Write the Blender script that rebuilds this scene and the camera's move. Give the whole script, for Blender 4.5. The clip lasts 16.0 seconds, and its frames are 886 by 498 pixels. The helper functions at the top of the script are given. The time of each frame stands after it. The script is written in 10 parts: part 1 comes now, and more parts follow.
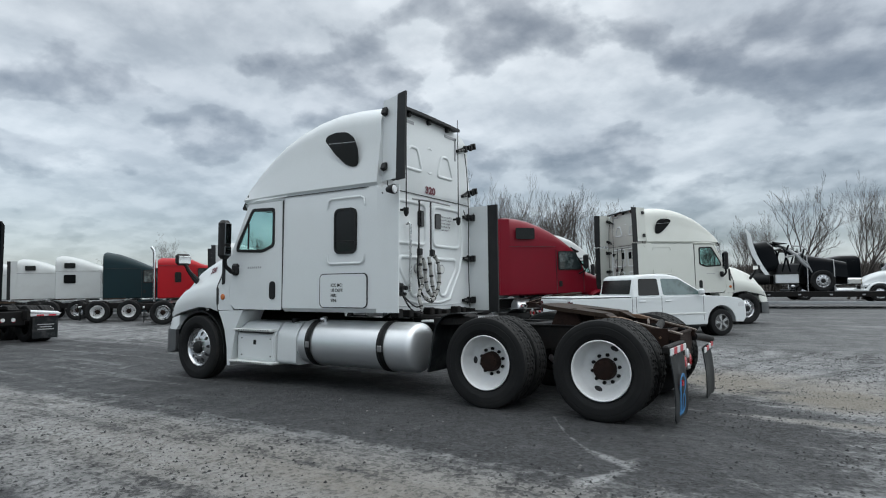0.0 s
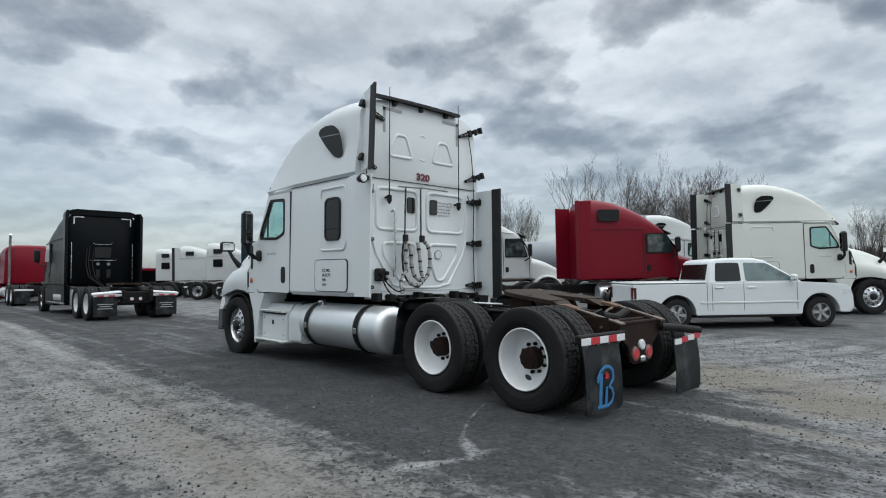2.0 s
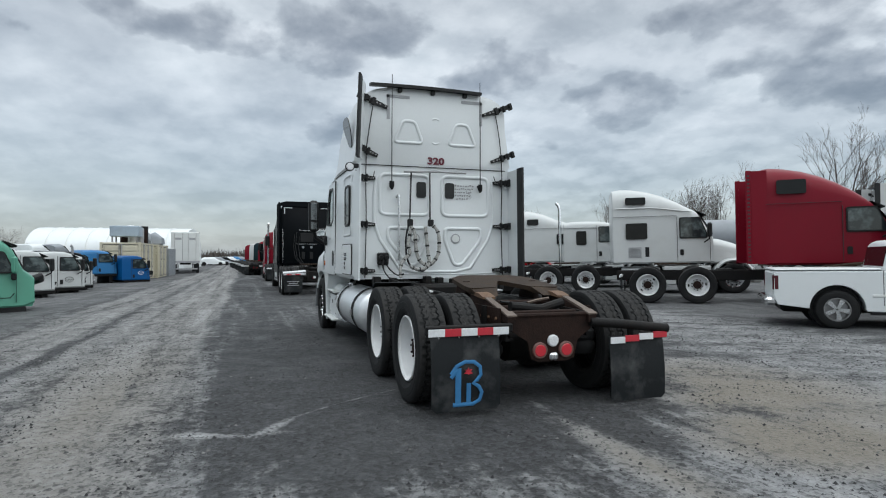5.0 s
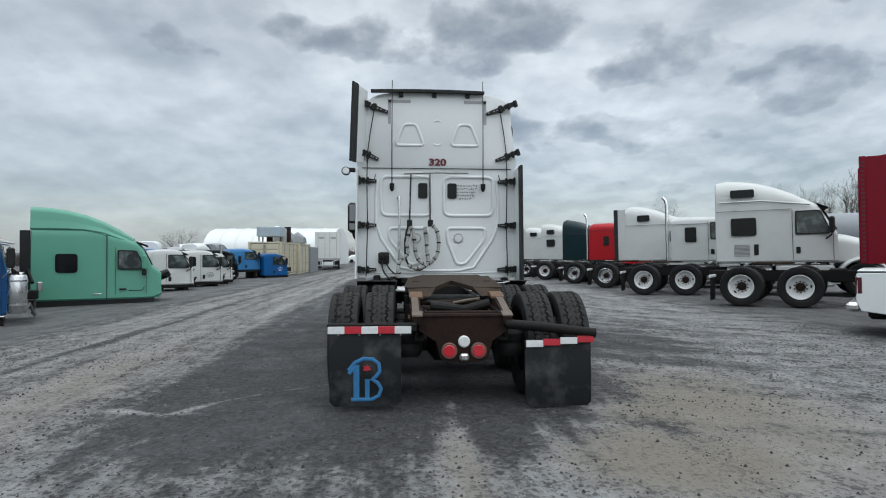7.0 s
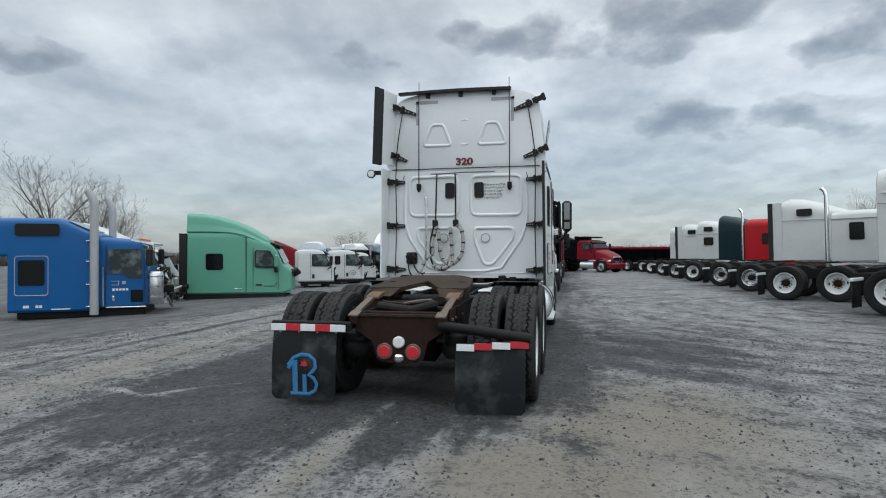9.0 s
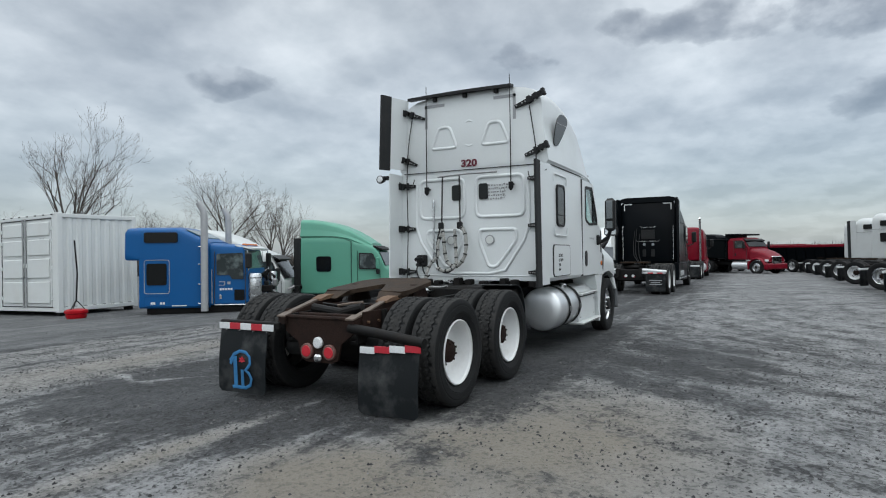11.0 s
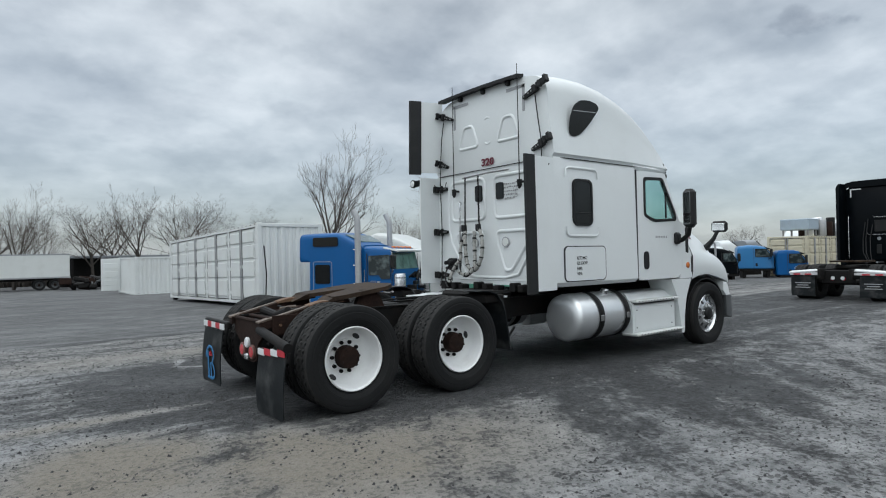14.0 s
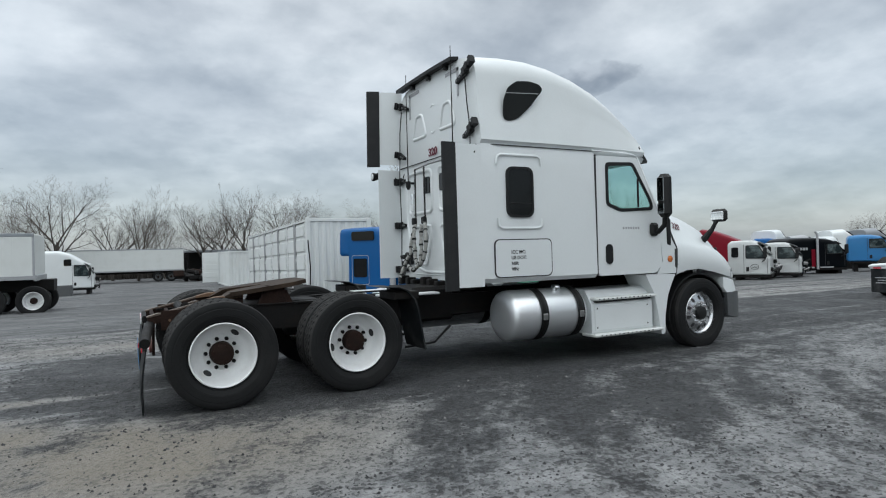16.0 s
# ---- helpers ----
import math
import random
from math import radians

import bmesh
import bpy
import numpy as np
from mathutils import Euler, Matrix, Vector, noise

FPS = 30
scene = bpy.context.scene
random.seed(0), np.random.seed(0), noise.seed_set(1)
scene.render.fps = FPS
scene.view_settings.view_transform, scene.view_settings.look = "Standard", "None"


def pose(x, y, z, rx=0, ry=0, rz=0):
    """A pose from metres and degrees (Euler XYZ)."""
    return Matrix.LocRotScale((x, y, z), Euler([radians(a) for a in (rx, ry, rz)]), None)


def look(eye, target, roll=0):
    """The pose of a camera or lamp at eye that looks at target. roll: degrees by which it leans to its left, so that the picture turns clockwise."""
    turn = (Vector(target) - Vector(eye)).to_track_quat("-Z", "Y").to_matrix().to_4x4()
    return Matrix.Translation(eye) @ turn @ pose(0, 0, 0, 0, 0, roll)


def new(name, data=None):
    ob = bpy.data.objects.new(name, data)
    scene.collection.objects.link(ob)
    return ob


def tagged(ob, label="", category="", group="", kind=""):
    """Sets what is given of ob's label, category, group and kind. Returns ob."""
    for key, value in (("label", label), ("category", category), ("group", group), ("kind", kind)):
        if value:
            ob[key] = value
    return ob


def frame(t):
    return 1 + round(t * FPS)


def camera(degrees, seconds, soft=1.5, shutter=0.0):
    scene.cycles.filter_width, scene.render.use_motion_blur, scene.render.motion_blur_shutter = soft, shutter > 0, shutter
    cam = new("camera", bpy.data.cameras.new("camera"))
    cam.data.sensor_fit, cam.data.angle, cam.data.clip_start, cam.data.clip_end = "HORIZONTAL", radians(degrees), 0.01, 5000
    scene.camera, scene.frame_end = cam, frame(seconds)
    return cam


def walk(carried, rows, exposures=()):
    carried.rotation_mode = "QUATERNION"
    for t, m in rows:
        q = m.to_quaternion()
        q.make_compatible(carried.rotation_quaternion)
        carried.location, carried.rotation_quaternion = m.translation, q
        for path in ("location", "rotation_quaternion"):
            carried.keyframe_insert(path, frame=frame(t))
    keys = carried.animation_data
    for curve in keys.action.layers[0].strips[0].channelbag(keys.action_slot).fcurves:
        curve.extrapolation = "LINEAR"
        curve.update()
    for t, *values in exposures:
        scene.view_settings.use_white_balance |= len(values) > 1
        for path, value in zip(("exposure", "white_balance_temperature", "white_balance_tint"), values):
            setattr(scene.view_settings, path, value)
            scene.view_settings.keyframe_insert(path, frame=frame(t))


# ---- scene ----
cam = camera(73.7, 16.0, soft=1.1)
PATH = [
    (0, (0.019, 0.187, 1.32), (-1.06, 1.865, 1.459), -0.3),
    (0.5, (0.511, 0.474, 1.296), (-0.695, 2.065, 1.42), -0.2),
    (1, (0.95, 0.821, 1.299), (-0.324, 2.359, 1.402), -0.2),
    (1.5, (1.416, 1.138, 1.33), (0.034, 2.582, 1.413), -0.1),
    (2, (1.81, 1.536, 1.341), (0.352, 2.902, 1.425), -0.1),
    (2.5, (2.236, 1.968, 1.318), (0.713, 3.259, 1.432), -0.0),
    (3, (2.543, 2.468, 1.318), (0.915, 3.627, 1.415), 0.0),
    (3.5, (2.855, 2.979, 1.34), (1.142, 4.007, 1.446), 0.1),
    (4, (3.163, 3.469, 1.359), (1.388, 4.387, 1.45), 0.2),
    (4.5, (3.356, 4.04, 1.371), (1.513, 4.814, 1.427), 0.1),
    (7, (4.078, 6.704, 1.414), (2.083, 6.855, 1.426), 0.0),
    (7.5, (4.137, 7.238, 1.407), (2.137, 7.226, 1.442), -0.1),
    (8, (4.053, 7.793, 1.397), (2.06, 7.63, 1.363), -0.2),
    (8.5, (3.984, 8.319, 1.416), (2.008, 8.014, 1.389), -0.1),
    (11, (3.122, 10.994, 1.439), (1.353, 10.063, 1.454), -0.6),
    (11.5, (2.88, 11.466, 1.45), (1.215, 10.358, 1.408), -0.8),
    (12, (2.528, 11.917, 1.462), (0.962, 10.672, 1.433), -1.0),
    (12.5, (2.189, 12.353, 1.458), (0.694, 11.025, 1.462), -1.0),
    (13, (1.751, 12.737, 1.456), (0.35, 11.309, 1.474), -1.1),
    (13.5, (1.306, 13.121, 1.463), (-0.019, 11.624, 1.522), -1.1),
    (14, (0.865, 13.446, 1.466), (-0.365, 11.869, 1.487), -1.2),
    (14.5, (0.387, 13.724, 1.478), (-0.707, 12.049, 1.484), -1.4),
    (15, (-0.107, 14.024, 1.463), (-1.102, 12.289, 1.439), -1.5),
    (15.5, (-0.643, 14.215, 1.452), (-1.551, 12.433, 1.477), -1.5),
    (16, (-1.175, 14.382, 1.438), (-2.101, 12.61, 1.442), -1.5),
]
walk(cam, [(t, look(eye, target, roll)) for t, eye, target, roll in PATH], [(0.0, 0.0), (16.0, 0.0)])


# ---- light: overcast sky with a soft, high sun ----
def build_world():
    w = bpy.data.worlds.new("overcast_sky")
    scene.world = w
    w.use_nodes = True
    nt = w.node_tree
    nt.nodes.clear()
    N, LK = nt.nodes.new, nt.links.new

    def math_node(op, a, b=None, clamp=False):
        n = N("ShaderNodeMath")
        n.operation, n.use_clamp = op, clamp
        for i, v in enumerate((a, b)):
            if v is None:
                continue
            if isinstance(v, (int, float)):
                n.inputs[i].default_value = v
            else:
                LK(v, n.inputs[i])
        return n.outputs[0]

    def ramp(fac, stops):
        n = N("ShaderNodeValToRGB")
        while len(n.color_ramp.elements) < len(stops):
            n.color_ramp.elements.new(0.5)
        for e, (p, c) in zip(n.color_ramp.elements, stops):
            e.position, e.color = p, (*c, 1)
        LK(fac, n.inputs[0])
        return n.outputs[0]

    def mix(fac, a, b, kind="MIX"):
        n = N("ShaderNodeMix")
        n.data_type, n.blend_type = "RGBA", kind
        for sock, v in ((n.inputs["Factor"], fac), (n.inputs[6], a), (n.inputs[7], b)):
            if isinstance(v, (int, float)):
                sock.default_value = v
            elif isinstance(v, tuple):
                sock.default_value = (*v, 1)
            else:
                LK(v, sock)
        return n.outputs[2]

    tc = N("ShaderNodeTexCoord").outputs["Generated"]
    sep = N("ShaderNodeSeparateXYZ")
    LK(tc, sep.inputs[0])
    x, y, z = sep.outputs
    up = math_node("MAXIMUM", z, 0.0)
    soft_den = math_node("ADD", up, 0.42)
    round_map = N("ShaderNodeCombineXYZ")
    LK(math_node("DIVIDE", x, soft_den), round_map.inputs[0])
    LK(math_node("DIVIDE", y, soft_den), round_map.inputs[1])

    def noise_at(scale, detail, rough, off, dist, zoom, plan):
        m = N("ShaderNodeMapping")
        m.inputs["Location"].default_value = off
        m.inputs["Scale"].default_value = (zoom, zoom, zoom)
        LK(plan.outputs[0], m.inputs[0])
        n = N("ShaderNodeTexNoise")
        n.inputs["Scale"].default_value, n.inputs["Detail"].default_value = scale, detail
        n.inputs["Roughness"].default_value, n.inputs["Distortion"].default_value = rough, dist
        LK(m.outputs[0], n.inputs["Vector"])
        return n.outputs["Fac"]

    mid_den = math_node("ADD", up, 0.26)
    mid_map = N("ShaderNodeCombineXYZ")
    LK(math_node("DIVIDE", x, mid_den), mid_map.inputs[0])
    LK(math_node("DIVIDE", y, mid_den), mid_map.inputs[1])
    layer = noise_at(2.0, 6.0, 0.52, (3.1, 1.7, 0.0), 0.1, 1.0, round_map)
    bands = noise_at(3.4, 8.0, 0.54, (9.6, 4.4, 2.0), 0.1, 1.0, mid_map)
    # high veil, then the thin grey bands and the low cumulus before it
    veil = ramp(layer, [(0.34, (0.38, 0.412, 0.428)), (0.48, (0.50, 0.535, 0.547)), (0.62, (0.66, 0.70, 0.708))])
    dark = ramp(bands, [(0.42, (0.0, 0.0, 0.0)), (0.54, (0.5, 0.5, 0.5)), (0.66, (0.9, 0.9, 0.9))])
    clouds = mix(math_node("MULTIPLY", dark, 0.42), veil, (0.235, 0.256, 0.272))
    # puffs: one field read twice, a little apart in height, gives lit tops and dark bases
    rows_a = noise_at(4.2, 7.0, 0.55, (2.2, 3.9, 0.7), 0.1, 1.0, mid_map)
    rows_b = noise_at(4.2, 7.0, 0.55, (2.2, 3.9, 0.7), 0.1, 1.035, mid_map)
    crest = math_node("ADD", 0.5, math_node("MULTIPLY", math_node("SUBTRACT", rows_b, rows_a), 3.6), True)
    def billow(zoom):
        m = N("ShaderNodeMapping")
        m.inputs["Scale"].default_value = (zoom, zoom, zoom)
        LK(round_map.outputs[0], m.inputs[0])
        v = N("ShaderNodeTexVoronoi")
        v.feature = "SMOOTH_F1"
        v.inputs["Scale"].default_value, v.inputs["Detail"].default_value = 7.5, 2.0
        v.inputs["Roughness"].default_value, v.inputs["Smoothness"].default_value = 0.45, 0.6
        LK(m.outputs[0], v.inputs["Vector"])
        lump = math_node("SUBTRACT", 0.42, v.outputs["Distance"])
        return math_node("ADD", noise_at(3.6, 8.0, 0.52, (5.2, 7.9, 0.4), 0.1, zoom, round_map), math_node("MULTIPLY", lump, 0.16))

    puffs, below = billow(1.0), billow(1.05)
    relief = math_node("ADD", 0.5, math_node("MULTIPLY", math_node("SUBTRACT", below, puffs), 3.2), True)
    az = math_node("ARCTAN2", y, math_node("MULTIPLY", x, -1.0))
    cover = None
    for a0, z0, ra, rz in CUMULUS:
        u = math_node("DIVIDE", math_node("SUBTRACT", az, radians(a0)), radians(ra * 1.45))
        v = math_node("DIVIDE", math_node("SUBTRACT", z, z0), rz * 1.35)
        d = math_node("ADD", math_node("MULTIPLY", u, u), math_node("MULTIPLY", v, v))
        puff = math_node("SUBTRACT", 1.0, math_node("SQRT", d))
        cover = puff if cover is None else math_node("MAXIMUM", cover, puff)
    broken = N("ShaderNodeMapRange")
    broken.inputs["From Min"].default_value, broken.inputs["From Max"].default_value = -0.35, 0.45
    broken.inputs["To Min"].default_value, broken.inputs["To Max"].default_value = -0.95, -0.38
    LK(y, broken.inputs["Value"])
    cover = math_node("MAXIMUM", cover, broken.outputs[0])
    cover = math_node("ADD", math_node("MULTIPLY", cover, 0.95), math_node("MULTIPLY", math_node("SUBTRACT", puffs, 0.5), 3.7))
    thick = ramp(cover, [(0.06, (0.0, 0.0, 0.0)), (0.22, (0.42, 0.42, 0.42)), (0.50, (0.74, 0.74, 0.74)), (0.95, (0.92, 0.92, 0.92))])
    body = ramp(relief, [(0.12, (0.152, 0.162, 0.170)), (0.50, (0.225, 0.238, 0.247)), (0.88, (0.44, 0.463, 0.475))])
    clouds = mix(0.30, clouds, ramp(relief, [(0.15, (0.34, 0.34, 0.34)), (0.85, (1, 1, 1))]), "SOFT_LIGHT")
    clouds = mix(thick, clouds, body)
    low = ramp(z, [(0.0, (1, 1, 1)), (0.08, (0.66, 0.66, 0.66)), (0.20, (0.30, 0.30, 0.30)), (0.38, (0, 0, 0))])
    clouds = mix(math_node("MULTIPLY", low, 0.80), clouds, (0.180, 0.224, 0.270))
    rows_fade = N("ShaderNodeMapRange")
    rows_fade.inputs["From Min"].default_value, rows_fade.inputs["From Max"].default_value = -0.4, 0.5
    rows_fade.inputs["To Min"].default_value, rows_fade.inputs["To Max"].default_value = 0.25, 0.62
    LK(y, rows_fade.inputs["Value"])
    clouds = mix(rows_fade.outputs[0], clouds, ramp(crest, [(0.2, (0.36, 0.36, 0.36)), (0.8, (0.66, 0.66, 0.66))]), "SOFT_LIGHT")
    sky = N("ShaderNodeTexSky")
    sky.sky_type, sky.sun_disc = "NISHITA", False
    sky.sun_elevation, sky.sun_rotation = radians(55), radians(100)
    # the zenith of an overcast sky is far brighter than its rim
    lift = N("ShaderNodeMapRange")
    lift.inputs["From Min"].default_value, lift.inputs["From Max"].default_value = 0.42, 0.95
    lift.inputs["To Min"].default_value, lift.inputs["To Max"].default_value = 1.0, ZENITH
    LK(z, lift.inputs["Value"])
    bg = N("ShaderNodeBackground")
    LK(clouds, bg.inputs["Color"])
    LK(lift.outputs[0], bg.inputs["Strength"])
    blue = N("ShaderNodeBackground")
    LK(sky.outputs[0], blue.inputs["Color"])
    blue.inputs["Strength"].default_value = 0.04
    add = N("ShaderNodeAddShader")
    LK(bg.outputs[0], add.inputs[0])
    LK(blue.outputs[0], add.inputs[1])
    out = N("ShaderNodeOutputWorld")
    LK(add.outputs[0], out.inputs["Surface"])


ZENITH = 3.25
# cumulus before the veil: bearing from the lane, height, half width, half height
CUMULUS = [(64, 0.39, 12, 0.08), (48, 0.345, 8, 0.07), (92, 0.315, 10, 0.09), (81, 0.343, 3.5, 0.03), (20.5, 0.285, 5, 0.034), (28.5, 0.30, 5, 0.036), (77, 0.225, 7, 0.045),
           (10.5, 0.332, 5.5, 0.036), (-3.1, 0.337, 4.6, 0.03), (-11, 0.344, 3.8, 0.026), (-19.4, 0.31, 4.0, 0.027), (53, 0.225, 7, 0.045), (35, 0.245, 4.8, 0.036),
           (22, 0.205, 8, 0.026), (9, 0.20, 6, 0.028), (-47, 0.267, 3.5, 0.02), (105, 0.27, 9, 0.07), (120, 0.30, 9, 0.06), (94, 0.16, 13, 0.05), (84, 0.105, 9, 0.03), (108, 0.12, 9, 0.035)]
build_world()
sun = new("sun", bpy.data.lights.new("sun", "SUN"))
sun.data.energy, sun.data.angle, sun.data.color = 1.35, radians(110), (0.965, 1.0, 0.985)
sun.matrix_world = look((14, 24, 36), (-3, 8, 0))


# ---- materials ----
def nodes(name):
    m = bpy.data.materials.new(name)
    m.use_nodes = True
    return m, m.node_tree, m.node_tree.nodes["Principled BSDF"]


def tex_noise(nt, scale, detail=4.0, rough=0.55, coord="Object", stretch=(1, 1, 1), world=False):
    if world:
        src = nt.nodes.new("ShaderNodeNewGeometry").outputs["Position"]
    else:
        src = nt.nodes.new("ShaderNodeTexCoord").outputs[coord]
    mp = nt.nodes.new("ShaderNodeMapping")
    mp.inputs["Scale"].default_value = stretch
    nt.links.new(src, mp.inputs[0])
    n = nt.nodes.new("ShaderNodeTexNoise")
    n.inputs["Scale"].default_value, n.inputs["Detail"].default_value, n.inputs["Roughness"].default_value = scale, detail, rough
    nt.links.new(mp.outputs[0], n.inputs["Vector"])
    return n.outputs["Fac"]


def ramp_of(nt, fac, stops):
    n = nt.nodes.new("ShaderNodeValToRGB")
    while len(n.color_ramp.elements) < len(stops):
        n.color_ramp.elements.new(0.5)
    for e, (p, c) in zip(n.color_ramp.elements, stops):
        c = c if isinstance(c, tuple) else (c, c, c)
        e.position, e.color = p, (*c, 1)
    nt.links.new(fac, n.inputs[0])
    return n.outputs[0]


def mix_of(nt, fac, a, b, kind="MIX"):
    n = nt.nodes.new("ShaderNodeMix")
    n.data_type, n.blend_type = "RGBA", kind
    for sock, v in ((n.inputs["Factor"], fac), (n.inputs[6], a), (n.inputs[7], b)):
        if isinstance(v, (int, float)):
            sock.default_value = v
        elif isinstance(v, tuple):
            sock.default_value = (*v, 1)
        else:
            nt.links.new(v, sock)
    return n.outputs[2]


def bump_of(nt, b, height, strength=0.2, dist=0.01):
    n = nt.nodes.new("ShaderNodeBump")
    n.inputs["Strength"].default_value, n.inputs["Distance"].default_value = strength, dist
    nt.links.new(height, n.inputs["Height"])
    nt.links.new(n.outputs[0], b.inputs["Normal"])


def surface(name, color, rough=0.5, metal=0.0, dirt_glint=0.25, dirt_glint_color=(0.16, 0.15, 0.13), scale=2.0, coat=0.0, bump=0.0, grain=60.0, spread=0.12, spec=0.5):
    """Colour with large stains (on glass, painted daylight and glints), fine grain and uneven gloss."""
    m, nt, b = nodes(name)
    big, fine = tex_noise(nt, scale, 6.0, 0.6), tex_noise(nt, grain, 3.0)
    shade = ramp_of(nt, fine, [(0.25, tuple(c * (1 - spread) for c in color)), (0.75, tuple(min(1, c * (1 + spread * 0.5)) for c in color))])
    mask = ramp_of(nt, big, [(0.48, 0.0), (0.78, 1.0)])
    mul = nt.nodes.new("ShaderNodeMath")
    mul.operation, mul.inputs[1].default_value = "MULTIPLY", dirt_glint
    nt.links.new(mask, mul.inputs[0])
    nt.links.new(mix_of(nt, mul.outputs[0], shade, dirt_glint_color), b.inputs["Base Color"])
    rr = nt.nodes.new("ShaderNodeMapRange")
    rr.inputs["To Min"].default_value, rr.inputs["To Max"].default_value = max(0.02, rough - 0.1), min(1, rough + 0.15)
    nt.links.new(big, rr.inputs["Value"])
    nt.links.new(rr.outputs[0], b.inputs["Roughness"])
    b.inputs["Metallic"].default_value = metal
    b.inputs["Specular IOR Level"].default_value = spec
    b.inputs["Coat Weight"].default_value, b.inputs["Coat Roughness"].default_value = coat, 0.08
    if bump:
        bump_of(nt, b, fine, bump)
    return m


def clear_glass(name, tint, alpha=0.35):
    m, nt, b = nodes(name)
    b.inputs["Base Color"].default_value = (*tint, 1)
    b.inputs["Roughness"].default_value = 0.03
    tr = nt.nodes.new("ShaderNodeBsdfTransparent")
    tr.inputs[0].default_value = (*tint, 1)
    gl = nt.nodes.new("ShaderNodeBsdfGlossy")
    gl.inputs["Roughness"].default_value = 0.02
    facing = nt.nodes.new("ShaderNodeLayerWeight")
    facing.inputs["Blend"].default_value = 0.5
    fr = nt.nodes.new("ShaderNodeMath")
    fr.operation, fr.inputs[1].default_value = "POWER", 4.0
    nt.links.new(facing.outputs["Facing"], fr.inputs[0])
    mx = nt.nodes.new("ShaderNodeMixShader")
    nt.links.new(fr.outputs[0], mx.inputs[0])
    nt.links.new(tr.outputs[0], mx.inputs[1])
    nt.links.new(gl.outputs[0], mx.inputs[2])
    nt.links.new(mx.outputs[0], nt.nodes["Material Output"].inputs["Surface"])
    return m


def lens_mat(name, color, rough=0.15):
    m, nt, b = nodes(name)
    nt.links.new(ramp_of(nt, tex_noise(nt, 120, 2), [(0.3, tuple(c * 0.7 for c in color)), (0.7, color)]), b.inputs["Base Color"])
    b.inputs["Roughness"].default_value = rough
    b.inputs["Coat Weight"].default_value = 0.6
    return m


M = {}
M["white"] = surface("white_paint", (0.655, 0.685, 0.69), 0.32, 0, 0.14, (0.40, 0.40, 0.38), 1.3, 0.22, spread=0.03)
M["offwhite"] = surface("aged_white_paint", (0.61, 0.63, 0.615), 0.38, 0, 0.18, (0.36, 0.35, 0.32), 1.5, 0.2, spread=0.04)
M["dull_white"] = surface("dusty_white_paint", (0.50, 0.52, 0.515), 0.40, 0, 0.25, (0.32, 0.31, 0.29), 1.2, 0.15, spread=0.04)
M["ivory"] = surface("ivory_white_paint", (0.585, 0.60, 0.555), 0.36, 0, 0.16, (0.38, 0.37, 0.33), 1.3, 0.15, spread=0.04)
M["cream"] = surface("cream_paint", (0.52, 0.48, 0.36), 0.5, 0, 0.4, (0.26, 0.20, 0.13), 1.2, spread=0.05)
M["red"] = surface("dark_red_paint", (0.165, 0.003, 0.013), 0.36, 0, 0.12, (0.07, 0.008, 0.010), 1.5, 0.08, spread=0.06, spec=0.16)
M["bright_red"] = surface("bright_red_paint", (0.36, 0.004, 0.010), 0.36, 0, 0.12, (0.15, 0.02, 0.02), 1.5, 0.10, spread=0.05, spec=0.2)
M["teal"] = surface("dark_teal_paint", (0.002, 0.018, 0.023), 0.36, 0, 0.1, (0.015, 0.025, 0.025), 1.5, 0.08, spec=0.2)
M["mint"] = surface("mint_green_paint", (0.090, 0.285, 0.205), 0.42, 0, 0.15, (0.08, 0.19, 0.14), 1.5, 0.12, spread=0.04, spec=0.3)
M["blue"] = surface("azure_blue_paint", (0.001, 0.078, 0.245), 0.36, 0, 0.08, (0.01, 0.04, 0.09), 1.5, 0.1, spread=0.05, spec=0.2)
M["sky_blue"] = surface("bright_blue_paint", (0.01, 0.15, 0.36), 0.4, 0, 0.15, (0.05, 0.1, 0.2), 1.5, 0.1)
M["black"] = surface("black_paint", (0.0012, 0.0024, 0.0036), 0.30, 0, 0.12, (0.004, 0.005, 0.006), 1.5, 0.0, spec=0.10)
M["crate"] = surface("pale_blue_paint", (0.30, 0.37, 0.43), 0.5, 0, 0.3, (0.2, 0.2, 0.2), 2.0)
M["mint_seam"] = surface("green_panel_gap", (0.018, 0.075, 0.052), 0.7, 0, 0.1)
M["yellow"] = surface("yellow_paint", (0.62, 0.33, 0.02), 0.45, 0, 0.2, (0.2, 0.12, 0.03), 1.5)
M["grey"] = surface("grey_paint", (0.23, 0.25, 0.27), 0.45, 0, 0.25, (0.1, 0.1, 0.1), 1.5)
M["bumper_grey"] = surface("dark_grey_plastic", (0.085, 0.09, 0.094), 0.5, 0, 0.3, (0.16, 0.16, 0.155), 3.0, spread=0.15, spec=0.35)
M["rubber"] = surface("tyre_rubber", (0.009, 0.0095, 0.010), 0.7, 0, 0.30, (0.036, 0.035, 0.033), 3.0, bump=0.15, grain=90, spread=0.3, spec=0.22)
M["tread"] = surface("dusty_tread_rubber", (0.026, 0.026, 0.026), 0.85, 0, 0.5, (0.055, 0.053, 0.049), 6.0, bump=0.15, grain=120, spread=0.3, spec=0.2)
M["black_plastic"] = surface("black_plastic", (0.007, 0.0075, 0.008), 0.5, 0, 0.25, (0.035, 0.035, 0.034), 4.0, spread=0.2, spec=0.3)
M["strip"] = surface("rubber_edge_strip", (0.016, 0.017, 0.018), 0.65, 0, 0.3, (0.05, 0.05, 0.05), 4.0, spread=0.2, spec=0.3)
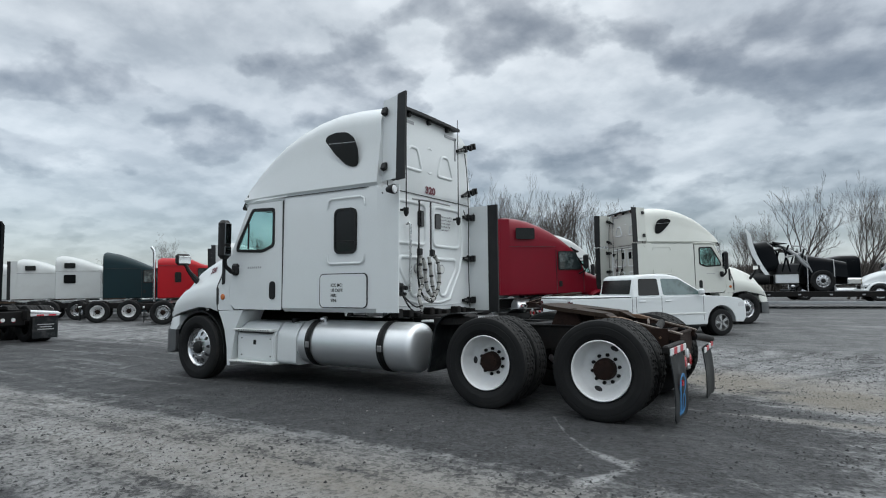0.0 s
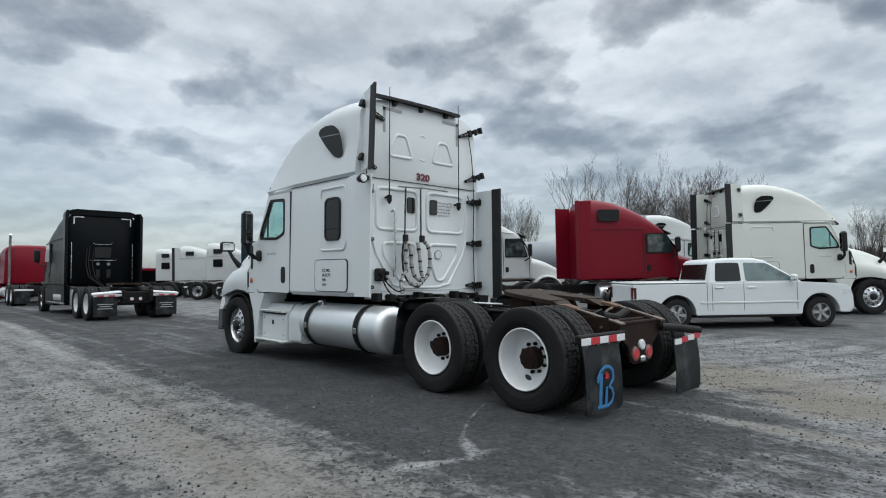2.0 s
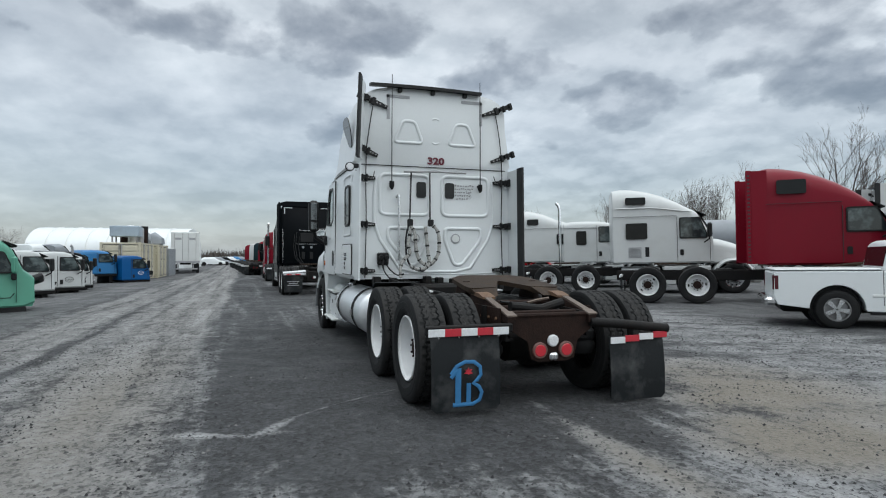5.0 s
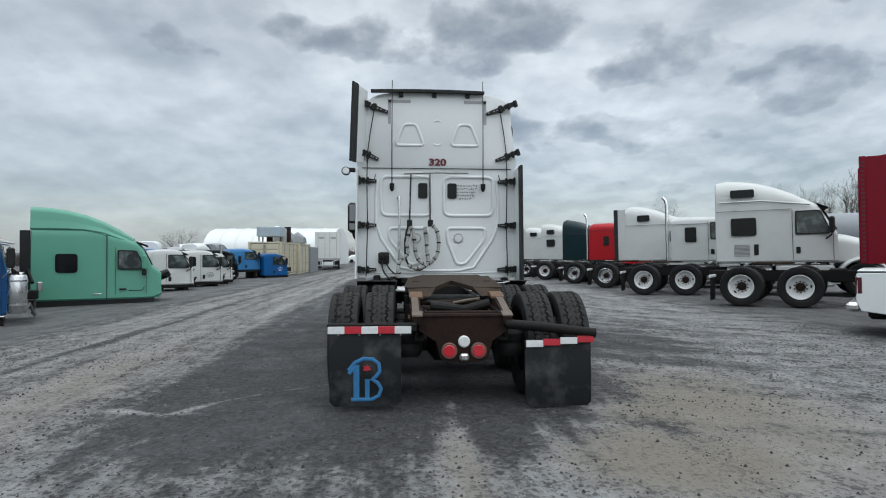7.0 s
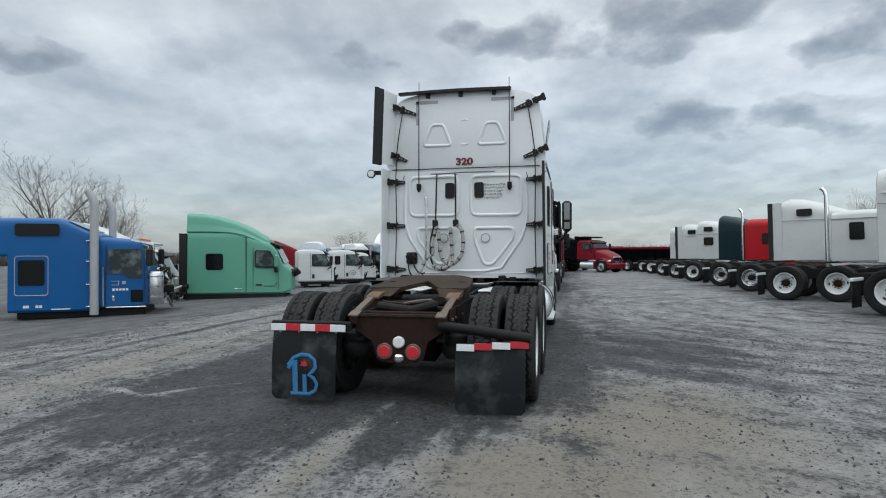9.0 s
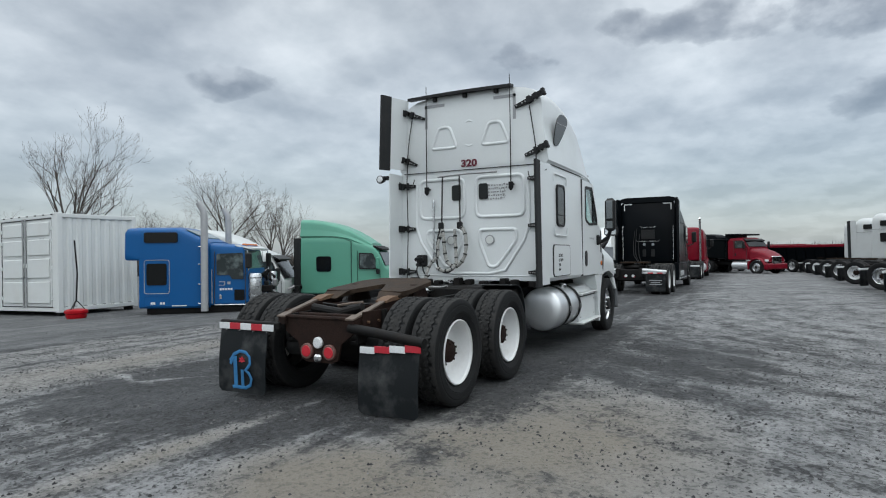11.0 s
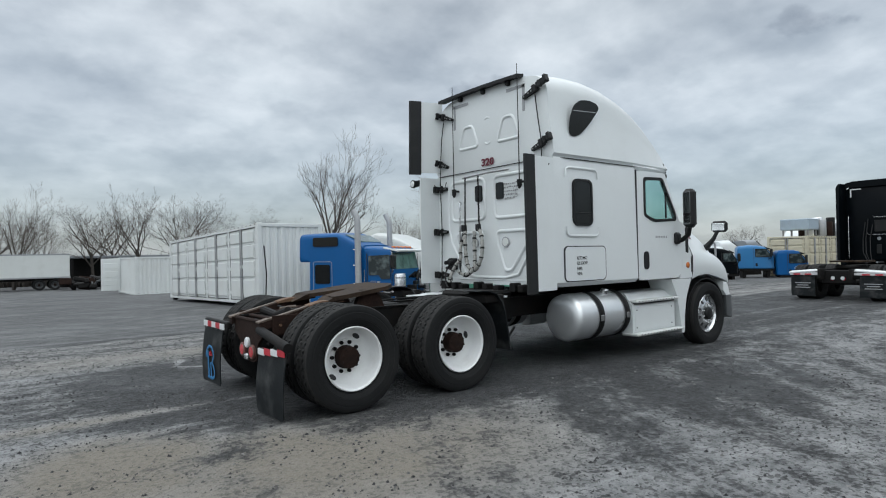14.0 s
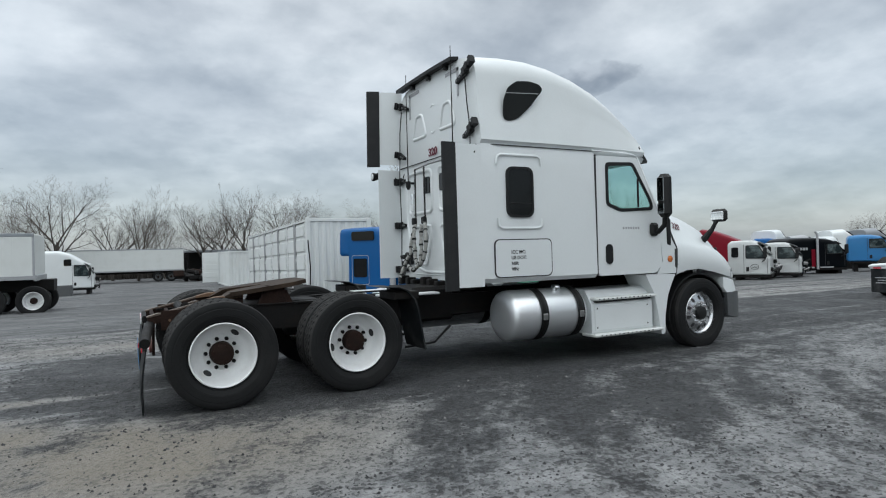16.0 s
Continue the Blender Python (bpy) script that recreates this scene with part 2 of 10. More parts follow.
M["flap"] = surface("mud_flap_rubber", (0.0075, 0.0095, 0.011), 0.55, 0, 0.55, (0.105, 0.108, 0.107), 4.2, bump=0.1, spread=0.2, spec=0.22)
M["rim_white"] = surface("white_rim_paint", (0.74, 0.75, 0.75), 0.4, 0, 0.22, (0.35, 0.32, 0.28), 6.0, spread=0.04)
M["alu"] = surface("polished_aluminium", (0.62, 0.63, 0.64), 0.24, 1.0, 0.2, (0.3, 0.3, 0.3), 5.0, spread=0.06)
M["tank"] = surface("brushed_aluminium", (0.74, 0.76, 0.77), 0.36, 0.80, 0.2, (0.50, 0.51, 0.52), 3.0, spread=0.08, grain=140)
M["chrome"] = surface("chrome", (0.75, 0.76, 0.77), 0.1, 1.0, 0.1, (0.4, 0.4, 0.4), 3.0, spread=0.03)
M["mirror"] = surface("mirror_glass", (0.22, 0.235, 0.245), 0.06, 1.0, 0.1, (0.2, 0.2, 0.2), 3.0, spread=0.02)
M["steel"] = surface("grey_steel", (0.30, 0.30, 0.30), 0.45, 1.0, 0.4, (0.12, 0.09, 0.07), 4.0)
M["rust"] = surface("rusty_steel", (0.021, 0.0105, 0.0075), 0.75, 0.0, 0.8, (0.006, 0.005, 0.005), 7.0, bump=0.4, grain=50, spread=0.4, spec=0.18)
M["rust_light"] = surface("bare_rusted_steel", (0.145, 0.085, 0.052), 0.65, 0.1, 0.5, (0.07, 0.04, 0.026), 8.0, bump=0.3, grain=50, spread=0.3, spec=0.3)
M["ramp_steel"] = surface("worn_ramp_steel", (0.12, 0.092, 0.074), 0.5, 0.2, 0.5, (0.22, 0.18, 0.15), 6.0, bump=0.35, grain=50, spread=0.35, spec=0.3)
M["frame"] = surface("oily_black_frame", (0.006, 0.0057, 0.0057), 0.6, 0, 0.5, (0.018, 0.013, 0.010), 6.0, bump=0.3, grain=40, spread=0.3, spec=0.2)
M["grease"] = surface("greased_plate", (0.028, 0.018, 0.012), 0.68, 0.0, 0.6, (0.085, 0.056, 0.036), 5.0, bump=0.25, grain=45, spread=0.35, spec=0.2)
M["dark_glass"] = surface("tinted_glass", (0.006, 0.007, 0.0075), 0.07, 0, 0.05, (0.02, 0.02, 0.02), 3.0, 0.0, spec=0.3)
M["glass"] = clear_glass("green_tinted_glass", (0.80, 0.905, 0.895))
# opaque panes: the bright view through the cab is painted as teal blotches
M["daylight_glass"] = surface("teal_daylight_glass", (0.105, 0.155, 0.155), 0.08, 0, 0.9, (0.006, 0.009, 0.010), 2.6, 0.2, spread=0.1)
# opaque pane; pale blotches paint the teal reflections on the glass
M["glint_glass"] = surface("dim_glass_with_glints", (0.018, 0.026, 0.028), 0.05, 0, 0.75, (0.21, 0.265, 0.265), 3.0, 0.3, spread=0.1, spec=0.6)
M["interior"] = surface("dark_cab_trim", (0.04, 0.042, 0.045), 0.7, 0, 0.2, (0.08, 0.08, 0.08), 3.0)
M["red_lens"] = lens_mat("red_lamp_lens", (0.30, 0.008, 0.022))
M["stop_lens"] = lens_mat("bright_red_lamp_lens", (0.55, 0.015, 0.03))
M["lamp_rim"] = surface("faded_lamp_rim", (0.13, 0.06, 0.05), 0.4, 0, 0.2)
M["dark_lens"] = lens_mat("smoked_red_lens", (0.075, 0.006, 0.012))
# brown greyed and lightened to put distance haze into the colour
M["brush"] = surface("hazed_brown_brush", (0.105, 0.094, 0.086), 0.95, 0, 0.5, (0.06, 0.052, 0.046), 0.4, spec=0.1)
M["amber_lens"] = lens_mat("amber_lamp_lens", (0.6, 0.16, 0.03))
M["white_lens"] = lens_mat("clear_lamp_lens", (0.75, 0.77, 0.78), 0.1)
M["tape_red"] = surface("red_reflective_tape", (0.45, 0.02, 0.035), 0.35, 0, 0.2, (0.15, 0.08, 0.08), 8.0)
M["tape_white"] = surface("white_reflective_tape", (0.66, 0.68, 0.69), 0.35, 0, 0.25, (0.3, 0.3, 0.3), 8.0)
M["tape_grey"] = surface("grey_reflective_tape", (0.32, 0.33, 0.34), 0.35, 0, 0.2, (0.2, 0.2, 0.2), 8.0)
M["galvanised"] = surface("galvanised_steel", (0.36, 0.37, 0.38), 0.5, 0.3, 0.3, (0.2, 0.2, 0.2), 8.0)
M["number"] = surface("maroon_lettering", (0.11, 0.008, 0.022), 0.5, 0, 0.1)
M["ink"] = surface("black_lettering", (0.02, 0.02, 0.022), 0.5, 0, 0.1)
M["marker"] = surface("grey_marker_ink", (0.22, 0.22, 0.23), 0.7, 0, 0.1)
M["logo_blue"] = surface("blue_print", (0.035, 0.17, 0.36), 0.6, 0, 0.4, (0.03, 0.06, 0.09), 10.0, spec=0.3)
M["seam"] = surface("dark_seam", (0.03, 0.03, 0.032), 0.8, 0, 0.1)
M["hose"] = surface("grey_fabric_sleeve", (0.34, 0.34, 0.32), 0.85, 0, 0.85, (0.010, 0.010, 0.010), 26.0, bump=0.5, grain=60)
M["container"] = surface("white_container_paint", (0.60, 0.625, 0.62), 0.5, 0, 0.2, (0.36, 0.33, 0.28), 0.8, spread=0.04)
M["bark"] = surface("grey_bark", (0.075, 0.067, 0.06), 0.9, 0, 0.5, (0.04, 0.036, 0.033), 3.0, bump=0.3, grain=20, spec=0.2)
M["twig"] = surface("dry_twigs", (0.125, 0.112, 0.104), 0.9, 0, 0.4, (0.07, 0.06, 0.054), 1.0, spec=0.2)


# ---- mesh helpers ----
def finish(bm, name, angle=35.0):
    me = bpy.data.meshes.new(name)
    bmesh.ops.recalc_face_normals(bm, faces=bm.faces)
    bm.to_mesh(me)
    bm.free()
    for p in me.polygons:
        p.use_smooth = True
    me.set_sharp_from_angle(angle=radians(angle))
    return me


def part(name, bm, material, parent, label="", angle=35.0, at=None):
    """One mesh object under a thing or a part."""
    me = bm if isinstance(bm, bpy.types.Mesh) else finish(bm, name, angle)
    if not me.materials:
        me.materials.append(M[material] if isinstance(material, str) else material)
    ob = new(name, me)
    ob.parent = parent
    if at is not None:
        ob.matrix_basis = at
    if label:
        ob["label"] = label
    return ob


def thing(name, label, category, m=None, group="", kind=""):
    ob = new(name)
    ob.empty_display_size = 0.2
    if m is not None:
        ob.matrix_basis = m
    return tagged(ob, label, category, group, kind)


def rbox(bm, x0, x1, y0, y1, z0, z1, r=0.01, m=None):
    """A box with chamfered edges."""
    xs, ys, zs = sorted((x0, x1)), sorted((y0, y1)), sorted((z0, z1))
    r = min(r, *(0.45 * (b - a) for a, b in (xs, ys, zs)))
    pts = []
    for i in (0, 1):
        for j in (0, 1):
            for k in (0, 1):
                x, y, z = xs[i], ys[j], zs[k]
                dx, dy, dz = r * (1 - 2 * i), r * (1 - 2 * j), r * (1 - 2 * k)
                pts += [(x, y + dy, z + dz), (x + dx, y, z + dz), (x + dx, y + dy, z)]
    vs = [bm.verts.new(m @ Vector(p) if m else p) for p in pts]
    res = bmesh.ops.convex_hull(bm, input=vs)
    return vs


def hull(bm, pts):
    return bmesh.ops.convex_hull(bm, input=[bm.verts.new(p) for p in pts])


def ring(bm, centre, u, v, r, seg):
    return [bm.verts.new(Vector(centre) + (u * math.cos(a) + v * math.sin(a)) * r) for a in (2 * math.pi * i / seg for i in range(seg))]


def tube(bm, pts, r, seg=8, cap=True):
    """A round bar along points; r may be a list."""
    pts = [Vector(p) for p in pts]
    rs = r if isinstance(r, (list, tuple)) else [r] * len(pts)
    prev, u = None, None
    for i, p in enumerate(pts):
        d = (pts[min(i + 1, len(pts) - 1)] - pts[max(i - 1, 0)]).normalized()
        if u is None:
            u = d.orthogonal().normalized()
        u = (u - d * u.dot(d)).normalized()
        v = d.cross(u)
        cur = ring(bm, p, u, v, rs[i], seg)
        if prev:
            for k in range(seg):
                bm.faces.new((prev[k], prev[(k + 1) % seg], cur[(k + 1) % seg], cur[k]))
        elif cap:
            bm.faces.new(cur[::-1])
        prev = cur
    if cap:
        bm.faces.new(prev)


def lathe(bm, profile, seg=40, close=False):
    """Turn (radius, y) points about the y axis."""
    rings = []
    for r, y in profile:
        if r < 1e-5:
            rings.append([bm.verts.new((0, y, 0))])
        else:
            rings.append([bm.verts.new((r * math.cos(a), y, r * math.sin(a))) for a in (2 * math.pi * i / seg for i in range(seg))])
    pairs = list(zip(rings, rings[1:])) + ([(rings[-1], rings[0])] if close else [])
    for a, b in pairs:
        for k in range(seg):
            q = [a[k % len(a)], a[(k + 1) % len(a)], b[(k + 1) % len(b)], b[k % len(b)]]
            q = list(dict.fromkeys(q))
            if len(q) > 2:
                bm.faces.new(q)


def prism(bm, outline, axis, a, b, holes=()):
    """A flat outline, with holes, thickened along an axis from a to b. Outline points are the two other axes in order."""
    def at(p, h):
        q = list(p)
        q.insert("xyz".index(axis), h)
        return q
    tmp = bmesh.new()
    edges = []
    for loop in (outline, *holes):
        vs = [tmp.verts.new(at(p, a)) for p in loop]
        edges += [tmp.edges.new((vs[i], vs[(i + 1) % len(vs)])) for i in range(len(vs))]
    bmesh.ops.triangle_fill(tmp, use_beauty=True, use_dissolve=False, edges=edges)
    ext = bmesh.ops.extrude_face_region(tmp, geom=list(tmp.faces))
    d = [0, 0, 0]
    d["xyz".index(axis)] = b - a
    bmesh.ops.translate(tmp, verts=[g for g in ext["geom"] if isinstance(g, bmesh.types.BMVert)], vec=d)
    bmesh.ops.recalc_face_normals(tmp, faces=tmp.faces)
    merge(bm, tmp)


def merge(bm, other):
    base = len(bm.verts)
    idx = {v: bm.verts.new(v.co) for v in other.verts}
    for f in other.faces:
        bm.faces.new([idx[v] for v in f.verts])
    other.free()


def rounded(x0, x1, z0, z1, r, seg=5):
    """Outline of a rectangle with round corners."""
    pts = []
    for cx, cz, a0 in ((x1 - r, z1 - r, 0), (x0 + r, z1 - r, 90), (x0 + r, z0 + r, 180), (x1 - r, z0 + r, 270)):
        pts += [(cx + r * math.cos(radians(a0 + 90 * i / seg)), cz + r * math.sin(radians(a0 + 90 * i / seg))) for i in range(seg + 1)]
    return pts


def soften(pts, r, seg=4):
    """Outline with its corners rounded by about r."""
    out, n = [], len(pts)
    for i in range(n):
        p, a, b = Vector(pts[i]), Vector(pts[i - 1]), Vector(pts[(i + 1) % n])
        ra, rb = min(r, 0.45 * (a - p).length), min(r, 0.45 * (b - p).length)
        s, e = p + (a - p).normalized() * ra, p + (b - p).normalized() * rb
        for k in range(seg + 1):
            t = k / seg
            out.append(tuple((1 - t) ** 2 * s + 2 * t * (1 - t) * p + t * t * e))
    return out


def section(st, seg=9):
    """Half section of a shell, bottom to crown: zb, wb, zs, ws, zt, n."""
    zb, wb, zs, ws, zt, n = st
    pts = [(wb * 0.96, zb), (wb, zb + 0.05)]
    for i in range(1, 4):
        t = i / 4
        pts.append((wb + (ws - wb) * t, zb + 0.05 + (zs - zb - 0.05) * t))
    for i in range(seg + 1):
        a = math.pi / 2 * i / seg
        pts.append((ws * math.cos(a) ** (2 / n), zs + (zt - zs) * math.sin(a) ** (2 / n)))
    return pts


def loft(bm, stations, caps=(True, True), seg=9, bottom=True):
    """Shell through stations (x, zb, wb, zs, ws, zt, n), left and right alike."""
    rows = []
    for x, *st in stations:
        half = section(st, seg)
        left = [bm.verts.new((x, y, z)) for y, z in half]
        right = [bm.verts.new((x, -y, z)) for y, z in half[:-1]]
        rows.append(left + right[::-1])
    for a, b in zip(rows, rows[1:]):
        n = len(a)
        for k in range(n if bottom else n - 1):
            bm.faces.new((a[k], a[(k + 1) % n], b[(k + 1) % n], b[k]))
    if caps[0]:
        bm.faces.new(rows[0][::-1])
    if caps[1]:
        bm.faces.new(rows[-1])


def rib(bm, path, width, height, normal, closed=False):
    """A low pressed bead along a path, standing out along normal."""
    nrm = Vector(normal).normalized()
    pts = [Vector(p) for p in path]
    rows, n = [], len(pts)
    for i, p in enumerate(pts):
        a = pts[(i - 1) % n] if closed or i else p
        b = pts[(i + 1) % n] if closed or i < n - 1 else p
        side = (b - a).normalized().cross(nrm).normalized()
        rows.append([bm.verts.new(p + side * (width * s) + nrm * (height * h)) for s, h in ((-0.5, 0), (-0.28, 0.75), (0, 1), (0.28, 0.75), (0.5, 0))])
    for i in range(n if closed else n - 1):
        a, b = rows[i], rows[(i + 1) % n]
        for k in range(4):
            bm.faces.new((a[k], a[k + 1], b[k + 1], b[k]))


def lettering(name, text, size, material, parent, m, align="LEFT", bold=0.0):
    cu = bpy.data.curves.new(name, "FONT")
    cu.body, cu.size, cu.align_x, cu.extrude, cu.offset = text, size, align, 0.001, bold
    cu.materials.append(M[material])
    ob = new(name, cu)
    ob.parent, ob.matrix_basis = parent, m
    return ob


def ground_z(x, y):
    """The yard falls off gently past the lane and rises a little behind the row of trucks."""
    z = 0.0
    if y < 3:
        z -= 0.025 * min(3 - y, 23) + 0.016 * max(0, min(-20 - y, 30))
    if y > 15:
        z += 0.02 * min(y - 15, 25)
    if x < -12:
        z -= 0.008 * min(-12 - x, 40)
    z -= 0.07 * math.exp(-((x + 8.6) / 2.4) ** 2 - ((y - 7.3) / 3.2) ** 2)
    return z


def stand(x, y, heading, lift=0.0):
    """Pose of a thing on the ground that faces heading (degrees from +x)."""
    return pose(x, y, ground_z(x, y) + lift, 0, 0, heading)


# ---- wheels ----
def tyre_mesh(radius=0.51, width=0.28, rim=0.298, lugs=True, seg=176):
    """Tyre about the y axis with grooves and shoulder lugs; outer face towards -y."""
    bm = bmesh.new()
    h = width / 2
    across = [-h * 0.985, -h * 0.93, -h * 0.80, -h * 0.56, -h * 0.50, -h * 0.42, -h * 0.20, -h * 0.12, h * 0.12, h * 0.20, h * 0.42, h * 0.50, h * 0.56, h * 0.80, h * 0.93, h * 0.985]
    drop = [0.026, 0.011, 0.002, 0.0, 0.014, 0.0, 0.0, 0.012, 0.012, 0.0, 0.0, 0.014, 0.0, 0.002, 0.011, 0.026]
    side = [(rim, -h * 0.62), (rim + 0.012, -h * 0.78), (rim + 0.024, -h * 0.84), (rim + 0.028, -h * 0.80), (rim + 0.034, -h * 0.86), (rim + 0.075, -h * 1.0), (rim + 0.079, -h * 0.985), (rim + 0.084, -h * 1.01), (radius - 0.075, -h * 1.03), (radius - 0.068, -h * 1.005), (radius - 0.060, -h * 1.02), (radius - 0.044, -h * 1.005)]
    rng = random.Random(5)
    rows = []
    for i in range(seg):
        a = 2 * math.pi * i / seg
        chew = rng.uniform(0.006, 0.016)
        zig = 0.007 * (1 if i % 4 < 2 else -1) if lugs else 0.0
        prof = list(side)
        for k, (y, d) in enumerate(zip(across, drop)):
            edge = 0.0
            if lugs and (k in (3, 12) and i % 4 == 0 or k in (5, 6, 9, 10) and i % 4 == 2):
                edge = chew
            prof.append((radius - d - edge, y + (zig if 3 <= k <= 12 else 0.0)))
        prof += [(r, -y) for r, y in side[::-1]]
        rows.append([bm.verts.new((r * math.cos(a), y, r * math.sin(a))) for r, y in prof])
    for a, b in zip(rows, rows[1:] + rows[:1]):
        for k in range(len(a) - 1):
            bm.faces.new((a[k], a[k + 1], b[k + 1], b[k]))
    me = finish(bm, "tyre", 28)
    me.materials.append(M["rubber"])
    me.materials.append(M["tread"])
    for p in me.polygons:
        if all(math.hypot(me.vertices[i].co.x, me.vertices[i].co.z) > radius - 0.013 for i in p.vertices):
            p.material_index = 1
    return me


def drive_rim_mesh():
    """Deep dished disc wheel; outer face towards -y."""
    bm = bmesh.new()
    lathe(bm, [(0.298, -0.126), (0.306, -0.122), (0.308, -0.114), (0.300, -0.104), (0.291, -0.096), (0.286, -0.060), (0.280, -0.005), (0.270, 0.048), (0.252, 0.074), (0.226, 0.086), (0.196, 0.088), (0.176, 0.083), (0.168, 0.075), (0.09, 0.075), (0.0, 0.075)], 60)
    return finish(bm, "rim", 40)


def hub_mesh():
    bm = bmesh.new()
    lathe(bm, [(0.0, -0.045), (0.085, -0.042), (0.104, -0.030), (0.108, 0.0), (0.112, 0.04), (0.112, 0.074)], 28)
    for k in range(8):
        a = 2 * math.pi * k / 8
        tube(bm, [(0.083 * math.cos(a), -0.040, 0.083 * math.sin(a)), (0.083 * math.cos(a), -0.056, 0.083 * math.sin(a))], 0.010, 6)
    return finish(bm, "hub", 40)


def nut_mesh(y0=0.078, y1=0.036, r=0.019):
    bm = bmesh.new()
    tube(bm, [(0, y0, 0), (0, y1 + 0.014, 0), (0, y1, 0)], [r, r, r * 0.55], 7)
    return finish(bm, "wheel_nut", 40)


def hole_mesh(rad, wide, y, tilt, deep=0.022):
    """One hand hole at the top of the wheel: a flat dark disc that paints in the hole's shade."""
    bm = bmesh.new()
    bm.faces.new([bm.verts.new((wide * math.cos(t), y + tilt * math.sin(t), rad + deep * math.sin(t))) for t in (2 * math.pi * k / 16 for k in range(16))])
    return finish(bm, "hand_hole")


def steer_rim_mesh():
    """Polished convex wheel with ten round holes; outer face towards -y."""
    bm = bmesh.new()
    lathe(bm, [(0.302, -0.106), (0.310, -0.098), (0.302, -0.084), (0.296, -0.064), (0.278, -0.050), (0.258, -0.052), (0.185, -0.088), (0.165, -0.094), (0.12, -0.094), (0.0, -0.090)], 60)
    return finish(bm, "rim", 40)


def steer_hub_mesh():
    bm = bmesh.new()
    lathe(bm, [(0.0, -0.150), (0.06, -0.148), (0.088, -0.138), (0.100, -0.115), (0.102, -0.092)], 24)
    return finish(bm, "hub", 40)


WHEEL = dict(tyre=tyre_mesh(), steer=tyre_mesh(0.505, 0.27, 0.300, False, 72), drive_rim=drive_rim_mesh(), hub=hub_mesh(), nut=nut_mesh(), hole=hole_mesh(0.226, 0.043, 0.0795, -0.006, 0.024), steer_nut=nut_mesh(-0.088, -0.124, 0.016), steer_rim=steer_rim_mesh(), steer_hole=hole_mesh(0.221, 0.025, -0.0735, 0.0165, 0.033), steer_hub=steer_hub_mesh())
for key, mat in (("drive_rim", "rim_white"), ("hub", "rust"), ("nut", "frame"), ("hole", "seam"), ("steer_rim", "alu"), ("steer_hole", "seam"), ("steer_nut", "chrome"), ("steer_hub", "black_plastic")):
    WHEEL[key].materials.append(M[mat])
WHEEL["alu_drive_rim"] = WHEEL["drive_rim"].copy()
WHEEL["alu_drive_rim"].materials[0] = M["alu"]
# same rim recoloured dark: paints the shade under the far trailer
WHEEL["shaded_rim"] = WHEEL["drive_rim"].copy()
WHEEL["shaded_rim"].materials[0] = M["bumper_grey"]


def dual_wheels(truck, x, side, spin=0.0, rim="drive_rim", z=0.505, outer=1.10, gap=0.335, fine=True):
    """Outer and inner tyre of one axle end; side is 1 left, -1 right."""
    flip = pose(x, side * outer, z, 0, 0, 180 if side > 0 else 0)
    t = part("tyre", WHEEL["tyre"], "rubber", truck, "worn black dual tyre", at=flip @ pose(0, 0, 0, 0, spin, 0))
    part("rim", WHEEL[rim], "rim_white", t)
    part("hub", WHEEL["hub"], "rust", t, "rusty brown hub end")
    for k in range(10 if fine else 0):
        a = 2 * math.pi * (k + 0.5) / 10
        part("wheel_nut", WHEEL["nut"], "frame", t, at=pose(0.143 * math.cos(a), 0, 0.143 * math.sin(a)))
    for a in (15, 195):
        part("hand_hole", WHEEL["hole"], "seam", t, at=pose(0, 0, 0, 0, a, 0))
    part("tyre", WHEEL["tyre"], "rubber", truck, at=pose(x, side * (outer - gap), z, 0, spin * 0.6 + 7, 0))


def steer_wheel(truck, x, side, spin=0.0, z=0.495, outer=1.08, fine=True):
    flip = pose(x, side * outer, z, 0, 0, 180 if side > 0 else 0)
    t = part("tyre", WHEEL["steer"], "rubber", truck, "black steer tyre", at=flip @ pose(0, 0, 0, 0, spin, 0))
    part("rim", WHEEL["steer_rim"], "alu", t, "polished aluminium wheel")
    for k in range(10 if fine else 0):
        a = 2 * math.pi * (k + 0.5) / 10
        part("wheel_nut", WHEEL["steer_nut"], "chrome", t, at=pose(0.143 * math.cos(a), 0, 0.143 * math.sin(a)))
    for k in range(10):
        part("hand_hole", WHEEL["steer_hole"], "seam", t, at=pose(0, 0, 0, 0, 36 * k, 0))
    part("hub", WHEEL["steer_hub"], "black_plastic", t)


# ---- the white sleeper tractor in the middle of the yard ----
ROOF = [(2.89, 3.82), (3.05, 3.85), (3.35, 3.875), (3.70, 3.875), (4.05, 3.825), (4.40, 3.72), (4.75, 3.575), (5.05, 3.40), (5.30, 3.205), (5.50, 3.01), (5.62, 2.84)]


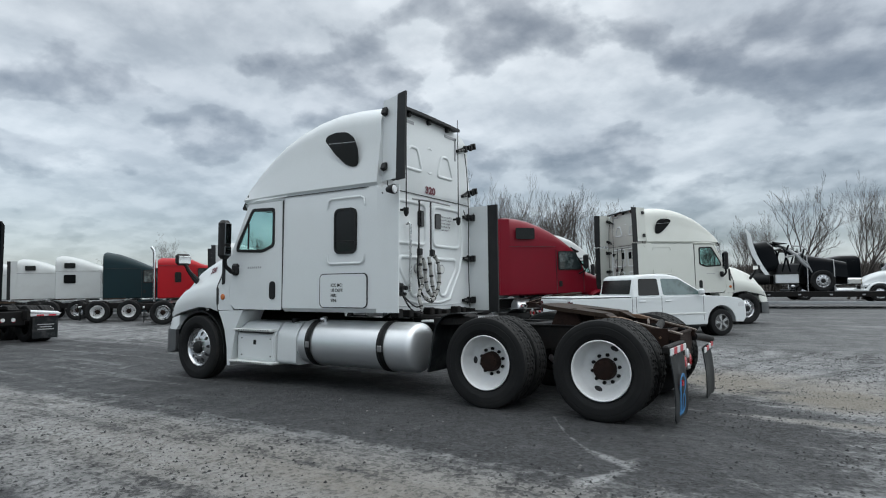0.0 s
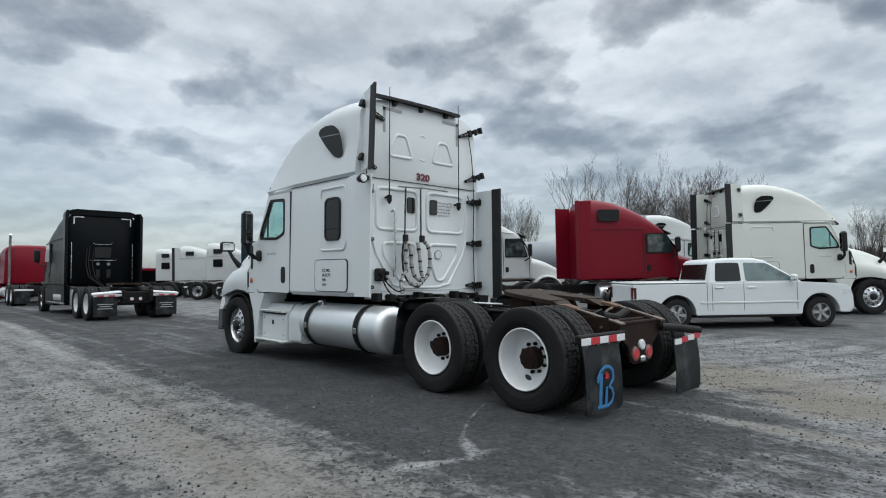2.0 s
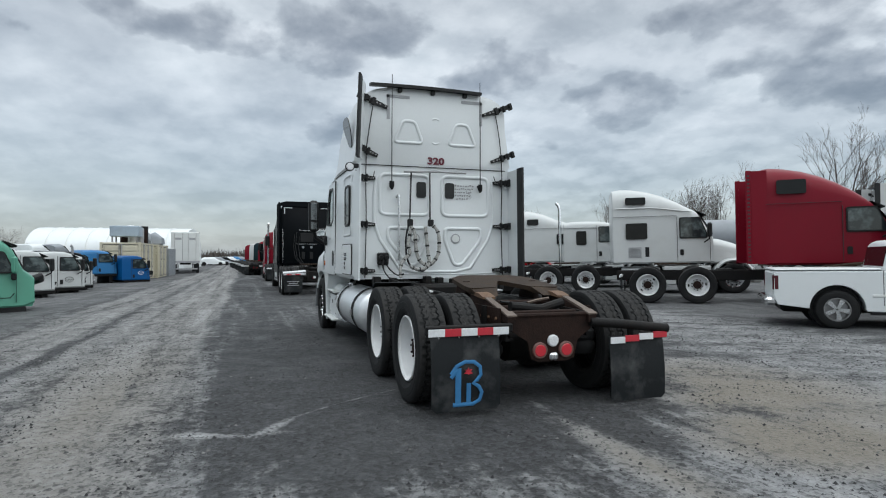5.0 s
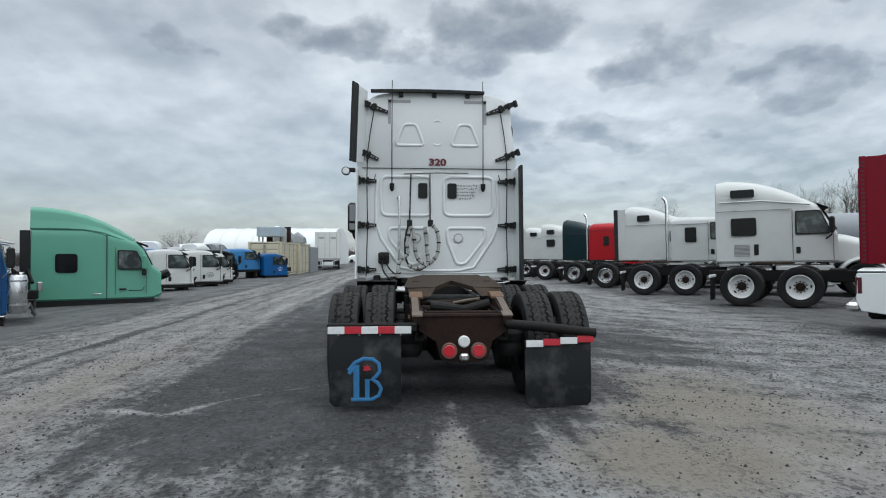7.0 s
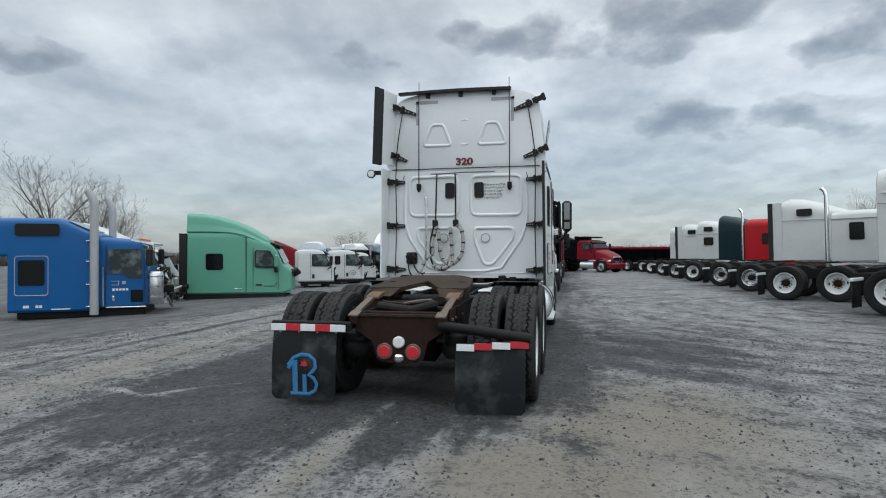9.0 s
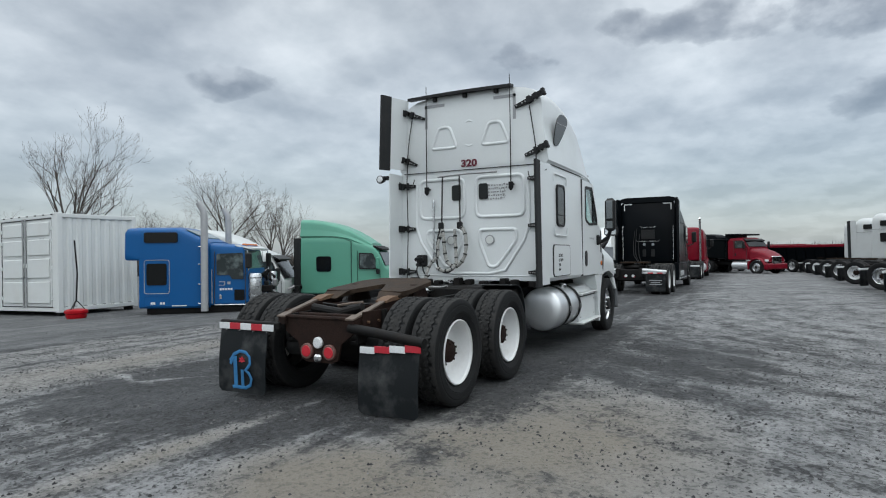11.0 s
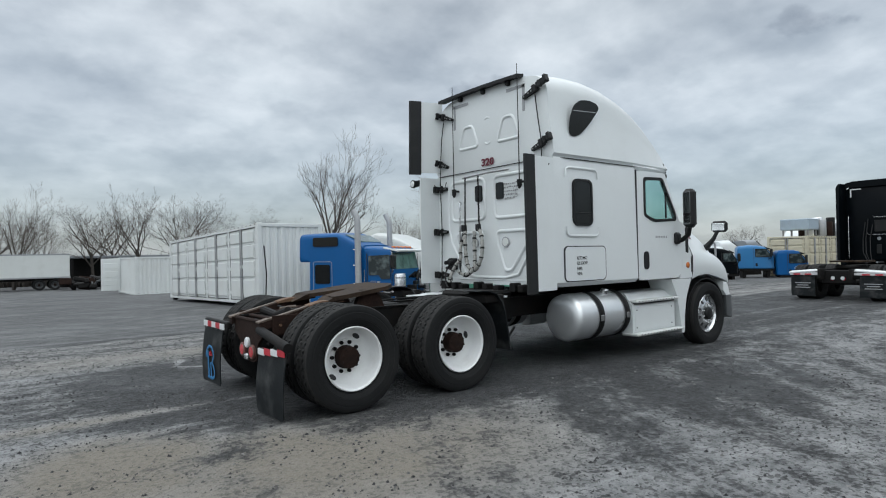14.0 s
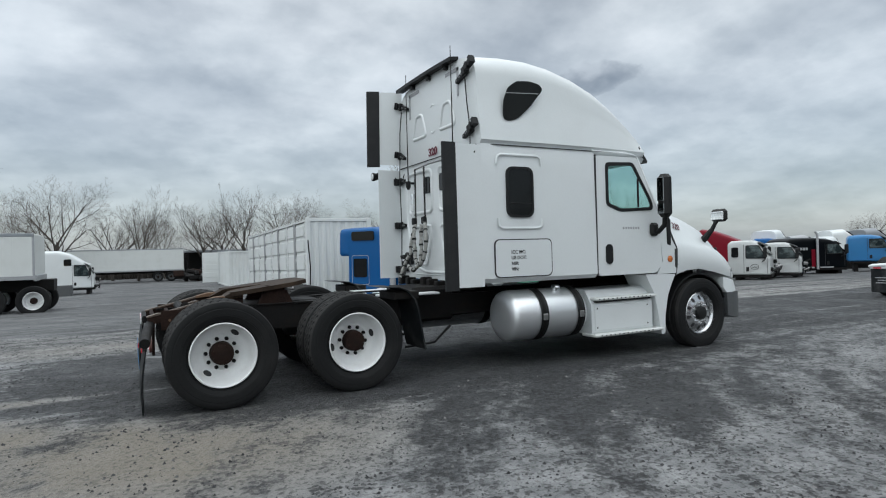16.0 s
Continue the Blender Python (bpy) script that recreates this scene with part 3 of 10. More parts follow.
def fuel_tank(truck, side, x0, x1, straps, r=0.315, z=0.60):
    y = side * 0.93
    bm = bmesh.new()
    lathe(bm, [(0.0, x0 - 0.035), (r * 0.55, x0 - 0.03), (r * 0.88, x0 - 0.008), (r * 0.97, x0 + 0.02), (r, x0 + 0.06), (r, x1 - 0.06), (r * 0.97, x1 - 0.02), (r * 0.88, x1 + 0.008), (r * 0.55, x1 + 0.03), (0.0, x1 + 0.035)], 44)
    turn = pose(0, y, z) @ Matrix(((0, 1, 0, 0), (-1, 0, 0, 0), (0, 0, 1, 0), (0, 0, 0, 1)))
    bmesh.ops.transform(bm, matrix=turn, verts=bm.verts)
    tank = part("fuel_tank", bm, "tank", truck, "round brushed aluminium fuel tank")
    for x in straps:
        bm = bmesh.new()
        for rr, w in ((r + 0.008, 0.055),):
            pts = [(rr, -w), (rr + 0.004, -w), (rr + 0.004, w), (rr, w)]
            lathe(bm, [(a, b + x) for a, b in pts], 40, True)
        bmesh.ops.transform(bm, matrix=turn, verts=bm.verts)
        part("strap", bm, "black_plastic", tank, "dark rubber-lined strap")
        bm = bmesh.new()
        lathe(bm, [(r + 0.013, x - 0.030), (r + 0.016, x - 0.028), (r + 0.016, x + 0.010), (r + 0.013, x + 0.012)], 40, True)
        bmesh.ops.transform(bm, matrix=turn, verts=bm.verts)
        part("strap_band", bm, "frame", tank, "dark steel band")
        bm = bmesh.new()
        rbox(bm, x - 0.04, x + 0.03, y + side * (r + 0.005), y + side * (r + 0.03), z - 0.05, z + 0.03, 0.008)
        part("strap_bolt", bm, "steel", tank)
    bm = bmesh.new()
    c = Vector((x1 - 0.35, y + side * 0.10, z + r * 0.93))
    tube(bm, [c, c + Vector((0, side * 0.02, 0.05)), c + Vector((0, side * 0.022, 0.06))], [0.055, 0.055, 0.045], 18)
    part("filler_cap", bm, "alu", tank)


def step_box(truck, side):
    """Two steps on a toolbox below the door; on the left a smooth box stands between it and the tank."""
    x0, x1 = (4.80, 5.62) if side > 0 else (4.53, 5.62)
    bm = bmesh.new()
    prism(bm, soften([(side * 0.72, 0.29), (side * 1.16, 0.29), (side * 1.16, 0.68), (side * 1.03, 0.86), (side * 0.72, 0.88)], 0.03), "x", x0, x1)
    body = part("step_box", bm, "white", truck, "white toolbox with steps under the door", angle=50)
    bm = bmesh.new()
    rbox(bm, x0 + 0.02, x1 + 0.04, side * 0.98, side * 1.22, 0.725, 0.765, 0.012)
    part("step", bm, "offwhite", body, "ribbed upper step")
    # dark strip paints the shade under the upper step; no part sits here
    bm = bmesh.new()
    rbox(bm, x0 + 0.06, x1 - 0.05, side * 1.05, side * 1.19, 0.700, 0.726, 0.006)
    part("step_shade_strip", bm, "black_plastic", body)
    bm = bmesh.new()
    rbox(bm, x0 - 0.02, x1 + 0.12, side * 0.98, side * 1.25, 0.255, 0.295, 0.012)
    part("step", bm, "offwhite", body, "ribbed lower step")
    bm = bmesh.new()
    rbox(bm, x0 + 0.05, x1 - 0.06, side * 1.158, side * 1.168, 0.33, 0.66, 0.004)
    part("hatch", bm, "white", body)
    for k in range(13):
        for z, y in ((0.738, 1.2195), (0.268, 1.2495)):
            bm = bmesh.new()
            xx = x0 + 0.09 + (x1 - x0 - 0.18) * k / 12
            rbox(bm, xx - 0.012, xx + 0.012, side * (y - 0.004), side * (y + 0.004), z, z + 0.014, 0.002)
            part("tread_slot", bm, "seam", body)
    for x, z in ((x0 + 0.09, 0.37), (x1 - 0.10, 0.37), (x0 + 0.09, 0.62), (x1 - 0.10, 0.62)):
        bm = bmesh.new()
        tube(bm, [(x, side * 1.165, z), (x, side * 1.174, z)], 0.010, 8)
        part("bolt", bm, "black_plastic", body)
    if side > 0:
        bm = bmesh.new()
        rbox(bm, x0 + 0.40, x0 + 0.46, 1.166, 1.174, 0.53, 0.60, 0.006)
        part("latch", bm, "black_plastic", body)
        bm = bmesh.new()
        prism(bm, soften([(0.72, 0.27), (1.13, 0.27), (1.13, 0.70), (1.00, 0.87), (0.72, 0.88)], 0.07), "x", 4.40, 4.785)
        part("side_box", bm, "white", truck, "smooth white treatment-fluid box", angle=50)
        bm = bmesh.new()
        tube(bm, [(4.62, 0.93, 0.86), (4.62, 0.94, 0.90), (4.62, 0.94, 0.915)], [0.06, 0.06, 0.05], 16)
        part("filler_cap", bm, "black_plastic", truck)


def pressed_panels(truck):
    """Beads pressed into the rear wall."""
    x = 2.888
    nrm = (-1, 0, 0)

    def closed(points, w=0.05, h=0.020, r=0.06):
        bm = bmesh.new()
        rib(bm, [(2.874 if z > 2.72 else x, y, z) for y, z in soften(points, r)], w, h, nrm, True)
        part("pressed_bead", bm, "white", truck, angle=60)

    def open_line(points, w=0.045, h=0.018):
        bm = bmesh.new()
        rib(bm, [(2.874 if z > 2.72 else x, y, z) for y, z in points], w, h, nrm)
        part("pressed_bead", bm, "white", truck, angle=60)

    for s in (1, -1):
        closed([(s * 0.50, 3.335), (s * 0.32, 3.335), (s * 0.20, 3.02), (s * 0.63, 3.02)])
        closed([(s * 0.84, 2.55), (s * 0.10, 2.55), (s * 0.10, 1.97), (s * 0.84, 1.97)], 0.055, 0.024, 0.10)
        closed([(s * 0.72, 1.78), (s * 0.15, 1.78), (s * 0.15, 1.60), (s * 0.29, 1.24), (s * 0.42, 1.24), (s * 0.72, 1.62)], 0.055, 0.024, 0.06)
        open_line([(s * 0.90, 2.50), (s * 0.92, 2.2), (s * 0.92, 1.85), (s * 0.84, 1.62), (s * 0.55, 1.19), (s * 0.30, 1.14), (0, 1.14)], 0.05, 0.022)
    open_line([(0.05, 3.38), (0.0, 3.40), (-0.05, 3.38)], 0.03, 0.008)
    open_line([(0.05, 3.04), (0.0, 3.02), (-0.05, 3.04)], 0.03, 0.008)
    open_line([(0.06, 2.63), (0.0, 2.655), (-0.06, 2.63)], 0.03, 0.008)
    open_line([(1.12, 1.12), (0.5, 1.105), (-0.5, 1.105), (-1.12, 1.12)], 0.02, 0.010)


def bracket(truck, side, z, y0, y1, rise=0.0, x=2.865):
    """Black hinge arm from the rear wall out to a side fairing: bolted foot, tapered arm, knuckle and claw."""
    m = Matrix(((0, 0, -1, x), (side, 0, 0, side * y0), (0, 1, 0, z), (0, 0, 0, 1)))
    n = y1 - y0
    tilt = m @ pose(0, 0, 0, 0, 0, math.degrees(math.atan2(rise, n)))
    length = math.hypot(n, rise)
    bm = bmesh.new()
    hull(bm, [tilt @ Vector((u, v, w)) for u, h in ((0.0, 0.020), (length * 0.45, 0.034), (length * 0.60, 0.036)) for v in (h, -h) for w in (-0.02, 0.026)])
    hull(bm, [tilt @ Vector((u, v, w)) for u, h in ((length * 0.62, 0.028), (length * 0.80, 0.024), (length, 0.030)) for v in (h + 0.012, -h + 0.006) for w in (0.0, 0.06)])
    rbox(bm, length * 0.42, length * 0.55, -0.055, 0.055, 0.0, 0.05, 0.010, tilt)
    rbox(bm, length * 0.70, length * 0.78, -0.05, 0.048, 0.02, 0.075, 0.008, tilt)
    rbox(bm, length - 0.035, length + 0.015, -0.045, 0.055, 0.01, 0.085, 0.008, tilt)
    arm = part("fairing_bracket", bm, "black_plastic", truck, "black hinged fairing bracket")
    for u in (0.03, length * 0.25, length * 0.36):
        bm = bmesh.new()
        tube(bm, [tilt @ Vector((u, 0, 0.024)), tilt @ Vector((u, 0, 0.036))], 0.012, 6)
        part("bolt", bm, "steel", arm)


def side_fairing(truck, side, z0, z1, y0, y1, strip=True, x0=2.46, lean=0.0, paint="white"):
    """Thin white extender panel behind the sleeper, with or without its rubber edge."""
    bm = bmesh.new()
    front = 2.89
    hull(bm, [(front, side * y0, z0), (x0 + 0.04, side * (y0 + lean * 0.7), z0), (front, side * (y0 - 0.02), z0), (x0 + 0.04, side * (y0 + lean * 0.7 - 0.02), z0),
              (front, side * y1, z1), (x0 + 0.04, side * (y1 + lean * 0.7), z1), (front, side * (y1 - 0.02), z1), (x0 + 0.04, side * (y1 + lean * 0.7 - 0.02), z1)])
    p = part("side_fairing", bm, paint, truck, "white side extender panel")
    if strip:
        bm = bmesh.new()
        hull(bm, [(x + dx, side * (y + lean + dy), z) for y, z in ((y0, z0 - 0.03), (y1, z1 + 0.01)) for x, dx in ((x0 + 0.05, 0), (x0 - 0.12, 0)) for dy in (0.006, -0.024) ] and
             [(x, side * (yy + ll + dy), z) for yy, z in ((y0, z0 - 0.03), (y1, z1 + 0.01)) for x, ll in ((x0 + 0.05, lean * 0.66), (x0 - 0.12, lean)) for dy in (0.006, -0.026)])
        part("edge_strip", bm, "strip", p, "dark grey rubber edge strip")


HOOD = [(6.075, [(1.20, 1.01), (1.225, 1.13), (1.23, 1.37), (1.19, 1.47), (1.12, 1.62), (1.03, 1.81), (0.88, 1.93), (0, 1.99)]),
        (6.25, [(1.22, 1.06), (1.245, 1.16), (1.242, 1.37), (1.19, 1.465), (1.09, 1.59), (1.01, 1.77), (0.88, 1.885), (0, 1.95)]),
        (6.50, [(1.23, 1.075), (1.258, 1.17), (1.25, 1.35), (1.18, 1.44), (1.05, 1.535), (0.985, 1.70), (0.87, 1.825), (0, 1.90)]),
        (6.80, [(1.225, 1.02), (1.255, 1.12), (1.24, 1.30), (1.16, 1.39), (1.02, 1.465), (0.95, 1.61), (0.84, 1.72), (0, 1.80)]),
        (7.04, [(1.205, 0.97), (1.23, 1.07), (1.21, 1.225), (1.13, 1.315), (1.00, 1.385), (0.92, 1.51), (0.82, 1.62), (0, 1.70)]),
        (7.22, [(1.175, 0.93), (1.19, 1.01), (1.165, 1.14), (1.085, 1.23), (0.97, 1.295), (0.89, 1.40), (0.80, 1.495), (0, 1.57)]),
        (7.38, [(1.12, 0.90), (1.125, 0.955), (1.09, 1.05), (1.01, 1.125), (0.91, 1.18), (0.85, 1.265), (0.77, 1.35), (0, 1.42)]),
        (7.50, [(1.02, 0.88), (1.015, 0.91), (0.98, 0.965), (0.91, 1.02), (0.84, 1.06), (0.78, 1.11), (0.71, 1.16), (0, 1.21)])]


def hood_section(x, sec):
    """Both halves of a cross-section, with the lip turned in under the fender."""
    half = [(sec[0][0] - 0.22, sec[0][1] + 0.05), (sec[0][0] - 0.035, sec[0][1] + 0.008)] + sec
    return half + [(-y, z) for y, z in half[-2::-1]]


def build_tractor(m, label, paint="white", main=True):
    truck = thing("semi_truck", label, "semi truck", m, "" if main else "parked trucks")
    # sleeper box, open towards the cab
    bm = bmesh.new()
    loft(bm, [(2.89, 1.04, 1.205, 2.66, 1.187, 2.69, 8), (3.1, 1.03, 1.21, 2.66, 1.19, 2.69, 8), (4.6, 1.03, 1.22, 2.66, 1.20, 2.69, 8)], (True, False))
    part("sleeper_body", bm, paint, truck)
    bm = bmesh.new()
    rbox(bm, 2.95, 4.62, -1.12, 1.12, 1.07, 2.64, 0.02)
    gone = [f for f in bm.faces if f.calc_center_median().x > 4.55]
    bmesh.ops.delete(bm, geom=gone, context="FACES")
    part("sleeper_lining", bm, "interior", truck)
    # roof fairing with its seam
    bm = bmesh.new()
    st = []
    for x, zt in ROOF:
        w = 1.155 if x < 4.6 else 1.155 - (x - 4.6) * 0.10
        st.append((x, 2.676, w + 0.050, 2.74 + 0.52 * max(0, (zt - 2.74)), w - 0.030 * max(0, (zt - 2.74)), zt, 4.2 if x < 4.6 else 4.2 - (x - 4.6) * 1.2))
    st.insert(0, (2.875, 2.705, 1.11, 3.0, 1.07, 3.76, 4.2))
    loft(bm, st, (True, True), 12)
    part("roof_fairing", bm, paint, truck, "white tall curved roof fairing")
    bm = bmesh.new()
    hull(bm, [(x, s * y, z) for s in (1, -1) for x, y in ((2.90, 1.15), (3.1, 1.205), (4.6, 1.212), (5.2, 1.165), (5.35, 1.12)) for z in (2.669, 2.677)])
    part("seam", bm, "seam", truck)
    # sloped shoulder from the roof to the door tops
    bm = bmesh.new()
    loft(bm, [(4.58, 2.62, 1.215, 2.66, 1.205, 2.72, 5), (5.2, 2.62, 1.20, 2.66, 1.16, 2.74, 5), (5.55, 2.60, 1.12, 2.66, 1.06, 2.76, 4), (5.70, 2.60, 1.0, 2.64, 0.95, 2.70, 4)], (True, True))
    part("cab_roof", bm, paint, truck)
    # visor
    bm = bmesh.new()
    for s in (1, -1):
        hull(bm, [(5.52, s * 1.10, 2.80), (5.52, s * 1.10, 2.74), (5.78, s * 0.98, 2.60), (5.80, s * 0.98, 2.63), (5.66, 0, 2.84), (5.94, 0, 2.68), (5.92, 0, 2.65), (5.66, 0, 2.78)])
    part("visor", bm, "black_plastic", truck, "black plastic sun visor")
    # doors, windows
    for s in (1, -1):
        bm = bmesh.new()
        outline = [(4.615, 1.05), (5.64, 1.05), (5.775, 1.16), (5.75, 1.42), (5.715, 1.86), (5.33, 2.62), (4.615, 2.62)]
        win = soften([(4.78, 1.98), (5.02, 1.90), (5.60, 1.93), (5.58, 2.03), (5.25, 2.54), (4.78, 2.52)], 0.06)
        prism(bm, soften(outline, 0.05), "y", s * 1.19, s * 1.226, [win])
        door = part("door", bm, paint, truck, "white cab door with a tinted window")
        bm = bmesh.new()
        inner = [(x, z) for x, z in soften([(4.81, 2.00), (5.03, 1.93), (5.565, 1.955), (5.55, 2.03), (5.235, 2.51), (4.81, 2.49)], 0.05)]
        prism(bm, soften([(4.765, 1.97), (5.015, 1.885), (5.615, 1.915), (5.595, 2.035), (5.258, 2.555), (4.765, 2.535)], 0.06), "y", s * 1.224, s * 1.234, [inner])
        part("window_frame", bm, "black_plastic", door)
        bm = bmesh.new()
        prism(bm, soften([(4.79, 1.98), (5.02, 1.91), (5.59, 1.935), (5.57, 2.03), (5.245, 2.53), (4.79, 2.51)], 0.05), "y", s * 1.208, s * 1.212)
        g = part("window_pane", bm, "glass", door, "green-tinted side window")
        g.visible_shadow = False
        bm = bmesh.new()
        rbox(bm, 5.34, 5.365, s * 1.205, s * 1.228, 1.95, 2.34, 0.005)
        part("window_bar", bm, "black_plastic", door)
        bm = bmesh.new()
        prism(bm, rounded(4.74, 4.86, 1.20, 1.46, 0.055), "y", s * 1.22, s * 1.238)
        part("door_handle", bm, "black_plastic", door, "black recessed door handle")
        bm = bmesh.new()
        rbox(bm, 4.600, 4.617, s * 1.19, s * 1.2215, 1.05, 2.63, 0.003)
        part("seam", bm, "seam", door)
        # cowl side with lamp
        bm = bmesh.new()
        prism(bm, soften([(5.68, 1.03), (6.055, 1.03), (6.055, 1.40), (5.97, 1.52), (5.93, 1.86), (5.72, 1.92), (5.73, 1.70), (5.795, 1.20)], 0.03), "y", s * 1.10, s * 1.215)
        part("cowl_side", bm, paint, truck)
        bm = bmesh.new()
        prism(bm, soften([(5.885, 1.44), (5.955, 1.42), (5.955, 1.78), (5.90, 1.84), (5.875, 1.80)], 0.015), "y", s * 1.19, s * 1.222)
        part("cowl_vent", bm, "black_plastic", truck)
        bm = bmesh.new()
        tube(bm, [(5.93, s * 1.20, 1.235), (5.93, s * 1.228, 1.235), (5.93, s * 1.236, 1.235)], [0.045, 0.045, 0.03], 16)
        part("marker_lamp", bm, "amber_lens", truck, "amber side marker lamp")
        # A pillar and windscreen edge
        bm = bmesh.new()
        tube(bm, [(5.78, s * 1.16, 1.84), (5.42, s * 1.10, 2.64)], 0.045, 8)
        part("pillar", bm, paint, truck)
        # sleeper window with bezel and the pressed lines above and below
        if main:
            bm = bmesh.new()
            prism(bm, rounded(3.22, 3.61, 1.81, 2.42, 0.09), "y", s * 1.20, s * 1.226, [rounded(3.25, 3.58, 1.84, 2.39, 0.07)])
            bez = part("window_frame", bm, "black_plastic", truck)
            bm = bmesh.new()
            prism(bm, rounded(3.245, 3.585, 1.835, 2.395, 0.07), "y", s * 1.205, s * 1.219)
            part("window_pane", bm, "dark_glass", bez, "dark tinted bunk window")
            bm = bmesh.new()
            rbox(bm, 3.25, 3.58, s * 1.21, s * 1.222, 1.97, 1.985, 0.003)
            part("window_bar", bm, "black_plastic", bez)
        for a, b in ((2.56, 1), (1.68, -1)):
            bm = bmesh.new()
            base = 1.207 + (2.66 - a) * 0.009
            rib(bm, [(3.09, s * base, a - b * 0.12), (3.10, s * base, a - b * 0.03), (3.15, s * base, a), (3.68, s * base, a), (3.73, s * base, a - b * 0.03), (3.74, s * base, a - b * 0.12)], 0.035, 0.010, (0, s, 0))
            part("pressed_bead", bm, paint, truck, angle=60)
        # luggage hatch with its lettering
        bm = bmesh.new()
        prism(bm, rounded(3.03, 3.87, 1.09, 1.55, 0.07), "y", s * 1.20, s * 1.2215, [rounded(3.042, 3.858, 1.102, 1.538, 0.062)])
        hatch = part("hatch_seam", bm, "seam", truck)
        bm = bmesh.new()
        prism(bm, rounded(3.042, 3.858, 1.102, 1.538, 0.062), "y", s * 1.20, s * 1.2225)
        hatch2 = part("luggage_hatch", bm, paint, truck)
        for k, word in enumerate(("ICC MC:", "US DOT:", "NIR:", "VIN:") if main else ()):
            if s > 0:
                mt = pose(3.66, 1.2240, 1.375 - 0.068 * k, 90, 0, 180)
            else:
                mt = pose(3.26, -1.2240, 1.375 - 0.068 * k, 90, 0, 0)
            lettering("lettering", word, 0.058, "ink", hatch2, mt, bold=0.0012)
        # tall roof window
        bm = bmesh.new()
        prism(bm, soften([(3.215, 3.05), (3.22, 3.22), (3.275, 3.37), (3.39, 3.45), (3.57, 3.468), (3.73, 3.445), (3.785, 3.385), (3.62, 3.18), (3.44, 3.015), (3.32, 2.972), (3.24, 2.985)], 0.04), "y", 0, 0.012)
        tilt = pose(0, s * 1.172, 3.0, -s * 6.3, 0, 0) @ pose(0, 0, -3.0)
        bmesh.ops.transform(bm, matrix=tilt @ Matrix.Diagonal((1, s, 1, 1)), verts=bm.verts)
        w = part("roof_window", bm, "dark_glass", truck, "dark wedge-shaped roof window")
        bm = bmesh.new()
        rib(bm, [(3.25, 0.013, 3.30), (3.72, 0.013, 3.33)], 0.010, 0.003, (0, 1, 0))
        bmesh.ops.transform(bm, matrix=tilt @ Matrix.Diagonal((1, s, 1, 1)), verts=bm.verts)
        part("window_bar", bm, "tape_grey", w)
        # mirrors
        bm = bmesh.new()
        rbox(bm, 5.50, 5.66, s * 1.38, s * 1.56, 1.80, 2.38, 0.05)
        mir = part("mirror", bm, "black_plastic", truck, "tall black door mirror")
        bm = bmesh.new()
        rbox(bm, 5.492, 5.504, s * 1.415, s * 1.525, 2.02, 2.33, 0.004)
        part("mirror_glass", bm, "mirror", mir)
        bm = bmesh.new()
        rbox(bm, 5.492, 5.504, s * 1.415, s * 1.525, 1.85, 1.98, 0.004)
        part("mirror_glass", bm, "mirror", mir)
        bm = bmesh.new()
        tube(bm, [(5.58, s * 1.21, 1.60), (5.64, s * 1.30, 1.62), (5.62, s * 1.42, 1.70), (5.58, s * 1.47, 1.84)], 0.034, 8)
        rbox(bm, 5.54, 5.68, s * 1.20, s * 1.28, 1.56, 1.74, 0.03)
        part("mirror_arm", bm, "black_plastic", mir)
        bm = bmesh.new()
        tube(bm, [(6.93, s * 0.92, 1.46), (6.94, s * 1.00, 1.52), (6.98, s * 1.09, 1.64), (7.03, s * 1.17, 1.82)], [0.062, 0.052, 0.034, 0.026], 8)
        hm = part("hood_mirror", bm, "black_plastic", truck, "wide hood mirror on a black arm")
        bm = bmesh.new()
        rbox(bm, 7.00, 7.09, s * 1.03, s * 1.31, 1.755, 1.945, 0.045)
        part("mirror_head", bm, "black_plastic", hm)
        bm = bmesh.new()
        rbox(bm, 6.991, 7.003, s * 1.062, s * 1.278, 1.785, 1.905, 0.006)
        part("mirror_glass", bm, "chrome", hm)
        # wheel arch liner and the skirt behind the wheel
        bm = bmesh.new()
        rows = []
        for k in range(13):
            a = radians(186 - 166 * k / 12)
            c, sn = math.cos(a), math.sin(a)
            rows.append([bm.verts.new((6.55 + rr * 1.04 * c, s * y, 0.42 + rr * sn)) for y, rr in ((0.62, 0.56), (1.17, 0.57), (1.17, 0.59), (0.62, 0.59))])
        for a, b in zip(rows, rows[1:]):
            for k in range(4):
                bm.faces.new((a[k], a[(k + 1) % 4], b[(k + 1) % 4], b[k]))
        bm.faces.new(rows[0])
        bm.faces.new(rows[-1][::-1])
        part("wheel_arch_liner", bm, "black_plastic", truck, angle=50)
        bm = bmesh.new()
        prism(bm, soften([(5.46, 1.035), (6.04, 1.02), (5.965, 0.90), (5.88, 0.73), (5.82, 0.45), (5.81, 0.20), (5.74, 0.19), (5.68, 0.50), (5.62, 0.76)], 0.03), "y", s * 0.80, s * 1.212)
        part("fender_skirt", bm, paint, truck)
        fuel_tank(truck, s, 3.30 if s < 0 else 2.36, 4.40 if s < 0 else 4.30, (3.72, 4.29) if s < 0 else (2.80, 4.06))
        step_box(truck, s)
        steer_wheel(truck, 6.57, s, 13 if s > 0 else 40, 0.428 if main else 0.495)
        dual_wheels(truck, 1.32, s, 75 if s > 0 else 60)
        dual_wheels(truck, 0.0, s, 8 if s > 0 else 20)
        # guard that hangs ahead of the drive wheels
        bm = bmesh.new()
        rows = []
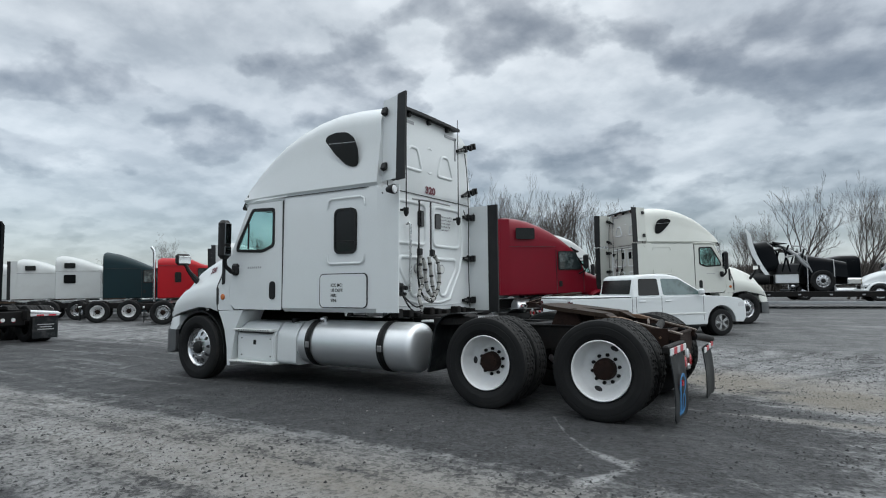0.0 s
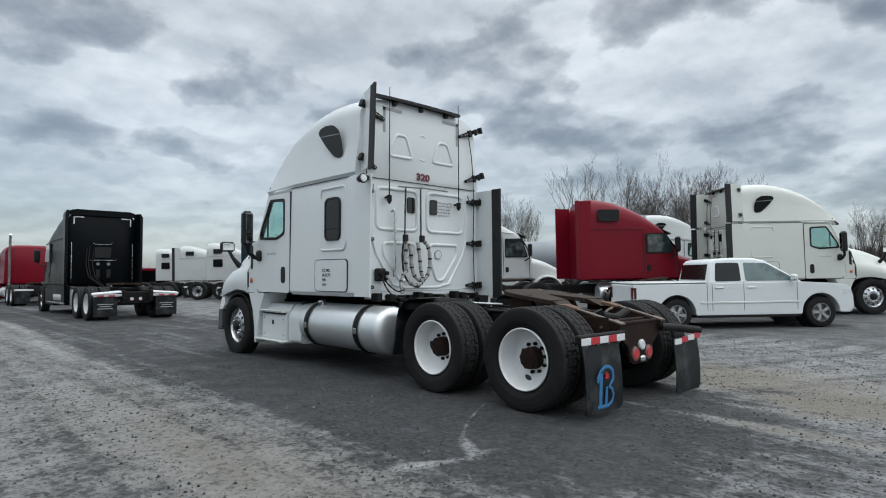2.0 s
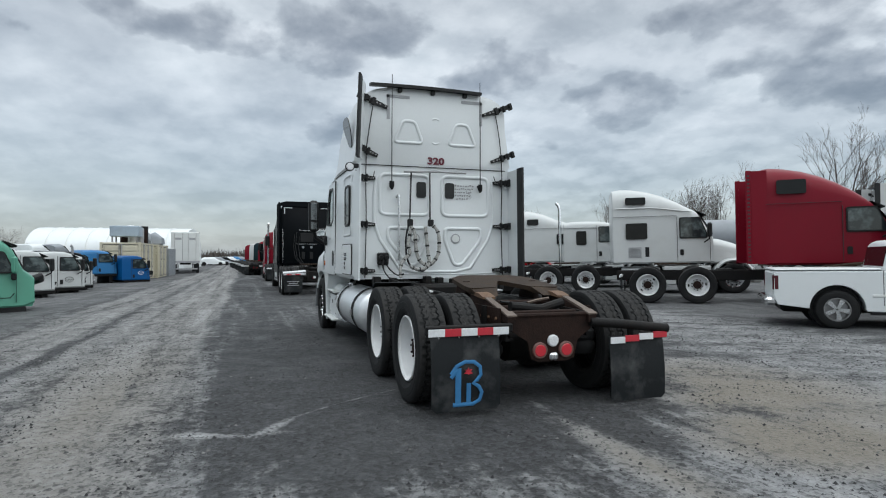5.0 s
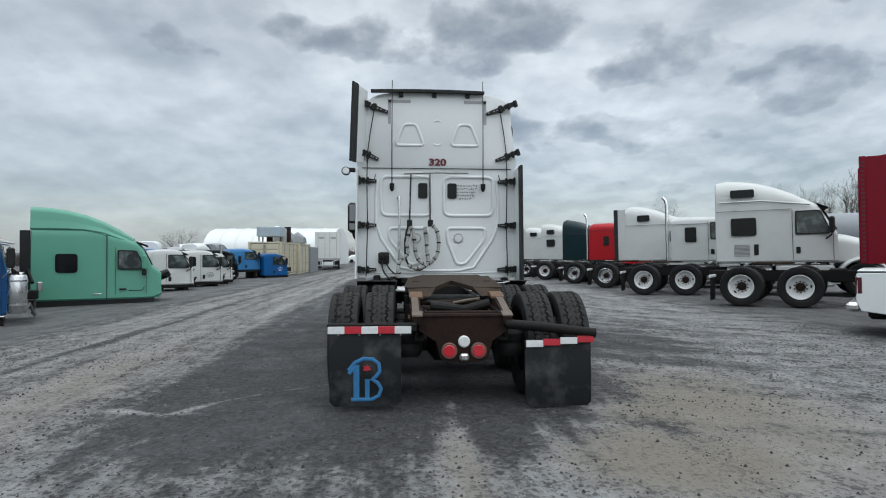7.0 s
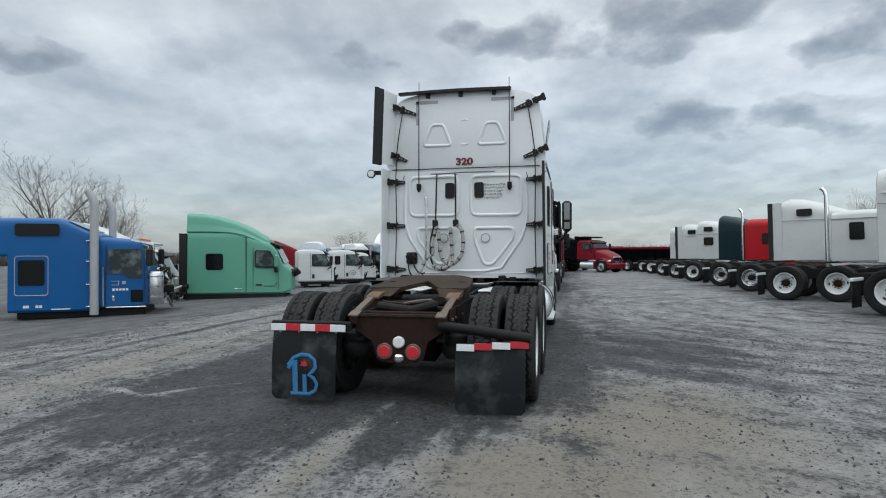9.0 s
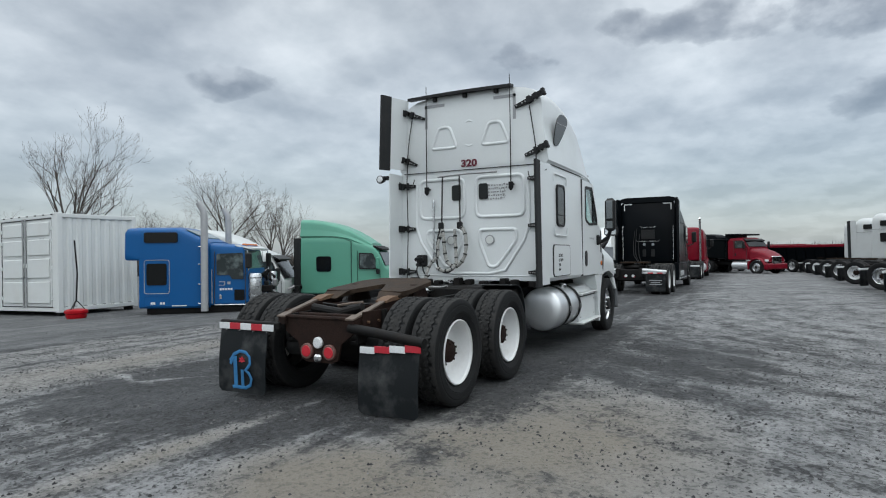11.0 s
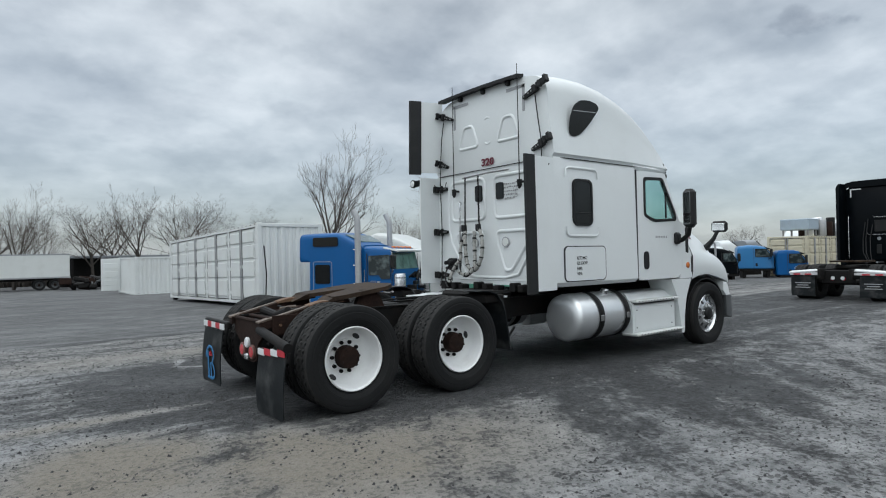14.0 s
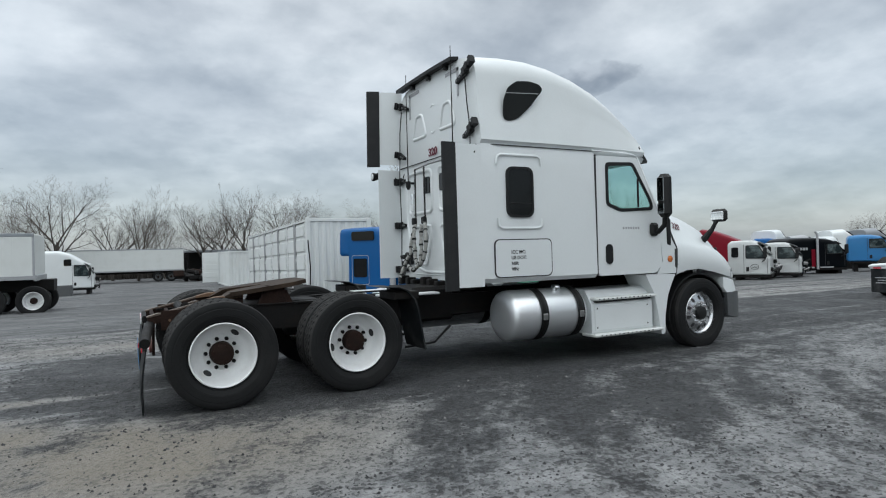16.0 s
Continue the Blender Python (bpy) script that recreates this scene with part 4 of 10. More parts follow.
        for x, z in ((1.66, 1.045), (1.82, 1.04), (1.93, 1.00), (2.02, 0.90), (2.06, 0.78), (2.085, 0.62), (2.11, 0.46), (2.14, 0.33)):
            rows.append([bm.verts.new((x + d, s * y, z + 0.4 * d)) for d in (0.0, 0.016) for y in (0.60, 1.13)])
        for a, b in zip(rows, rows[1:]):
            for i, j in ((0, 1), (1, 3), (3, 2), (2, 0)):
                bm.faces.new((a[i], a[j], b[j], b[i]))
        bm.faces.new([rows[0][i] for i in (0, 1, 3, 2)])
        bm.faces.new([rows[-1][i] for i in (0, 1, 3, 2)])
        part("quarter_fender", bm, "flap", truck, "black rubber quarter fender", angle=50)
        bm = bmesh.new()
        rbox(bm, 1.80, 2.10, s * 0.62, s * 1.08, 0.90, 0.99, 0.01)
        part("fender_bracket", bm, "frame", truck)
    # front: hood with its fender bulges, grille, bumper, windscreen
    bm = bmesh.new()
    rows = [[bm.verts.new((x, y, z)) for y, z in hood_section(x, sec)] for x, sec in HOOD]
    for a, b in zip(rows, rows[1:]):
        for k in range(len(a) - 1):
            bm.faces.new((a[k], a[k + 1], b[k + 1], b[k]))
    bm.faces.new(rows[-1])
    hood = part("hood", bm, paint, truck, "white sloping hood with bulging fenders", angle=60)
    bm = bmesh.new()
    prism(bm, [(y * 0.992, z - 0.012) for y, z in hood_section(*HOOD[0])[2:-2]], "x", 6.03, 6.10)
    part("hood_gap", bm, "seam", truck)
    bm = bmesh.new()
    rows = []
    for x, sec in ((5.74, [(1.12, 1.30), (1.12, 1.60), (1.10, 1.80), (1.0, 1.92), (0.85, 1.96), (0, 1.99)]), (6.06, [(1.12, 1.30), (1.13, 1.57), (1.035, 1.765), (0.95, 1.84), (0.85, 1.898), (0, 1.955)])):
        rows.append([bm.verts.new((x, y, z)) for y, z in sec + [(-y, z) for y, z in sec[-2::-1]]])
    for k in range(len(rows[0]) - 1):
        bm.faces.new((rows[0][k], rows[0][k + 1], rows[1][k + 1], rows[1][k]))
    bm.faces.new(rows[0])
    bm.faces.new(rows[1][::-1])
    part("cowl", bm, paint, truck, angle=60)
    bm = bmesh.new()
    rbox(bm, 7.24, 7.56, -0.55, 0.55, 0.89, 1.22, 0.04)
    part("grille", bm, "chrome", hood)
    for s in (1, -1):
        bm = bmesh.new()
        hull(bm, [(7.27, s * 1.165, 0.91), (7.25, s * 1.185, 1.05), (7.38, s * 1.12, 1.045), (7.52, s * 0.90, 0.90), (7.52, s * 0.90, 1.04), (7.18, s * 0.8, 0.88), (7.18, s * 0.8, 1.05)])
        part("headlight", bm, "white_lens", hood)
        bm = bmesh.new()
        hull(bm, [(7.05, s * 1.205, 0.78), (7.06, s * 1.20, 0.93), (7.11, s * 1.22, 0.70), (7.22, s * 1.222, 0.70), (7.22, s * 1.19, 0.895), (7.46, s * 1.11, 0.70), (7.47, s * 1.06, 0.87), (7.1, s * 0.5, 0.70), (7.52, s * 0.5, 0.70), (7.51, s * 0.5, 0.87), (7.1, s * 0.5, 0.87)])
        part("bumper_corner", bm, paint, truck)
        bm = bmesh.new()
        hull(bm, [(7.13, s * 1.215, 0.36), (7.11, s * 1.222, 0.695), (7.24, s * 1.245, 0.32), (7.22, s * 1.24, 0.695), (7.50, s * 1.12, 0.30), (7.49, s * 1.12, 0.695), (7.2, s * 0.5, 0.28), (7.545, s * 0.5, 0.30), (7.54, s * 0.5, 0.695), (7.2, s * 0.5, 0.695)])
        part("bumper_corner", bm, "bumper_grey", truck, "dark grey plastic bumper corner")
        if main:
            p, q = Vector((6.14, s * 1.066, 1.715)), Vector((6.50, s * 1.002, 1.645))
            u = (q - p).normalized() * (1 if s < 0 else -1)
            v = Vector((0, -s * 0.08, 0.21))
            n = u.cross(v).normalized()
            v = n.cross(u)
            o = (p if s < 0 else q) + n * 0.012 - v * 0.05
            lettering("lettering", "320", 0.13, "number", hood, Matrix(((u.x, v.x, n.x, o.x), (u.y, v.y, n.y, o.y), (u.z, v.z, n.z, o.z), (0, 0, 0, 1))), bold=0.003)
    bm = bmesh.new()
    rbox(bm, 7.20, 7.555, -0.52, 0.52, 0.30, 0.88, 0.05)
    part("bumper", bm, paint, truck)
    bm = bmesh.new()
    hull(bm, [(5.76, 1.12, 1.86), (5.84, 0.6, 1.90), (5.84, -0.6, 1.90), (5.76, -1.12, 1.86), (5.42, 1.05, 2.64), (5.52, 0.5, 2.68), (5.52, -0.5, 2.68), (5.42, -1.05, 2.64), (5.75, 1.12, 1.86), (5.41, -1.05, 2.64)])
    g = part("windscreen", bm, "glass", truck)
    g.visible_shadow = False
    bm = bmesh.new()
    rbox(bm, 4.62, 5.72, -1.17, 1.17, 1.05, 1.10, 0.01)
    rbox(bm, 5.35, 5.74, -1.12, 1.12, 1.10, 1.80, 0.06)
    part("dashboard", bm, "interior", truck)
    for y in (0.55, -0.55):
        bm = bmesh.new()
        rbox(bm, 4.62, 5.10, y - 0.26, y + 0.26, 1.35, 1.55, 0.06)
        rbox(bm, 4.58, 4.72, y - 0.25, y + 0.25, 1.50, 2.15, 0.06)
        rbox(bm, 4.58, 4.70, y - 0.15, y + 0.15, 2.17, 2.38, 0.05)
        part("seat", bm, "interior", truck)
    bm = bmesh.new()
    pts = [(5.22 + 0.05 * math.sin(a), 0.55 + 0.23 * math.cos(a), 1.86 + 0.20 * math.sin(a)) for a in (2 * math.pi * k / 24 for k in range(25))]
    tube(bm, pts, 0.016, 6)
    tube(bm, [(5.22, 0.34, 1.86), (5.22, 0.76, 1.86)], 0.014, 6)
    part("steering_wheel", bm, "black_plastic", truck)
    rear_wall_details(truck, main, paint)
    chassis(truck, main)
    return truck


def rear_wall_details(truck, main=True, paint="white"):
    pressed_panels(truck)
    side_fairing(truck, 1, 2.74, 3.82, 1.10, 1.06, True, 2.52, 0.17, paint)
    if not main:
        side_fairing(truck, -1, 2.74, 3.82, 1.17, 1.13, True, 2.52, 0.04, paint)
    side_fairing(truck, 1, 1.04, 2.66, 1.206, 1.188, not main, 2.50, 0.0, paint)
    side_fairing(truck, -1, 1.00, 2.66, 1.206, 1.188, True, 2.50, 0.0, paint)
    for s in (1, -1):
        bracket(truck, s, 3.50, 0.74, 1.18 if s < 0 else 1.16, 0.15, 2.85)
        bracket(truck, s, 2.80, 0.88, 1.22 if s < 0 else 1.17, 0.12, 2.85)
        for z in (2.48, 1.82, 1.16):
            bracket(truck, s, z, 0.91, 1.17)
        # wiring along the edge
        bm = bmesh.new()
        tube(bm, [(2.84, s * 0.95, 3.50), (2.83, s * 1.00, 3.2), (2.84, s * 1.04, 2.90), (2.83, s * 1.05, 2.5), (2.84, s * 1.04, 1.8), (2.83, s * 1.06, 1.06)], 0.008, 5)
        part("cable", bm, "black_plastic", truck)
        bm = bmesh.new()
        tube(bm, [(2.85, s * 0.92, 2.58), (2.83, s * 0.94, 2.50), (2.82, s * 1.02, 2.47), (2.82, s * 1.12, 2.50), (2.80, s * 1.20, 2.58)], 0.007, 5)
        part("cable", bm, "black_plastic", truck)
        # antennas
        bm = bmesh.new()
        tube(bm, [(2.80, s * 0.68, 2.42), (2.80, s * 0.68, 3.2), (2.80, s * 0.675, 3.97)], [0.009, 0.007, 0.005], 6)
        ant = part("antenna", bm, "black_plastic", truck, "thin black whip antenna")
        bm = bmesh.new()
        tube(bm, [(2.80, s * 0.68, 2.32), (2.80, s * 0.68, 2.36), (2.80, s * 0.68, 2.44)], [0.012, 0.035, 0.036], 10)
        rbox(bm, 2.80, 2.89, s * 0.68 - 0.02, s * 0.68 + 0.02, 2.40, 2.43, 0.004)
        part("antenna_mount", bm, "black_plastic", ant)
        # wall windows
        bm = bmesh.new()
        prism(bm, [(y, z) for y, z in rounded(s * 0.22 - 0.07, s * 0.22 + 0.07, 2.225, 2.455, 0.03)], "x", 2.868, 2.892)
        part("rear_window", bm, "dark_glass", truck, "small dark rear window")
        # round embossed badges, blank
        bm = bmesh.new()
        tube(bm, [(2.89, s * 0.315, 1.63), (2.872, s * 0.315, 1.63)], 0.072, 24)
        part("round_badge", bm, "tape_grey", truck, "round grey badge")
        bm = bmesh.new()
        tube(bm, [(2.873, s * 0.315, 1.63), (2.868, s * 0.315, 1.63)], 0.055, 24)
        part("round_badge", bm, "offwhite", truck)
        # angle tape in the upper corners
        bm = bmesh.new()
        rbox(bm, 2.868, 2.874, s * 0.40, s * 0.74, 3.655, 3.70, 0.001)
        rbox(bm, 2.868, 2.874, s * 0.695, s * 0.74, 3.34, 3.70, 0.001)
        part("reflective_tape", bm, "tape_grey", truck, "grey corner tape")
    # gap between the rear wall and the roof fairing
    bm = bmesh.new()
    rbox(bm, 2.868, 2.880, -1.12, 1.12, 2.668, 2.680, 0.002)
    part("seam", bm, "seam", truck)
    # black lip over the rear wall
    bm = bmesh.new()
    rows = []
    for k in range(9):
        v = 0.99 - 0.211 * k
        zz = 3.812 + 0.014 * math.sin(math.pi * (0.99 - v) / 1.69)
        rows.append([bm.verts.new((xx, v, zz + dz)) for xx, dz in ((2.775, -0.03), (2.775, 0.012), (2.90, 0.03), (2.90, -0.015))])
    for a, b in zip(rows, rows[1:]):
        for k in range(4):
            bm.faces.new((a[k], a[(k + 1) % 4], b[(k + 1) % 4], b[k]))
    bm.faces.new(rows[0][::-1])
    bm.faces.new(rows[-1])
    part("roof_lip", bm, "black_plastic", truck, "black rubber lip along the roof edge")
    for y in (0.55, 0.05, -0.45):
        bm = bmesh.new()
        rbox(bm, 2.82, 2.88, y - 0.03, y + 0.03, 3.735, 3.80, 0.008)
        part("lip_clip", bm, "black_plastic", truck)
    # work lamp on the left corner
    bm = bmesh.new()
    tube(bm, [(2.62, 1.33, 2.575), (2.53, 1.33, 2.575), (2.50, 1.33, 2.575)], [0.03, 0.062, 0.062], 20)
    rbox(bm, 2.55, 2.62, 1.20, 1.33, 2.57, 2.63, 0.01)
    lamp = part("work_lamp", bm, "black_plastic", truck, "round black work lamp")
    bm = bmesh.new()
    tube(bm, [(2.499, 1.33, 2.575), (2.488, 1.33, 2.575)], [0.05, 0.04], 20)
    part("lens", bm, "white_lens", lamp)
    # hose rail, springs, coiled air and cable lines
    bm = bmesh.new()
    tube(bm, [(2.82, 0.50, 2.585), (2.80, 0.0, 2.60), (2.82, -0.46, 2.60)], 0.012, 6)
    part("hose_rail", bm, "steel", truck)
    for y in (0.40, 0.12):
        bm = bmesh.new()
        pts = [(2.78 + 0.013 * math.cos(1.9 * k), y + 0.013 * math.sin(1.9 * k) + (0.02 if y > 0.3 else -0.005) * k / 190, 2.58 - 0.0038 * k) for k in range(190)]
        tube(bm, pts, 0.0045, 4)
        part("spring", bm, "frame", truck, "long dark hose spring")
    hoses = [
        [(2.77, 0.410, 1.809), (2.72, 0.359, 1.684), (2.72, 0.343, 1.475), (2.71, 0.301, 1.324), (2.70, 0.209, 1.249), (2.70, 0.109, 1.266), (2.71, 0.025, 1.375), (2.72, -0.008, 1.517), (2.73, 0.008, 1.709), (2.75, 0.075, 1.809), (2.77, 0.142, 1.826)],
        [(2.76, 0.192, 1.793), (2.74, 0.176, 1.600), (2.73, 0.159, 1.408), (2.70, 0.150, 1.283), (2.67, 0.209, 1.207), (2.67, 0.334, 1.182), (2.66, 0.443, 1.224)],
        [(2.76, 0.393, 1.793), (2.72, 0.460, 1.558), (2.70, 0.443, 1.408), (2.68, 0.527, 1.324), (2.66, 0.585, 1.224), (2.60, 0.602, 1.074)],
        [(2.77, 0.443, 1.809), (2.75, 0.485, 1.600), (2.72, 0.477, 1.349), (2.68, 0.410, 1.207), (2.66, 0.276, 1.157), (2.68, 0.167, 1.224)],
        [(2.82, 0.78, 1.30), (2.74, 0.72, 1.18), (2.68, 0.62, 1.10), (2.62, 0.55, 1.12)],
        [(2.82, 0.80, 1.38), (2.72, 0.82, 1.20), (2.66, 0.74, 1.06), (2.58, 0.60, 1.00)],
    ]

    def smooth(pts, n=6):
        out = []
        P = [Vector(p) for p in pts]
        for i in range(len(P) - 1):
            a, b, c, d = P[max(i - 1, 0)], P[i], P[i + 1], P[min(i + 2, len(P) - 1)]
            for k in range(n):
                t = k / n
                out.append(0.5 * ((2 * b) + (c - a) * t + (2 * a - 5 * b + 4 * c - d) * t * t + (3 * b - a - 3 * c + d) * t ** 3))
        return out + [P[-1]]

    for k, pts in enumerate(hoses):
        bm = bmesh.new()
        p = smooth(pts)
        rad = (0.026, 0.025, 0.023, 0.014, 0.011, 0.011)[k]
        tube(bm, p, [rad * (1 + 0.12 * math.sin(i * 1.7 + k)) for i in range(len(p))], 8)
        part("air_hose", bm, "hose" if k < 3 else "black_plastic", truck, "grey sleeved air hose" if k < 3 else "black rubber hose", angle=80)
        for i in range(3, len(p) - 2, 5) if k < 3 else ():
            bm = bmesh.new()
            tube(bm, [p[i], p[i].lerp(p[i + 1], 0.75)], rad * 1.22, 8)
            part("hose_tie", bm, "black_plastic", truck, "black tape wrap")
    for c in ((2.76, 0.42, 1.85), (2.76, 0.11, 1.85)):
        bm = bmesh.new()
        rbox(bm, c[0] - 0.03, c[0] + 0.03, c[1] - 0.04, c[1] + 0.04, c[2] - 0.05, c[2] + 0.05, 0.012)
        part("hose_clamp", bm, "black_plastic", truck)
    bm = bmesh.new()
    tube(bm, smooth([(2.86, 0.60, 2.22), (2.82, 0.58, 2.24), (2.81, 0.57, 2.16), (2.81, 0.57, 1.7), (2.82, 0.58, 1.30)]), 0.018, 8)
    part("grab_handle", bm, "alu", truck, "bent aluminium grab handle")
    bm = bmesh.new()
    rbox(bm, 2.80, 2.89, 0.72, 0.88, 1.24, 1.42, 0.02)
    for y in (0.76, 0.84):
        tube(bm, [(2.80, y, 1.36), (2.73, y, 1.35)], 0.03, 10)
        tube(bm, [(2.80, y, 1.28), (2.75, y, 1.27)], 0.022, 10)
    part("trailer_socket", bm, "black_plastic", truck, "black trailer air and cable sockets")
    # writing
    if main:
        lettering("lettering", "320", 0.145, "number", truck, pose(2.862, 0.0, 2.722, 90, 0, -90) @ Matrix.Diagonal((1.2, 0.96, 1, 1)), "CENTER", 0.006)
    rng = random.Random(5)
    for row in range(5):
        x = 0.0
        while x < 0.30 - 0.02 * row:
            w = rng.uniform(0.012, 0.03)
            bm = bmesh.new()
            z = 2.425 - 0.05 * row + rng.uniform(-0.004, 0.004)
            rbox(bm, 2.8755, 2.8775, -0.30 - x, -0.30 - x - w, z - rng.uniform(0.008, 0.018), z + rng.uniform(0.004, 0.010), 0.0005)
            part("writing_bar", bm, "marker", truck)
            x += w + rng.uniform(0.008, 0.02)
    for c in ((-0.52, 2.34), (-0.53, 2.26)):
        bm = bmesh.new()
        rib(bm, [(2.877, c[0] + 0.032 * math.cos(a), c[1] + 0.032 * math.sin(a)) for a in (2 * math.pi * k / 20 for k in range(20))], 0.005, 0.001, (-1, 0, 0), True)
        part("writing_bar", bm, "marker", truck)
    # door lettering that has worn off
    for s in (1, -1):
        for k in range(7):
            bm = bmesh.new()
            rbox(bm, 5.05 + 0.045 * k, 5.08 + 0.045 * k, s * 1.2262, s * 1.2272, 1.655, 1.685, 0.0004)
            part("worn_lettering", bm, "tape_grey", truck)


def chassis(truck, main=True):
    # rails
    for s in (1, -1):
        bm = bmesh.new()
        prof = [(0.43, 0.62), (0.35, 0.62), (0.35, 0.64), (0.41, 0.64), (0.41, 0.86), (0.35, 0.86), (0.35, 0.88), (0.43, 0.88)]
        rows = []
        for x, up in ((-0.52, -0.02), (0.2, 0.0), (7.0, 0.0)):
            rows.append([bm.verts.new((x, s * y, z + up)) for y, z in prof])
        for a, b in zip(rows, rows[1:]):
            for k in range(len(a)):
                bm.faces.new((a[k], a[(k + 1) % len(a)], b[(k + 1) % len(b)], b[k]))
        bm.faces.new(rows[0])
        bm.faces.new(rows[-1][::-1])
        part("frame_rail", bm, "frame", truck, "black steel frame rail with rust")
        # ramps behind the coupling plate
        bm = bmesh.new()
        hull(bm, [(x, s * y, z) for y in (0.375, 0.455) for x, z in ((-0.62, 0.76), (-0.62, 0.835), (0.02, 0.985), (0.02, 0.92), (0.30, 1.0), (0.30, 0.92))])
        part("ramp", bm, "rust", truck, "black rusty steel loading ramp")
        bm = bmesh.new()
        hull(bm, [(x, s * y, z) for y in (0.392, 0.458) for x, z in ((-0.60, 0.836), (-0.60, 0.852), (-0.06, 0.982), (-0.06, 0.968))])
        part("ramp_edge", bm, "ramp_steel", truck, "bright worn ramp edge")
        bm = bmesh.new()
        hull(bm, [(x, s * y, z) for y in (0.366, 0.462) for x, z in ((-0.63, 0.832), (-0.63, 0.846), (-0.52, 0.876), (-0.52, 0.864))])
        part("ramp_nose", bm, "ramp_steel", truck)
        bm = bmesh.new()
        hull(bm, [(x, s * y, z) for y in (0.345, 0.475) for x, z in ((-0.10, 0.955), (-0.10, 0.975), (0.02, 1.006), (0.30, 1.022), (0.30, 0.99), (0.02, 0.98))])
        part("ramp_cap", bm, "rust_light", truck, "tan rusted ramp cap")
        # springs and air bags
        for x in (-0.25, 1.07):
            bm = bmesh.new()
            lathe(bm, [(0.0, 0.0), (0.12, 0.0), (0.15, 0.05), (0.15, 0.10), (0.13, 0.13), (0.15, 0.16), (0.15, 0.22), (0.11, 0.26), (0.0, 0.26)], 20)
            bmesh.ops.transform(bm, matrix=pose(x, s * 0.50, 0.42, 90, 0, 0), verts=bm.verts)
            part("air_bag", bm, "rubber", truck)
        # rear light bar and flap
        bm = bmesh.new()
        if s > 0:
            rbox(bm, -0.66, -0.60, 0.42, 1.22, 0.70, 0.78, 0.012)
        else:
            tube(bm, [(-0.60, -0.40, 0.76), (-0.63, -0.70, 0.735), (-0.66, -1.22, 0.675)], 0.045, 12)
        part("flap_bar", bm, "frame", truck, "black steel mud flap bar")
    # round axle beams and housings
    for x in (0.0, 1.32):
        bm = bmesh.new()
        tube(bm, [(x, -1.0, 0.505), (x, -0.3, 0.505), (x, -0.22, 0.505), (x, 0.22, 0.505), (x, 0.3, 0.505), (x, 1.0, 0.505)], [0.075, 0.08, 0.18, 0.18, 0.08, 0.075], 16)
        part("axle", bm, "frame", truck)
    bm = bmesh.new()
    tube(bm, [(6.47, -0.95, 0.46), (6.47, 0.95, 0.46)], 0.055, 10)
    part("axle", bm, "frame", truck)
    bm = bmesh.new()
    tube(bm, [(1.5, 0, 0.56), (4.8, 0, 0.66)], 0.06, 10)
    part("drive_shaft", bm, "frame", truck)
    for x in (-0.30, 0.66, 1.95, 3.4):
        bm = bmesh.new()
        rbox(bm, x - 0.06, x + 0.06, -0.41, 0.41, 0.66, 0.85, 0.02)
        part("cross_member", bm, "frame", truck)
    bm = bmesh.new()
    tube(bm, [(-0.30, 0.28, 0.90), (-0.28, -0.05, 0.86), (-0.26, -0.30, 0.92)], 0.045, 10)
    part("torque_rod", bm, "frame", truck)
    bm = bmesh.new()
    tube(bm, [(-0.12, 0.30, 0.93), (-0.05, 0.05, 0.90), (0.0, -0.20, 0.93)], 0.012, 6)
    part("air_line", bm, "black_plastic", truck)
    # brake chambers, shock absorbers, cross tubes and lines between the rails
    for s in (1, -1):
        for x in (0.22, 1.54):
            bm = bmesh.new()
            lathe(bm, [(0.0, 0.0), (0.07, 0.0), (0.085, 0.02), (0.085, 0.09), (0.098, 0.10), (0.098, 0.125), (0.085, 0.135), (0.085, 0.22), (0.06, 0.25), (0.0, 0.25)], 18)
            bmesh.ops.transform(bm, matrix=pose(x, s * 0.56, 0.60, 0, 0, -90), verts=bm.verts)
            part("brake_chamber", bm, "frame", truck)
        for x in (-0.16, 1.16):
            bm = bmesh.new()
            tube(bm, [(x, s * 0.50, 0.50), (x, s * 0.49, 0.72), (x, s * 0.49, 0.721), (x, s * 0.48, 0.90)], [0.026, 0.026, 0.036, 0.036], 10)
            part("shock_absorber", bm, "frame", truck)
        bm = bmesh.new()
        tube(bm, [(-0.40, s * 0.30, 0.80), (0.1, s * 0.33, 0.88), (0.7, s * 0.31, 0.90), (1.5, s * 0.34, 0.91), (2.4, s * 0.30, 0.92)], 0.012, 6)
        part("air_line", bm, "black_plastic", truck)
        bm = bmesh.new()
        rbox(bm, -0.50, 0.15, s * 0.462, s * 0.475, 0.70, 0.90, 0.004)
        part("rail_stiffener", bm, "rust", truck)
        for k in range(4):
            bm = bmesh.new()
            tube(bm, [(-0.42 + 0.17 * k, s * 0.474, 0.80), (-0.42 + 0.17 * k, s * 0.492, 0.80)], 0.014, 6)
            part("bolt", bm, "rust_light", truck)
    for x, z, r in ((-0.42, 0.845, 0.022), (-0.10, 0.86, 0.030), (0.10, 0.90, 0.025)):
        bm = bmesh.new()
        tube(bm, [(x, -0.36, z), (x, 0.36, z)], r, 10)
        part("cross_tube", bm, "rust", truck)
    bm = bmesh.new()
    tube(bm, [(-0.20, 0.05, 0.92), (-0.16, -0.10, 0.945), (-0.13, -0.22, 0.955)], 0.014, 6)
    part("release_rod", bm, "ramp_steel", truck)
    # rear plate with lamps
    bm = bmesh.new()
